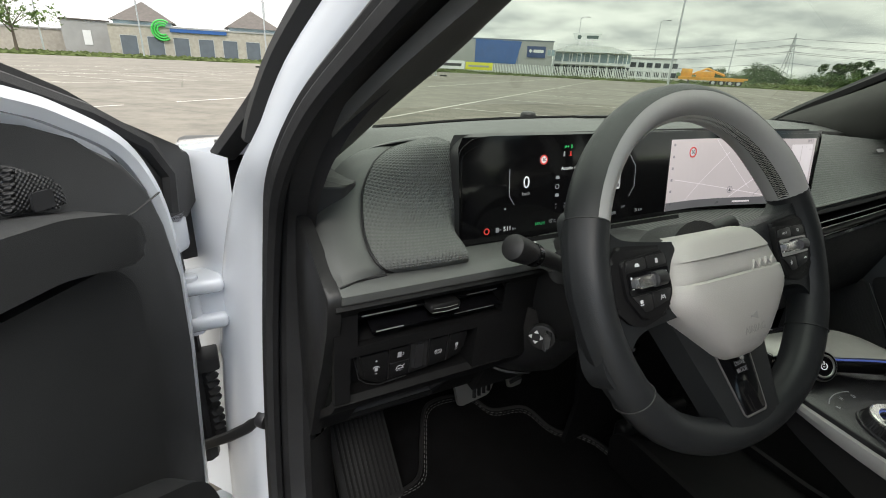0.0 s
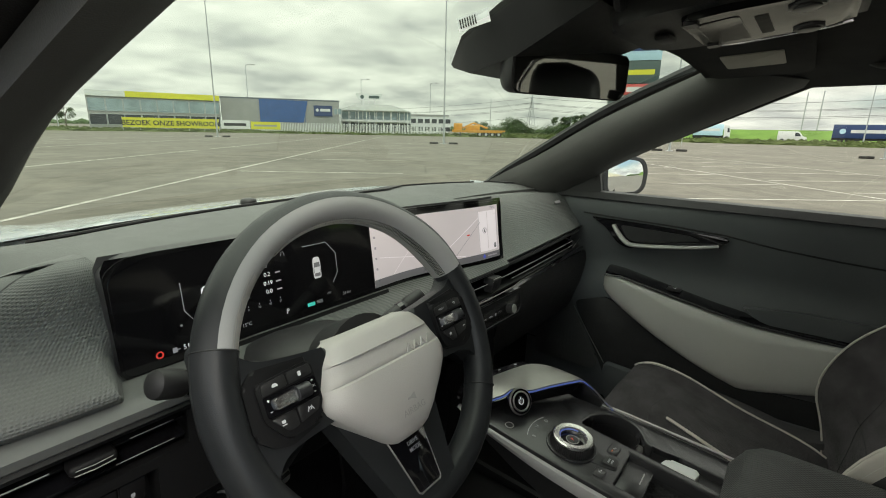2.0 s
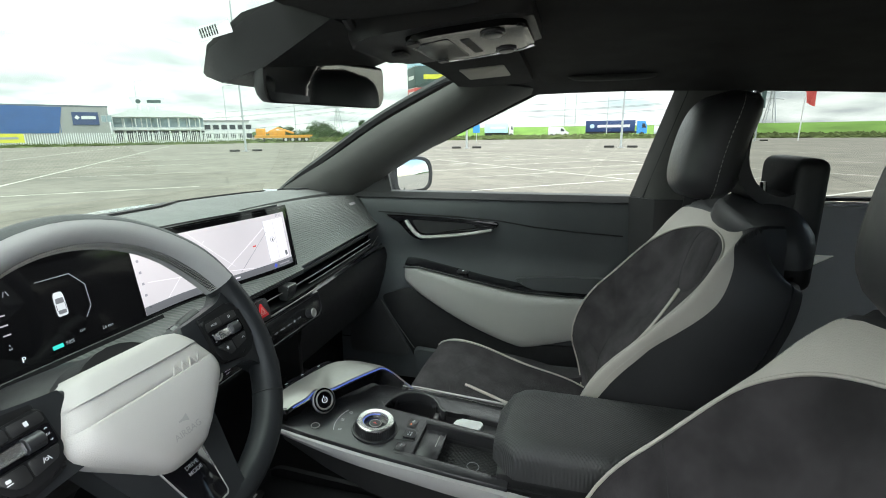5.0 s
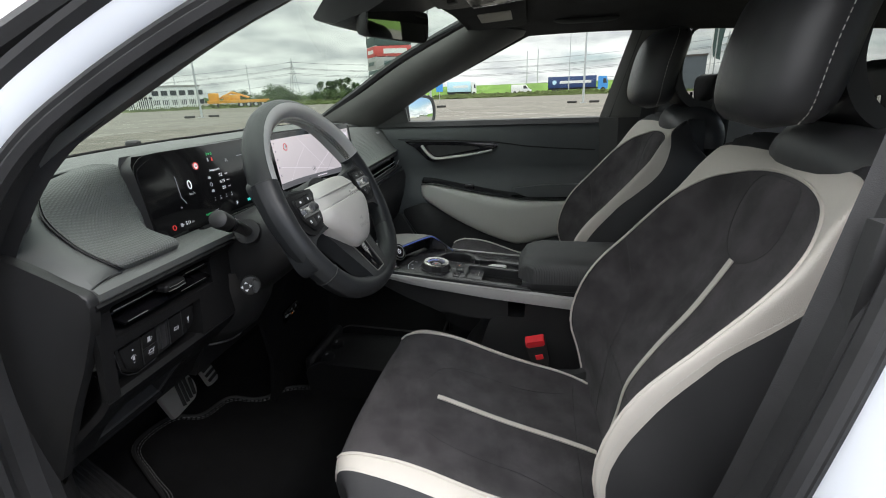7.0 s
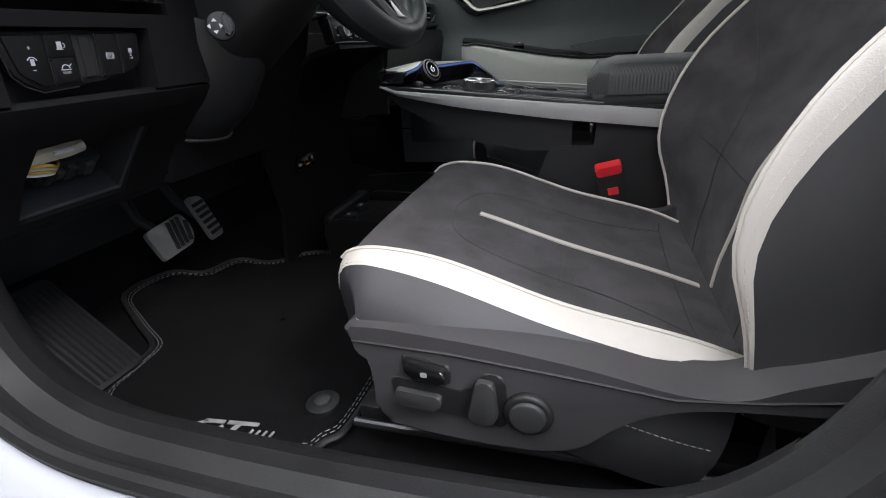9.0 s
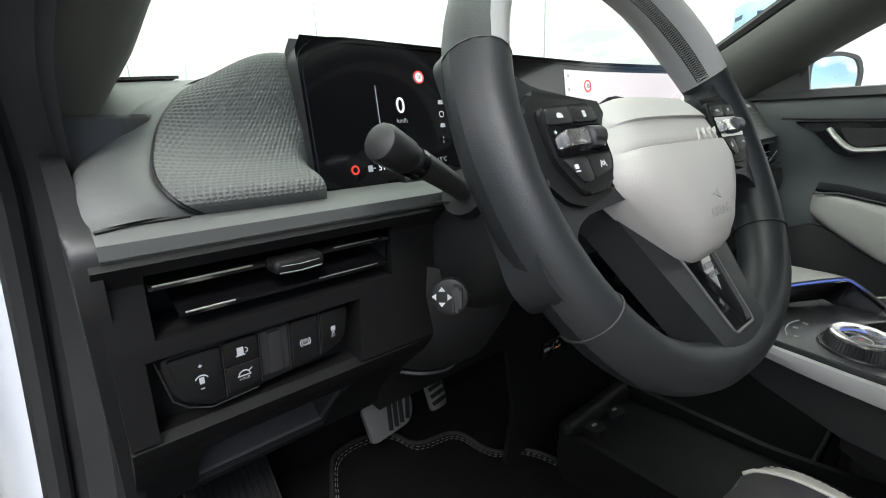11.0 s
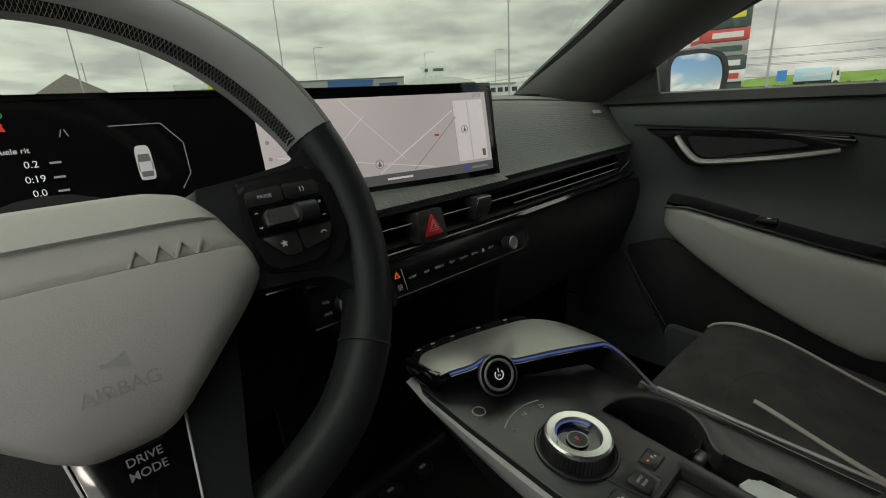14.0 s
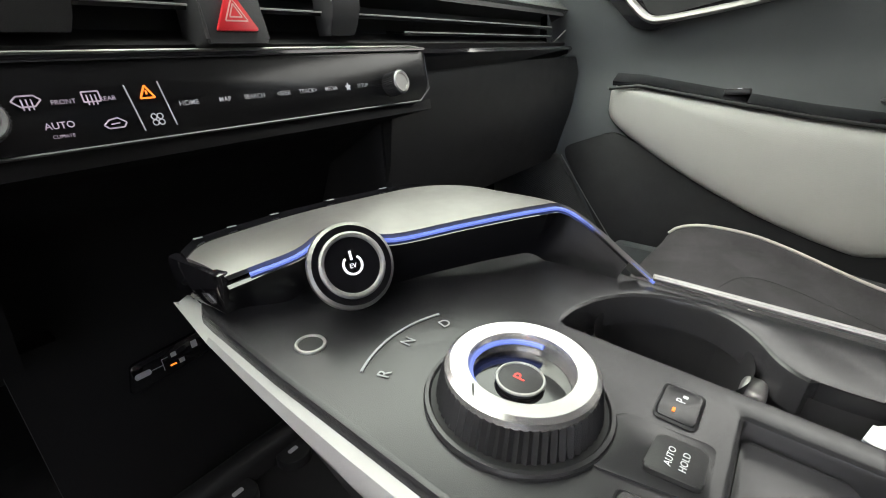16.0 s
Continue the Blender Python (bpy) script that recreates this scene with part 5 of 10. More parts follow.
part("pocket_panel", slab(rounded([(-s, z) for s, z in pocket], 0.03, 6), 0.0, 0.03, 0.008, 3, m=DM), DOORDIM, dd, "black door trim")
low = [(0.62, 0.78), (0.35, 0.775), (0.24, 0.74), (0.145, 0.675), (0.12, 0.62), (0.11, 0.45), (0.16, 0.39), (0.62, 0.36)]
part("lower_pocket", slab(rounded([(-s, z) for s, z in low], 0.03, 6), 0.005, 0.065, 0.010, 4, m=DM), DOORDIM, dd, "black plastic door pocket")
gm = [(0.215, 1.035), (0.181, 1.016), (0.174, 1.000), (0.182, 0.994), (0.225, 1.000)]
gl = part("speaker_grille", slab(rounded([(-s, z) for s, z in gm], 0.004, 3), 0.012, 0.02, 0.004, m=DM), DOORGRILLE, dd, "pierced black speaker grille")
part("emblem_frame", slab(rounded([(-0.208, 0.998), (-0.190, 0.998), (-0.190, 1.012), (-0.208, 1.012)], 0.002, 2), 0.02, 0.022, m=DM), DARKMET, gl)
for s, z in ((-0.02, 0.905), (-0.012, 0.80)):
    part("door_hinge_leaf", join(box(-0.02, 0.03, z - 0.03, z + 0.03, -0.05, -0.02, 0.008, m=DM)), PAINT, dd, "white painted hinge leaf")
part("door_end", slab(rounded([(0.0, 0.92), (-0.028, 0.92), (-0.05, 0.54), (-0.02, 0.54)], 0.004, 2), -0.13, -0.04, m=DM), PAINT, dd, "white painted end of the door")
part("end_seal", tube([dpt(s, z, -0.06) for s, z in ((0.0, 0.93), (-0.004, 0.8), (0.01, 0.68), (0.03, 0.5))], 0.012, 8), RUBBER, dd)


# ---- dashboard ----
dash = thing("dashboard", "dark grey dashboard with a textured pad and a wide top", "dashboard", (0, 0.75, 0.6))


def scr_y(x, z):
    k = max(0.0, min(1.0, (x + 0.12) / 0.30))
    return 0.541 - 0.045 * k * k * (3 - 2 * k) * 1.0 - (1.03 - z) * 0.13


# top of the dash behind the displays
def top_pt(x, v):
    e = abs(x) / 0.72
    y0 = 0.565 + 0.085 * max(0.0, min(1.0, (x - 0.175) / 0.04)) + 0.115 * max(0.0, min(1.0, (-x - 0.525) / 0.05))
    y = y0 + (0.97 - 0.16 * e * e - y0) * v
    z = 1.012 + 0.012 * math.sin(math.pi * min(1, v * 1.1)) - 0.02 * e ** 4 - 0.045 * max(0.0, (-x - 0.54) / 0.18) * max(0.0, 1 - v * 3) - 0.035 * max(0, v - 0.75) / 0.25
    return Vector((x, y, z))


part("top_pad", thick(sheet(top_pt, span(-0.725, 0.725, 40), span(0, 1, 14)), 0.012), DASH, dash, "dark grey soft dash top")
part("demister_slot", thick(sheet(lambda x, v: top_pt(x, 0.72 + 0.07 * v) + Vector((0, 0, 0.0045)), span(-0.55, 0.55, 20), span(0, 1, 2)), 0.003), RUBBER, dash, "black demister slot")
part("light_sensor", slab(ring(-0.184, 0.875, 0.016, 16), 1.018, 1.030, 0.006, 3), HARD, dash)
part("top_grille", thick(sheet(lambda u, v: top_pt(0.08 + 0.16 * u, 0.62 + 0.14 * v) + Vector((0, 0, 0.005)), span(-1, 1, 8), span(0, 1, 3)), 0.003), PADW, dash, "fine slotted grille")
for k in range(2):
    part("corner_grille", thick(sheet(lambda u, v: top_pt((-0.64, 0.64)[k] + 0.05 * u, 0.35 + 0.35 * v) + Vector((0, 0, 0.005)), span(-1, 1, 4), span(0, 1, 4)), 0.003), PADW, dash, "fine slotted grille")

# textured pad left of the displays, rolled over at its top and left
PAD_R = [(0, 0.480, 0.904), (0.06, 0.473, 0.913), (0.13, 0.478, 0.921), (0.22, 0.500, 0.927), (0.33, 0.526, 0.936), (0.50, 0.547, 0.962), (0.70, 0.557, 0.998), (0.82, 0.565, 1.016), (0.90, 0.578, 1.024), (1.0, 0.615, 1.025)]
PAD_L = [(0, -0.646, 0.484, 0.904), (0.06, -0.660, 0.479, 0.913), (0.13, -0.667, 0.486, 0.922), (0.22, -0.668, 0.506, 0.931), (0.33, -0.662, 0.538, 0.943), (0.50, -0.644, 0.590, 0.967), (0.70, -0.619, 0.624, 0.991), (0.82, -0.600, 0.638, 1.002), (0.90, -0.585, 0.645, 1.008), (1.0, -0.565, 0.650, 1.012)]


def pad_at(u, v):
    """The bowl of the pad: rolled lip below, rounded back at its left and top."""
    y1, z1 = smooth_keys(PAD_R, v)
    x0, y0, z0 = smooth_keys(PAD_L, v)
    k = (1 - u) ** 3.2
    g = max(0.0, min(1.0, (u - 0.78) / 0.16))
    g = g * g * (3 - 2 * g) * max(0.0, min(1.0, (z1 - 0.899) / 0.006))
    y1 += max(0.0, scr_y(-0.54, z1) + 0.012 - y1) * g
    return Vector((x0 + (-0.536 - x0) * u, y1 + (y0 - y1) * k, z1 + (z0 - z1) * k))


part("textured_pad", thick(loft([[pad_at(u, v) for u in span(0, 1, 24)] for v in span(0, 1, 26)]), 0.008), DASH, dash, "grey pad with a raised woven texture")
# the raised texture: rows of small pyramids, each row shifted by half a step
tex, cols, lines = [], 62, 92
for j in range(lines + 1):
    tex.append([pad_at(i / cols, j / lines) + Vector((-0.0004, -0.0008, 0.0005)) * (1.0 + (1.15 if j % 2 and (i + (j // 2)) % 2 else 0.0)) for i in range(cols + 1)])
part("pad_texture", loft(tex), DASH, dash, "small raised triangles of the pad", smooth=0)
# the lip of the pad runs on under the display and tapers out
lip_t, n_l = [], 46
for i in range(n_l + 1):
    k = i / n_l
    g = max(0.03, 1 - k ** 2)
    lip_t.append([Vector((-0.537 + 0.105 * k, 0.500 + (smooth_keys(PAD_R, 0.15 * j / 22)[0] - 0.500) * g, 0.8985 + (smooth_keys(PAD_R, 0.15 * j / 22)[1] - 0.904) * 0.25 * g)) + Vector((0, -0.0008, 0.0005)) * (1.0 + (1.6 if j % 2 and (i + (j // 2)) % 2 else 0.0)) for j in range(23)])
part("pad_lip", loft(lip_t), DASH, dash, "textured lip under the display", smooth=0)
# smooth surround outside the pad, running into the dash top and the door
inner = [pad_at(0, v) + Vector((0.003, 0.007, -0.003)) for v in span(0, 1, 30)] + [pad_at(u, 1) + Vector((0, 0.002, -0.002)) for u in span(0.1, 1, 8)]
outer_keys = [(0.0, -0.707, 0.472, 0.906), (0.10, -0.707, 0.486, 0.917), (0.22, -0.706, 0.515, 0.929), (0.34, -0.703, 0.560, 0.938), (0.46, -0.692, 0.605, 0.948), (0.58, -0.664, 0.655, 0.967), (0.72, -0.634, 0.682, 0.990), (0.86, -0.590, 0.690, 1.004), (1.0, -0.536, 0.690, 1.013)]
outer = [Vector(smooth_keys(outer_keys, k / (len(inner) - 1))) for k in range(len(inner))]
part("pad_seam", tube([pad_at(0, v) + Vector((-0.0012, 0.0022, -0.001)) for v in span(0, 0.9, 26)] , 0.0016, 5), RUBBER, dash, "dark seam round the pad")
part("pad_surround", loft([[a.lerp(b, k) + Vector((0, -0.4, 0.6)) * 0.006 * math.sin(math.pi * k) for a, b in zip(inner, outer)] for k in span(0, 1, 8)] + [[b + Vector((-0.007, 0.004, -0.006)) for b in outer], [b + Vector((-0.010, 0.012, -0.03)) for b in outer]]), DASH, dash, "smooth grey surround of the pad")
part("end_cap", slab(rounded([(0.462, 0.898), (0.50, 0.916), (0.56, 0.940), (0.62, 0.955), (0.66, 0.955), (0.66, 0.62), (0.60, 0.61), (0.535, 0.74), (0.500, 0.80), (0.470, 0.86)], 0.012), -0.010, 0.004, 0.003, m=Matrix(((0, 0, -1, -0.722), (1, 0, 0, 0), (0, 1, 0, 0), (0, 0, 0, 1)))), HARD, dash, "black end cap of the dash")
part("post_foot", slab(rounded([(-0.738, 0.600), (-0.668, 0.594), (-0.646, 0.610), (-0.640, 0.70), (-0.738, 0.74)][::-1], 0.006, 3), 0.925, 0.974, 0.004, 3), PLASTIC, dash, "black foot of the windscreen post")

# ledge under pad and displays, over the lower dash
ledge = loft([[Vector((x, y, z)) for y, z in ((0.530, 0.903), (0.482, 0.9045), (0.468, 0.903), (0.461, 0.898), (0.462, 0.889), (0.474, 0.876), (0.486, 0.872))] for x in span(-0.712, -0.40, 10)])
part("ledge", thick(ledge, 0.006), DASH, dash, "dark grey ledge")
part("ledge_seam", tube([(-0.711, 0.470, 0.9045), (-0.690, 0.478, 0.9055), (-0.658, 0.480, 0.9055)], 0.0012, 4), RUBBER, dash)


# lower dash, driver's side
def low_pt(x, v):
    keys = [(0, 0.468, 0.890), (0.12, 0.486, 0.872), (0.35, 0.488, 0.825), (0.55, 0.494, 0.775), (0.62, 0.497, 0.750), (0.68, 0.512, 0.732), (0.85, 0.575, 0.675), (1.0, 0.620, 0.616)]
    y, z = lerp_keys(keys, v)
    return Vector((x, y, z))


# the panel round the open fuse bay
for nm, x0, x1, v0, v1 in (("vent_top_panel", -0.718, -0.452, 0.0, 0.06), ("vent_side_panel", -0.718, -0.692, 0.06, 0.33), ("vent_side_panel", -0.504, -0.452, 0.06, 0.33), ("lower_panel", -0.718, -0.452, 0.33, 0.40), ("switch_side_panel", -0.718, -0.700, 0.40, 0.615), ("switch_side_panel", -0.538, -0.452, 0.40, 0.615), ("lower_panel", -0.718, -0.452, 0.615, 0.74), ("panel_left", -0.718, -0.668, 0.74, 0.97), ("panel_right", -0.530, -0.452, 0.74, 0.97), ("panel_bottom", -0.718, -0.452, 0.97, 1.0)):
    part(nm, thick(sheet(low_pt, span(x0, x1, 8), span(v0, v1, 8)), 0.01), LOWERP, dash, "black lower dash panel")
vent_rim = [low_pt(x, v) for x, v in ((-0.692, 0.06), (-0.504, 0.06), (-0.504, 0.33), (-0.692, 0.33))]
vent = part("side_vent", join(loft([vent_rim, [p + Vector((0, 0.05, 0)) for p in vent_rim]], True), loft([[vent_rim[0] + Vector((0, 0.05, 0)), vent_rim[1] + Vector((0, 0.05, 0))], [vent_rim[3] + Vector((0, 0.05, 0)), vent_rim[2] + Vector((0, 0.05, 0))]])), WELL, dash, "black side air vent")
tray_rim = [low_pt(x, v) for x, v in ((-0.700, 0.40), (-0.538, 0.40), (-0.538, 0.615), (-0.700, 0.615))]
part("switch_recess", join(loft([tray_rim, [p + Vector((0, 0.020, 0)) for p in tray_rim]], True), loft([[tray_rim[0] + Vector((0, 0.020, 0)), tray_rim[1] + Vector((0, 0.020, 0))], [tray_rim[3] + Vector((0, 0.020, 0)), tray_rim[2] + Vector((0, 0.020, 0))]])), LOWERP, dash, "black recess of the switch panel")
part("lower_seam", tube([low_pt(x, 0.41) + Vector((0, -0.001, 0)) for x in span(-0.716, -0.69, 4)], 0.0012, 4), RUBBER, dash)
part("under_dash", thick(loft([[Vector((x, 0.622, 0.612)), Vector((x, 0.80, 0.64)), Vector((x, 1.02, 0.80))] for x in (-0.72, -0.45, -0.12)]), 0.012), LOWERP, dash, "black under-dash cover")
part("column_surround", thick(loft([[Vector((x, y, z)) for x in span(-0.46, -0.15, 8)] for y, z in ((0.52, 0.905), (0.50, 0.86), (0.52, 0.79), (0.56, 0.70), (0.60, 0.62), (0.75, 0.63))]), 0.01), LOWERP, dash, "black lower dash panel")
# vent with two bright-edged blades and a tab
for z, x0, x1, c0, c1 in ((0.864, -0.690, -0.506, -0.688, -0.625), (0.842, -0.676, -0.508, -0.672, -0.640)):
    bl = part("vent_blade", thick(loft([[Vector((x, 0.4765, z)), Vector((x, 0.490, z + 0.004)), Vector((x, 0.515, z + 0.012))] for x in span(x0, x1, 6)]), 0.003), PIANO, vent, "black vent blade")
    part("blade_edge", tube([(x, 0.4755, z + 0.0005) for x in span(c0, c1, 8)], 0.0008, 6), SATIN, bl, "bright edge of the blade")
    part("blade_edge", tube([(x, 0.4755, z + 0.0005) for x in span(c1 + 0.065, x1 - 0.012, 8)], 0.0005, 6), SATIN, bl, "bright edge of the blade")
tab = part("vent_tab", box(-0.614, -0.574, 0.4630, 0.4850, 0.8560, 0.8670, 0.0045, 3), LOWERP, vent, "rounded black vent tab")
part("tab_insert", tube([(-0.609, 0.4632, 0.8625), (-0.594, 0.4625, 0.8618), (-0.579, 0.4632, 0.8625)], 0.0006, 6, flat=0.7), SATIN, tab, "bright line of the tab")
part("tab_insert", tube([(-0.610, 0.4640, 0.8572), (-0.594, 0.4632, 0.8566), (-0.577, 0.4640, 0.8572)], 0.0008, 6, flat=0.7), SATIN, tab, "bright line of the tab")

# switch panel
SF = fr((-0.620, 0.4945, 0.788), (1, 0, 0), (0, -0.13, 1))
sp = part("switch_panel", slab(rounded([(-0.073, 0.022), (-0.066, -0.014), (-0.042, -0.029), (0.052, -0.021), (0.070, -0.012), (0.074, 0.022), (0.0, 0.024)], 0.008), -0.004, 0.004, 0.002, m=SF), LOWERP, dash, "black switch panel")


def button(name, pts, m, parent, material=PIANO, t0=0.003, t1=0.007, r=0.003):
    return part(name, slab(rounded(pts, r, 3), t0, t1, 0.0012, 2, m=m), material, parent)


SWMARK = mat("dull_white_marking", (0.46, 0.47, 0.50), 0.5, vary=0.03)


def icon(bms, material, parent):
    part("symbol", join(*bms), material, parent, smooth=0)


def bar(m, x0, y0, x1, y1, w, z0, z1):
    d = Vector((x1 - x0, y1 - y0))
    s = Vector((-d.y, d.x)).normalized() * w / 2
    return slab([(x0 - s.x, y0 - s.y), (x1 - s.x, y1 - s.y), (x1 + s.x, y1 + s.y), (x0 + s.x, y0 + s.y)], z0, z1, m=m)


def arc(m, cx, cy, r, a0, a1, w, z0, z1, n=10):
    pts = [(cx + (r + w / 2) * math.cos(a), cy + (r + w / 2) * math.sin(a)) for a in span(radians(a0), radians(a1), n)]
    pts += [(cx + (r - w / 2) * math.cos(a), cy + (r - w / 2) * math.sin(a)) for a in reversed(span(radians(a0), radians(a1), n))]
    return slab(pts, z0, z1, m=m)


def smaller(cx, cy, k=0.68):
    """The panel's frame, drawn in about one place for its symbols."""
    return SF @ Matrix.Translation((cx, cy, 0)) @ Matrix.Diagonal((k, k, 1, 1)) @ Matrix.Translation((-cx, -cy, 0))


b = button("dimmer_button", [(-0.068, 0.020), (-0.061, -0.012), (-0.041, -0.025), (-0.033, -0.024), (-0.033, 0.020)], SF, sp, LOWERP)
SI = smaller(-0.048, 0)
icon([bar(SI, -0.050, 0.014, -0.046, 0.014, 0.001, 0.0068, 0.0074), bar(SI, -0.048, 0.012, -0.048, 0.016, 0.001, 0.0068, 0.0074), bar(SI, -0.050, -0.014, -0.046, -0.014, 0.001, 0.0068, 0.0074), arc(SI, -0.048, -0.004, 0.0065, 20, 160, 0.0012, 0.0068, 0.0074), slab(rect(-0.0505, -0.008, -0.0455, 0.0), 0.0068, 0.0074, m=SI)], SWMARK, b)
b = button("charge_port_button", [(-0.0315, 0.0), (-0.006, 0.0), (-0.006, 0.021), (-0.0315, 0.021)], SF, sp, LOWERP)
SI = smaller(-0.019, 0.011)
icon([slab(rect(-0.0235, 0.006, -0.0165, 0.016), 0.0068, 0.0074, m=SI), bar(SI, -0.025, 0.006, -0.015, 0.006, 0.0012, 0.0068, 0.0074), arc(SI, -0.015, 0.011, 0.003, -80, 80, 0.001, 0.0068, 0.0074)], SWMARK, b)
b = button("tailgate_button", [(-0.0315, -0.0235), (-0.006, -0.022), (-0.006, -0.0015), (-0.0315, -0.0015)], SF, sp, LOWERP)
SI = smaller(-0.0185, -0.011)
icon([arc(SI, -0.0185, -0.010, 0.006, 10, 170, 0.0012, 0.0068, 0.0074), bar(SI, -0.026, -0.0105, -0.011, -0.0105, 0.0012, 0.0068, 0.0074), bar(SI, -0.013, -0.006, -0.0095, -0.003, 0.001, 0.0068, 0.0074)], SWMARK, b)
words("lettering", "HOLD", 0.0042, up_from(SI, -0.0185, -0.0145, 0.0072), SWMARK, b)
for x0, y0, x1, y1 in ((-0.0322, -0.024, -0.0322, 0.020), (-0.0052, -0.022, -0.0052, 0.021), (0.0190, -0.020, 0.0190, 0.0215), (0.0450, -0.018, 0.0450, 0.0215), (-0.0315, -0.0008, -0.006, -0.0008)):
    part("divider", bar(SF, x0, y0, x1, y1, 0.0006, 0.005, 0.0068), DARKMET, sp)
part("panel_edge", tube([SF @ Vector((x, y, 0.0045)) for x, y in ((-0.0745, 0.021), (-0.0675, -0.014), (-0.058, -0.0235), (-0.043, -0.030), (-0.008, -0.0275))], 0.0007, 5), DARKMET, sp, "thin bright edge")
part("panel_well", slab(rect(-0.0035, -0.019, 0.018, 0.020), 0.0035, 0.0045, m=SF), RUBBER, sp)
part("ticket_slot", slab(rounded([(0.002, -0.019), (0.012, -0.018), (0.012, 0.018), (0.002, 0.018)], 0.001), 0.004, 0.006, m=SF), DARKMET, sp, "small grey metal insert")
b = button("parking_brake_button", [(0.020, -0.0205), (0.044, -0.0185), (0.044, 0.0215), (0.020, 0.0215)], SF, sp, LOWERP)
SI = smaller(0.032, 0)
icon([arc(SI, 0.032, 0.0, 0.004, 0, 360, 0.001, 0.0068, 0.0074, 20), arc(SI, 0.032, 0.0, 0.0065, 130, 230, 0.001, 0.0068, 0.0074), arc(SI, 0.032, 0.0, 0.0065, -50, 50, 0.001, 0.0068, 0.0074)], SWMARK, b)
words("lettering", "P", 0.006, up_from(SI, 0.032, 0.0, 0.0072), SWMARK, b)
b = button("stability_button", [(0.046, -0.018), (0.060, -0.013), (0.069, -0.002), (0.071, 0.0215), (0.046, 0.0215)], SF, sp, LOWERP)
SI = smaller(0.0575, 0.001)
icon([slab(rounded([(0.0545, 0.003), (0.0605, 0.003), (0.0605, 0.009), (0.0545, 0.009)], 0.001), 0.0068, 0.0074, m=SI), arc(SI, 0.0555, 0.0, 0.002, -90, 90, 0.001, 0.0068, 0.0074), arc(SI, 0.0595, 0.0, 0.002, 90, 270, 0.001, 0.0068, 0.0074)], SWMARK, b)
words("lettering", "OFF", 0.004, up_from(SI, 0.0575, -0.0055, 0.0072), SWMARK, b)
# open fuse flap with wiring
bay = [low_pt(-0.668, 0.74), low_pt(-0.530, 0.74), low_pt(-0.530, 0.97), low_pt(-0.668, 0.97)]
part("bay_wall", thick(loft([bay, [p + Vector((0, 0.034, 0.040)) for p in bay]], True), 0.003), RUBBER, dash)
FF = fr((-0.601, 0.602, 0.690), (1, 0, 0), (0, -0.77, 0.63))
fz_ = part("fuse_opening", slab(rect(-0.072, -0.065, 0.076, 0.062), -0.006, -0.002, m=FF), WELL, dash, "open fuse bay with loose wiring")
part("fuse_lip", tube([p + Vector((0, -0.001, 0)) for p in bay], 0.003, 6, True), PLASTIC, fz_)
part("fuse_carrier", box(-0.03, 0.045, -0.036, 0.0, 0.003, 0.020, 0.003, m=FF), HARD, fz_)
FF2 = FF @ Matrix.Translation((0.012, 0.004, 0.006))
WIREY = mat("yellow_wire", (0.65, 0.42, 0.08), 0.5, vary=0.15, scale=40)
TAPE = mat("pale_tape", (0.50, 0.46, 0.36), 0.7, vary=0.2, scale=30)
part("tape_roll", tube(catmull([FF2 @ Vector(p) for p in ((-0.056, 0.006, 0.008), (-0.046, 0.016, 0.010), (-0.02, 0.018, 0.010), (0.0, 0.020, 0.008))], 4), 0.008, 8), TAPE, fz_, "pale taped cable bundle")
for k in range(4):
    part("wire", tube(catmull([FF2 @ Vector(p) for p in ((-0.062, 0.008 - 0.005 * k, 0.015), (-0.045, 0.012 - 0.006 * k, 0.020), (-0.03, 0.002 - 0.004 * k, 0.018), (-0.02, -0.004 - 0.003 * k, 0.008))], 4), 0.002, 5), (WIREY, TAPE, WIREY, MARK)[k], fz_)
part("data_tag", slab(rect(-0.034, 0.036, -0.012, 0.041), 0.026, 0.028, m=FF), MARK, fz_)
part("flap_hinge", slab(rounded([(0.0, -0.080), (0.06, -0.070), (0.06, -0.075), (0.0, -0.085)], 0.001), 0.030, 0.036, m=FF), SATIN, fz_)
for k in range(5):
    part("fuse_block", box(-0.026 + 0.013 * k, -0.016 + 0.013 * k, -0.028 + 0.006 * (k % 2), -0.012 + 0.004 * (k % 3), 0.018, 0.026, 0.001, m=FF), (HARD, PLASTIC, RUBBER)[k % 3], fz_)

# passenger's side: textured wing over the long vent
def wing_pt(x, v):
    k = max(0.0, min(1.0, (x - 0.16) / 0.545))
    y0, z0 = 0.475 + 0.0 * k, 0.905 - 0.008 * k
    yf = 0.470 + 0.035 * k
    zb = 1.005 - 0.022 * k * k
    y = yf + (0.80 - 0.16 * k - yf) * v
    q = min(1.0, v * 1.75)
    z = 0.896 + (zb + 0.004 - 0.896) * (0.45 * q + 0.55 * q * q * (3 - 2 * q))
    return Vector((x, y, z))


part("wing", thick(sheet(wing_pt, span(0.155, 0.715, 26), span(0, 1, 20)), 0.012), WINGW, dash, "grey textured dash wing")
wt, wc, wl = [], 250, 76
for j in range(wl + 1):
    wt.append([wing_pt(0.157 + 0.555 * i / wc, 0.62 * j / wl) + Vector((0, -0.0006, 0.0007)) * (1.0 + (1.3 if j % 2 and (i + (j // 2)) % 2 else 0.0)) for i in range(wc + 1)])
part("wing_texture", loft(wt), DASH, dash, "fine raised texture of the wing", smooth=0)
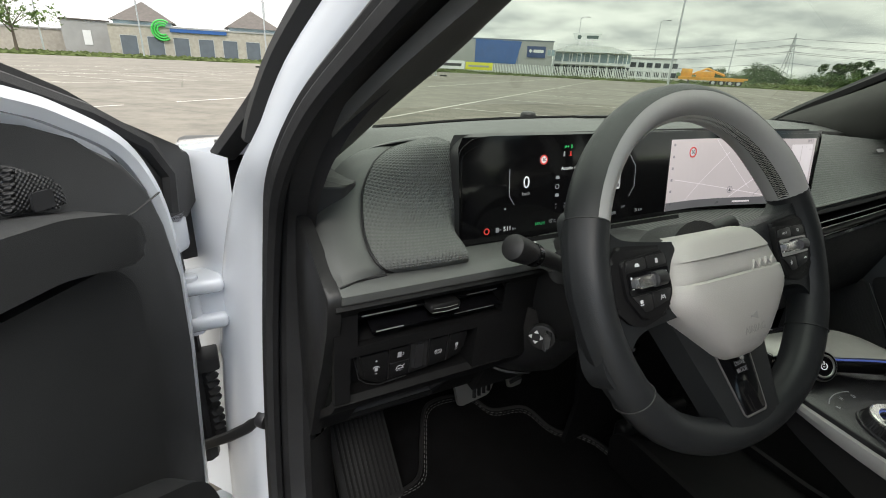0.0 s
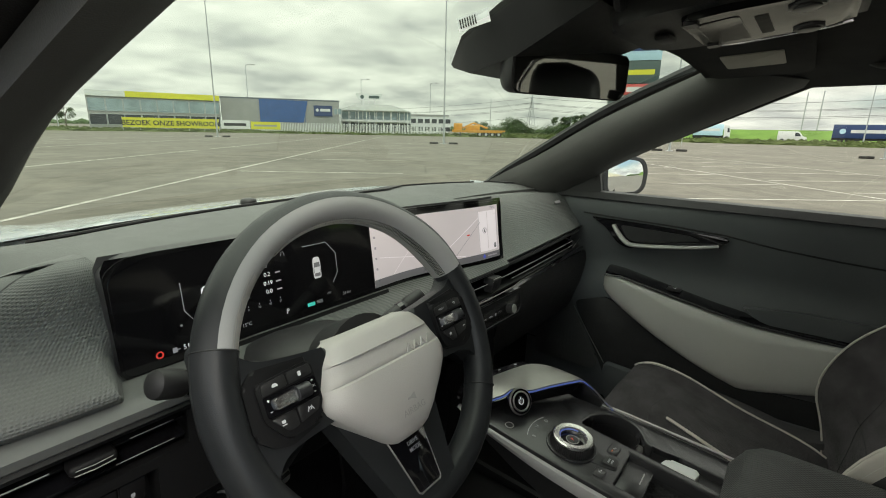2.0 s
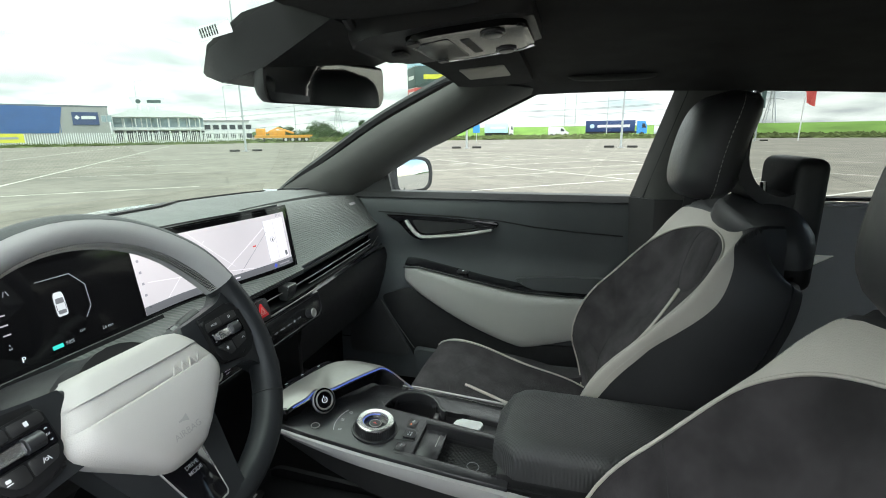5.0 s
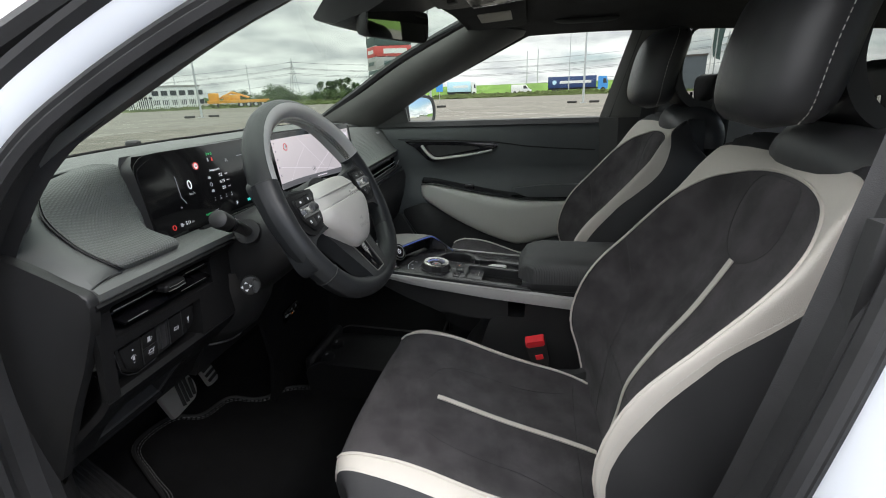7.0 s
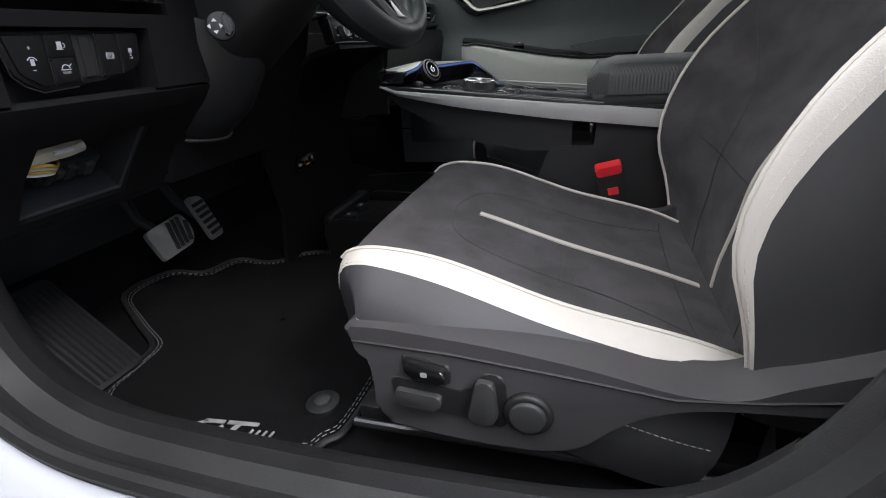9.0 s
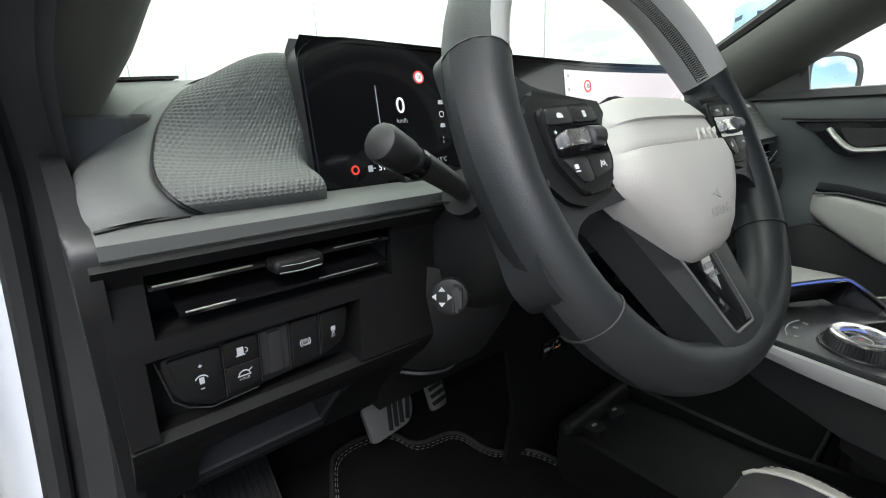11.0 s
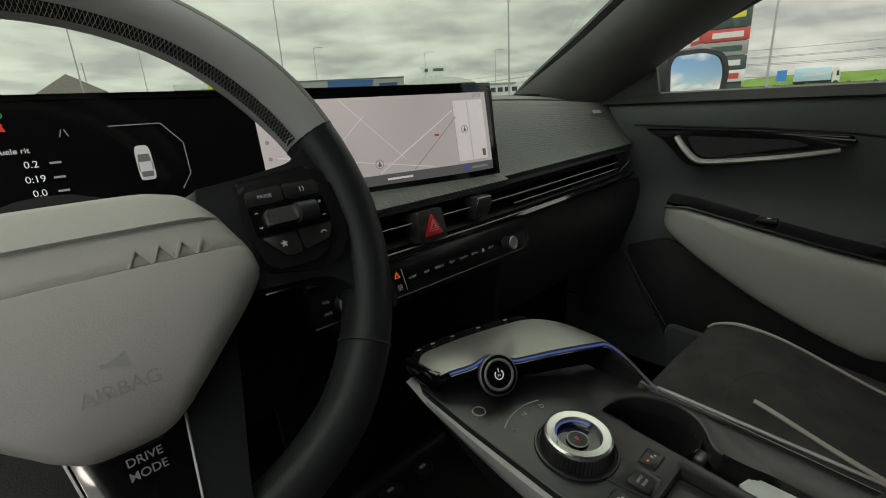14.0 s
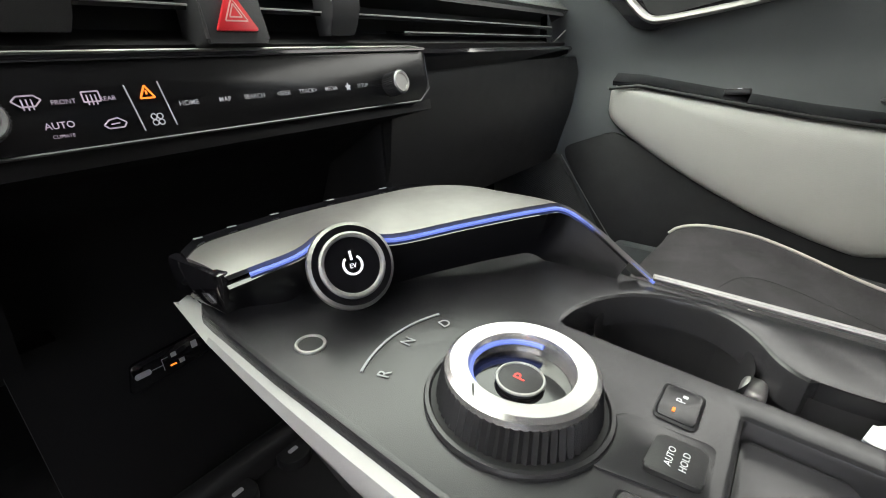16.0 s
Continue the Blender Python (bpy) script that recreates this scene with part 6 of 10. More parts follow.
part("wing_emblem_bar", slab(rect(-0.022, -0.004, 0.022, 0.004, 0.002), 0, 0.001, m=fr(wing_pt(0.62, 0.38) + Vector((0, -0.006, 0.007)), (1, 0.1, -0.02), (0, 0.6, 0.8))), GREYMARK, dash)
# lip under the displays carries on across the car
part("display_lip", thick(loft([[Vector((x, 0.535 - 0.02 * max(0, min(1, (x + 0.1) / 0.3)), 0.905)), Vector((x, 0.480, 0.902)), Vector((x, 0.462, 0.893)), Vector((x, 0.466, 0.882))] for x in span(-0.42, 0.18, 14)]), 0.006), PODW, dash, "grey textured lip under the displays")


def lip_y(x):
    return 0.462 + 0.035 * max(0.0, (x - 0.10) / 0.6) ** 1.3


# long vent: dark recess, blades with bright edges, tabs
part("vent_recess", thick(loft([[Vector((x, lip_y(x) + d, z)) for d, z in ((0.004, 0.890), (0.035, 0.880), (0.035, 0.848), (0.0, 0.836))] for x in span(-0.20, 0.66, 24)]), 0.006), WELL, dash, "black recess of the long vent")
for z, x0, x1, nm in ((0.8655, -0.17, 0.60, "vent_blade"), (0.852, 0.20, 0.60, "vent_blade")):
    bl = part(nm, thick(loft([[Vector((x, lip_y(x) + 0.002, z)), Vector((x, lip_y(x) + 0.026, z + 0.003))] for x in span(x0, x1, 16)]), 0.003), PIANO, dash, "black vent blade")
    part("blade_edge", tube([(x, lip_y(x) + 0.001, z) for x in span(x0, x1, 20)], 0.0008, 5), SILVERP, bl, "bright blade edge")
part("vent_end", slab(rounded([(0.585, 0.885), (0.60, 0.870), (0.605, 0.845), (0.582, 0.842)], 0.003), -0.012, 0.0, m=fr((0, lip_y(0.59) + 0.002, 0), (1, 0, 0), (0, 0, 1))), PIANO, dash, "black end of the long vent")
for x, w in ((-0.105, 0.019), (0.108, 0.015)):
    tb = part("vent_tab", loft([[Vector((x + sx * w * k, lip_y(x) + dy, z)) for sx, dy in ((-1, -0.006 - e), (1, -0.006 - e), (1, 0.010), (-1, 0.010))] for z, k, e in ((0.848, 0.86, 0.0), (0.856, 0.95, 0.004), (0.868, 1.0, 0.008), (0.876, 1.0, 0.008), (0.880, 0.93, 0.005))], True, True), PLASTIC, dash, "black vent tab")
    part("tab_edge", tube([(x - w * 0.98, lip_y(x) - 0.013, 0.872), (x - w * 0.90, lip_y(x) - 0.0135, 0.8790), (x + w * 0.90, lip_y(x) - 0.0135, 0.8790), (x + w * 0.98, lip_y(x) - 0.013, 0.872)], 0.0010, 6), SATIN, tb)
HZ = fr((0.004, 0.448, 0.861), (1, 0, 0), (0, 0.18, 1))
hz_ = part("hazard_housing", slab(rounded([(-0.024, -0.020), (0.024, -0.020), (0.021, 0.020), (-0.021, 0.020)], 0.003), -0.03, 0.0, 0.003, m=HZ), PLASTIC, dash, "black hazard switch housing")
tri_ = part("hazard_button", slab(rounded([(-0.0155, -0.0125), (0.0155, -0.0125), (0.0, 0.0150)], 0.002), 0.0, 0.0025, 0.0008, m=HZ), REDP, hz_, "red triangular hazard button")
for r0 in (0.65, 0.36):
    q = [(-0.0125 * r0, -0.0085 * r0 - 0.001), (0.0125 * r0, -0.0085 * r0 - 0.001), (0.0, 0.0115 * r0)]
    part("hazard_line", join(*[bar(HZ, *q[i], *q[(i + 1) % 3], 0.0009, 0.0024, 0.0029) for i in range(3)]), mat("pale_red", (0.75, 0.35, 0.33), 0.5), tri_, smooth=0)
# chrome line and lower blade along the whole vent
part("chrome_line", tube([(x, lip_y(x) - 0.010 + 0.0 * x, 0.838 - 0.0 * x) for x in span(-0.22, 0.195, 10)] + [(0.24, lip_y(0.24), 0.834), (0.40, lip_y(0.40) + 0.004, 0.832), (0.60, lip_y(0.6) + 0.002, 0.838), (0.665, lip_y(0.66), 0.862)], 0.0011, 6), SATIN, dash, "thin chrome line under the vent")
part("under_vent", thick(loft([[Vector((x, lip_y(x) - 0.006, 0.836)), Vector((x, lip_y(x) + 0.01, 0.822)), Vector((x, lip_y(x) + 0.05, 0.81))] for x in span(0.16, 0.68, 12)]), 0.006), PIANO, dash, "gloss black strip")

# climate and media bar
BARTEXT = mat("lit_bar_text", (0.36, 0.36, 0.38), 0.4, vary=0.02, emit=0.07)
BARFACE = mat("touch_bar_black", (0.006, 0.006, 0.0065), 0.24, vary=0.05, spec=0.4, wear=0.03)
CB = fr((0.018, 0.438, 0.808), (1, 0, 0), (0, 0.22, 1))
cb = part("control_bar", slab(rounded([(-0.20, -0.018), (0.165, -0.020), (0.178, -0.008), (0.180, 0.026), (-0.20, 0.026)], [0.004, 0.01, 0.01, 0.004, 0.004]), -0.02, 0.0, 0.002, m=CB), BARFACE, dash, "gloss black touch control bar")
part("bar_edge", tube([CB @ Vector(p) for p in ((-0.20, -0.019, 0.0), (0.16, -0.0205, 0.0), (0.1775, -0.010, 0.0), (0.1805, 0.024, 0.0))], 0.0010, 5), DARKMET, cb, "thin silver edge")
part("bar_top", slab(rounded([(-0.20, 0.0265), (0.181, 0.0265), (0.181, 0.0287), (-0.20, 0.0287)], 0.0006), -0.03, 0.002, 0.0010, m=CB), PIANO, cb, "gloss black upper edge")
part("bar_line", tube([CB @ Vector(p) for p in ((-0.20, 0.0262, 0.0012), (0.176, 0.0262, 0.0012))], 0.0007, 5), DARKMET, cb, "thin silver line")
for x, y, r, d in ((0.122, -0.003, 0.0100, 0.015), (-0.162, -0.001, 0.0108, 0.010)):
    grip = [((r + (0.0004 if k % 2 else -0.0004)) * math.cos(math.pi * k / 36) + x, (r + (0.0004 if k % 2 else -0.0004)) * math.sin(math.pi * k / 36) + y) for k in range(72)]
    kb = part("rotary_knob", slab(grip, 0.0, d, 0.001, m=CB), DARKMET, cb, "ribbed rotary knob with a silver rim")
    part("knob_rim", loft([[CB @ Vector((x + q * math.cos(a), y + q * math.sin(a), h)) for a in [2 * math.pi * i / 40 for i in range(40)]] for q, h in ((r - 0.0002, d - 0.0005), (r - 0.0012, d + 0.0012), (r - 0.0032, d + 0.0010), (r - 0.0040, d - 0.0010))], True), SATIN, kb, "silver rim")
    part("knob_face", slab(ring(x, y, r - 0.0036, 28), d - 0.002, d - 0.0004 if x < 0 else d + 0.0004, m=CB), PIANO if x < 0 else SATIN, kb)
    part("knob_ring", tube([CB @ Vector((px, py, d)) for px, py in ring(x, y, r - 0.0052, 28)], 0.0004, 5, True), DARKMET, kb)
for s, x in (("HOME", -0.062), ("MAP", -0.038), ("SEARCH", -0.016), ("<SEEK", 0.008), ("TRACK>", 0.030), ("MEDIA", 0.053), ("SETUP", 0.088)):
    words("lettering", s, 0.0044, up_from(CB, x, -0.001, 0.0006), BARTEXT if s != "SETUP" else GREYMARK, cb, 0.003)
part("star_symbol", slab([(0.071 + (0.0035 if i % 2 == 0 else 0.0016) * math.sin(i * math.pi / 5), -0.001 + (0.0035 if i % 2 == 0 else 0.0016) * math.cos(i * math.pi / 5)) for i in range(10)], 0.0004, 0.0008, m=CB), LITD, cb, smooth=0)
LAV = mat("lit_lavender", (0.40, 0.33, 0.41), 0.4, vary=0.02, emit=0.10)
words("lettering", "FRONT", 0.0034, up_from(CB, -0.1255, 0.0055, 0.0006), LAV, cb)
words("lettering", "REAR", 0.0034, up_from(CB, -0.105, 0.0055, 0.0006), LAV, cb)
words("lettering", "AUTO", 0.0048, up_from(CB, -0.131, -0.006, 0.0006), LAV, cb, 0.01)
words("lettering", "CLIMATE", 0.0025, up_from(CB, -0.131, -0.0115, 0.0006), LAV, cb)
words("lettering", "VOL", 0.0045, up_from(CB, -0.182, 0.006, 0.0006), LAV, cb)
words("lettering", "PWR", 0.0045, up_from(CB, -0.182, -0.007, 0.0006), LAV, cb)
Z0, Z1 = 0.0004, 0.0008
for pane in ([(-0.1465, 0.0075), (-0.1440, 0.0098), (-0.1370, 0.0098), (-0.1345, 0.0075), (-0.1375, 0.0045), (-0.1435, 0.0045)], [(-0.1165, 0.0098), (-0.1085, 0.0098), (-0.1085, 0.0045), (-0.1165, 0.0045)]):
    q0 = sum(p[0] for p in pane) / len(pane)
    part("heater_symbol", join(*([bar(CB, *pane[k], *pane[(k + 1) % len(pane)], 0.0007, Z0, Z1) for k in range(len(pane))] + [bar(CB, q0 + d, 0.0028, q0 + d, 0.0082, 0.0006, Z0, Z1) for d in (-0.002, 0.0, 0.002)])), LAV, cb, smooth=0)
part("recirculation_symbol", join(*([bar(CB, *p, *q, 0.0007, Z0, Z1) for p, q in (((-0.1115, -0.0085), (-0.1085, -0.0060)), ((-0.1085, -0.0060), (-0.1040, -0.0052)), ((-0.1040, -0.0052), (-0.1000, -0.0080)), ((-0.1000, -0.0080), (-0.1020, -0.0105)), ((-0.1020, -0.0105), (-0.1095, -0.0105)), ((-0.1095, -0.0105), (-0.1115, -0.0085)), ((-0.1080, -0.0084), (-0.1035, -0.0080)))])), LAV, cb, smooth=0)
icon([bar(CB, -0.095, 0.012, -0.092, -0.014, 0.0007, 0.0004, 0.0008), bar(CB, -0.0765, 0.013, -0.0735, -0.013, 0.0007, 0.0004, 0.0008), *[arc(CB, -0.0832 + dx, -0.0085 + dy, 0.0016, 0, 360, 0.0006, 0.0004, 0.0008, 10) for dx, dy in ((-0.0017, 0.0017), (0.0017, 0.0017), (-0.0017, -0.0017), (0.0017, -0.0017))]], LITD, cb)
part("warning_symbol", join(*[bar(CB, *p, *q, 0.0010, 0.0004, 0.0009) for p, q in (((-0.0885, 0.004), (-0.0805, 0.004)), ((-0.0805, 0.004), (-0.0845, 0.0110)), ((-0.0845, 0.0110), (-0.0885, 0.004)), ((-0.0845, 0.0085), (-0.0845, 0.0060)))]), LITO, cb, smooth=0)
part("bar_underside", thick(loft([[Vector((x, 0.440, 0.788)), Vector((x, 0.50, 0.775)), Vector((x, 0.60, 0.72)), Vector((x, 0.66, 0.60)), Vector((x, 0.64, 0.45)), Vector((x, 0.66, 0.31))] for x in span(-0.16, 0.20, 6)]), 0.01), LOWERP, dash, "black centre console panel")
part("glovebox", thick(loft([[Vector((x, 0.500, 0.815)), Vector((x, 0.494, 0.79)), Vector((x, 0.505, 0.72)), Vector((x, 0.53, 0.64)), Vector((x, 0.60, 0.61)), Vector((x, 0.80, 0.64))] for x in span(0.19, 0.705, 10)]), 0.012), HARD, dash, "black glovebox lid")
part("glovebox_side", box(0.186, 0.20, 0.50, 0.9, 0.61, 0.82, 0.004), HARD, dash)
# charging ports low on the centre
UF = fr((-0.038, 0.634, 0.535), (1, 0, 0), (0, 0.1, 1)) @ Matrix.Scale(0.8, 4)
us = part("port_panel", slab(rounded([(-0.055, -0.018), (0.055, -0.010), (0.055, 0.026), (-0.045, 0.020)], 0.006), 0.0, 0.006, 0.002, m=UF), PIANO, dash, "black charging port panel")
icon([slab(rounded([(-0.045, -0.002), (-0.025, -0.002), (-0.025, 0.006), (-0.045, 0.006)], 0.004), 0.006, 0.0066, m=UF), bar(UF, -0.024, 0.002, -0.010, 0.002, 0.0008, 0.006, 0.0066), bar(UF, -0.010, -0.006, -0.010, 0.010, 0.0008, 0.006, 0.0066), bar(UF, -0.010, 0.010, -0.002, 0.010, 0.0008, 0.006, 0.0066), slab(rect(0.002, 0.007, 0.009, 0.013), 0.006, 0.0066, m=UF), slab(rect(0.010, -0.006, 0.017, 0.0), 0.006, 0.0066, m=UF), slab(rect(0.030, 0.006, 0.038, 0.016), 0.006, 0.0066, m=UF)], GREYMARK, us)
part("port_light", slab(rect(-0.002, -0.0045, 0.006, -0.0025), 0.006, 0.007, m=UF), LITO, us, smooth=0)

# ---- displays ----
disp = thing("display_panel", "wide curved black display panel with two lit screens", "display", (-0.18, 0.52, 0.905))


outline = rounded([(-0.545, 0.901), (0.150, 0.897), (0.176, 0.900), (0.182, 1.030), (-0.50, 1.036), (-0.525, 1.034), (-0.545, 1.020)], [0.012, 0.004, 0.012, 0.012, 0.01, 0.01, 0.01], 5)


def scr_body(pts, z_front, z_back):
    bm = bmesh.new()
    dense = []
    k = len(pts)
    for i in range(k):
        a, b_ = Vector(pts[i]), Vector(pts[(i + 1) % k])
        n = max(1, int((b_ - a).length / 0.025))
        dense += [a.lerp(b_, j / n) for j in range(n)]
    F = [bm.verts.new((p.x, scr_y(p.x, p.y) + z_front, p.y)) for p in dense]
    B = [bm.verts.new((p.x, scr_y(p.x, p.y) + z_back, p.y)) for p in dense]
    n = len(dense)
    for i in range(n):
        bm.faces.new((F[i], F[(i + 1) % n], B[(i + 1) % n], B[i]))
    return bm


def scr_sheet(x0, x1, z0, z1, off, nx=30, nz=6, ch=0.0):
    return sheet(lambda x, z: Vector((x, scr_y(x, z) - off, z)), span(x0, x1, nx), span(z0, z1, nz))


part("bezel", scr_body(outline, -0.001, 0.022), PLASTIC, disp, "black display rim")
glass_rows = []
for k in span(0, 1, 12):
    z = 0.9 + 0.135 * k
    xs0 = -0.545 + (0.006 if k < 0.02 or k > 0.98 else 0)
    glass_rows.append([Vector((x, scr_y(x, z), z)) for x in span(xs0, 0.181, 40)])
part("screen_glass", loft(glass_rows), SCREEN, disp, "glossy dark display glass")
part("screen_back", loft([[p + Vector((0, 0.021, 0)) for p in r] for r in glass_rows]), PLASTIC, disp)
part("rim_line", scr_body(rounded([(-0.541, 0.905), (0.174, 0.902), (0.178, 1.026), (-0.50, 1.0315), (-0.541, 1.016)], [0.01, 0.01, 0.01, 0.012, 0.012]), -0.0012, 0.0), SCREEN, disp)


def on(x, z, off=0.0008):
    """A frame on the display at x, z."""
    d = (scr_y(x + 0.005, z) - scr_y(x - 0.005, z)) / 0.01
    return fr((x, scr_y(x, z) - off, z), (1, d, 0), (0, 0.13, 1))


words("lettering", "0", 0.022, on(-0.444, 0.976), LITW, disp)
words("lettering", "km/h", 0.0065, on(-0.444, 0.962), LITD, disp)
m30 = on(-0.417, 1.004)
part("limit_sign", slab(ring(0, 0, 0.0062, 24), 0, 0.0004, m=m30), LITW, disp, smooth=0)
part("limit_ring", arc(m30, 0, 0, 0.0055, 0, 360, 0.0016, 0.0003, 0.0008, 28), LITR, disp, smooth=0)
words("lettering", "30", 0.0062, up_from(m30, 0, 0, 0.0009), BLACKT, disp)
g = on(-0.465, 0.975)
icon([bar(g, -0.006, 0.020, -0.006, -0.014, 0.0008, 0, 0.0004), bar(g, -0.006, -0.014, 0.002, -0.026, 0.0008, 0, 0.0004), slab(ring(-0.012, -0.030, 0.0014, 10), 0, 0.0004, m=g)], LITD, disp)
g = on(-0.505, 0.919)
part("brake_warning", arc(g, 0, 0, 0.0035, 0, 360, 0.0018, 0, 0.0004, 20), LITR, disp, smooth=0)
icon([slab(rect(0.014, -0.003, 0.019, 0.003), 0, 0.0004, m=g), bar(g, 0.019, 0, 0.0225, 0, 0.001, 0, 0.0004)], LITD, disp)
words("lettering", "511", 0.0085, up_from(g, 0.032, 0, 0), LITW, disp)
words("lettering", "km", 0.005, up_from(g, 0.043, -0.0008, 0), LITD, disp)
words("lettering", "READY", 0.0055, on(-0.419, 0.920), LITG, disp)
words("lettering", "15°C", 0.0065, on(-0.398, 0.921), LITD, disp)
g = on(-0.375, 1.0195) @ Matrix.Scale(0.75, 4)
icon([bar(g, -0.010, 0, -0.004, 0, 0.0012, 0, 0.0004), bar(g, -0.010, 0.003, -0.005, 0.001, 0.0008, 0, 0.0004), bar(g, -0.010, -0.003, -0.005, -0.001, 0.0008, 0, 0.0004), slab(ring(-0.001, 0, 0.002, 8), 0, 0.0004, m=g), arc(g, 0.006, 0, 0.003, -90, 90, 0.001, 0, 0.0004), bar(g, 0.006, 0.003, 0.006, -0.003, 0.001, 0, 0.0004)], LITG, disp)
g = on(-0.371, 1.0105) @ Matrix.Scale(0.75, 4)
part("belt_warning", join(slab(ring(0, 0.002, 0.0017, 10), 0, 0.0004, m=g), slab([(-0.0028, -0.005), (0.0028, -0.005), (0.0012, 0.0005), (-0.0012, 0.0005)], 0, 0.0004, m=g)), LITR, disp, smooth=0)
part("belt_symbol", join(slab(ring(-0.015, 0.002, 0.0017, 10), 0, 0.0004, m=g), slab(rect(-0.017, -0.005, -0.013, 0.0002), 0, 0.0004, m=g)), LITD, disp, smooth=0)
words("lettering", "Actuele rit", 0.0064, on(-0.372, 0.991), LITW, disp)
for z, s in ((0.9795, "0.2"), (0.9675, "0:19"), (0.9560, "0.0")):
    words("lettering", s, 0.0080, on(-0.360, z), LITW, disp)
    g = on(-0.392, z)
    part("trip_symbol", arc(g, 0, 0, 0.003, 0, 360, 0.0009, 0, 0.0004, 16) if s == "0:19" else slab(rounded([(-0.0036, -0.002), (0.0036, -0.002), (0.0025, 0.0022), (-0.0025, 0.0022)], 0.001), 0, 0.0004, m=g), LITD, disp, smooth=0)
    part("unit_bar", slab(rect(0.044, -0.0008, 0.052, 0.001), 0, 0.0004, m=g), MAPGREY, disp, smooth=0)
for k in range(4):
    words("lettering", str(20 * k), 0.0042, on(-0.393 + 0.016 * k, 0.939), LITD, disp)
    part("scale_tick", slab(rect(-0.0005, -0.001, 0.0005, 0.001), 0, 0.0004, m=on(-0.393 + 0.016 * k, 0.9435)), LITD, disp, smooth=0)
words("lettering", "P", 0.010, on(-0.336, 0.921), LITW, disp)
g = on(-0.279, 0.971)
CARM = mat("lit_car_shape", (0.50, 0.50, 0.51), 0.3, vary=0.03, emit=0.35)
part("car_symbol", slab(rounded([(-0.0062, -0.0155), (0.0062, -0.0155), (0.0068, -0.009), (0.0066, 0.010), (0.0050, 0.0165), (-0.0050, 0.0165), (-0.0066, 0.010), (-0.0068, -0.009)], 0.0028), 0, 0.0005, m=g), CARM, disp, smooth=0)
icon([slab(rounded([(-0.0054, 0.0015), (0.0054, 0.0015), (0.0046, 0.0085), (-0.0046, 0.0085)], 0.0012), 0.0005, 0.0008, m=g), slab(rounded([(-0.0046, -0.0125), (0.0046, -0.0125), (0.0052, -0.0075), (-0.0052, -0.0075)], 0.0012), 0.0005, 0.0008, m=g), bar(g, -0.0056, -0.007, -0.0056, 0.001, 0.0008, 0.0005, 0.0008), bar(g, 0.0056, -0.007, 0.0056, 0.001, 0.0008, 0.0005, 0.0008)], MAPBAR, disp)
g = on(-0.27, 0.975)
icon([bar(g, -0.030, 0.0315, 0.012, 0.0315, 0.0008, 0, 0.0004), bar(g, 0.012, 0.0315, 0.028, 0.012, 0.0008, 0, 0.0004), bar(g, 0.028, 0.012, 0.028, -0.018, 0.0008, 0, 0.0004), bar(g, 0.028, -0.018, 0.018, -0.032, 0.0008, 0, 0.0004)], LITD, disp)
icon([bar(on(-0.333, 1.003), -0.003, -0.003, -0.001, 0.003, 0.0007, 0, 0.0004), bar(on(-0.333, 1.003), 0.003, -0.003, 0.001, 0.003, 0.0007, 0, 0.0004)], LITD, disp)
g = on(-0.294, 0.920)
part("battery_bar", slab(rect(-0.009, -0.0026, 0.004, 0.0026), 0, 0.0004, m=g), LITT, disp, smooth=0)
words("lettering", "98%", 0.007, up_from(g, 0.013, 0, 0), LITD, disp)
words("lettering", "26 km", 0.0065, on(-0.228, 0.9205), LITD, disp)
words("lettering", "OFF", 0.0045, on(-0.262, 0.928), LITD, disp)
# map
MX0, MX1, MZ0, MZ1 = -0.166, 0.166, 0.911, 1.022
part("map", scr_sheet(MX0, MX1, MZ0, MZ1, 0.0006), MAPM, disp, "pale lit navigation map", smooth=0)
part("map_bar", scr_sheet(MX0, MX1, MZ0, MZ0 + 0.013, 0.0010, 30, 1), MAPBAR, disp, smooth=0)
part("map_inset", scr_sheet(0.102, 0.158, 0.928, 1.012, 0.0010, 8, 2), MAPROAD, disp, smooth=0)
for x0, z0, x1, z1, w, ma in ((-0.02, 0.926, 0.102, 1.0, 0.0016, MAPROAD), (-0.15, 0.96, 0.06, 0.926, 0.0012, MAPROAD), (0.03, 0.926, 0.105, 0.99, 0.0012, MAPGREY), (0.102, 0.928, 0.102, 1.012, 0.0008, MAPGREY), (0.128, 0.93, 0.128, 1.01, 0.002, MAPM), (-0.06, 1.02, 0.02, 0.94, 0.0009, MAPROAD), (-0.12, 0.925, -0.03, 1.0, 0.001, MAPROAD)):
    n = 14
    pts = [(x0 + (x1 - x0) * i / n, z0 + (z1 - z0) * i / n) for i in range(n + 1)]
    dx, dz = x1 - x0, z1 - z0
    ln = math.hypot(dx, dz)
    px, pz = -dz / ln * w / 2, dx / ln * w / 2
    part("map_line", loft([[Vector((x + s * px, scr_y(x, z) - 0.0014, z + s * pz)) for s in (-1, 1)] for x, z in pts]), ma, disp, smooth=0)
g = on(-0.113, 1.0015, 0.0012)
part("limit_sign", slab(ring(0, 0, 0.0085, 24), 0, 0.0004, m=g), LITW, disp, smooth=0)
part("limit_ring", arc(g, 0, 0, 0.0075, 0, 360, 0.0022, 0.0003, 0.0008, 28), LITR, disp, smooth=0)
words("lettering", "30", 0.0085, up_from(g, 0, 0, 0.0009), BLACKT, disp)
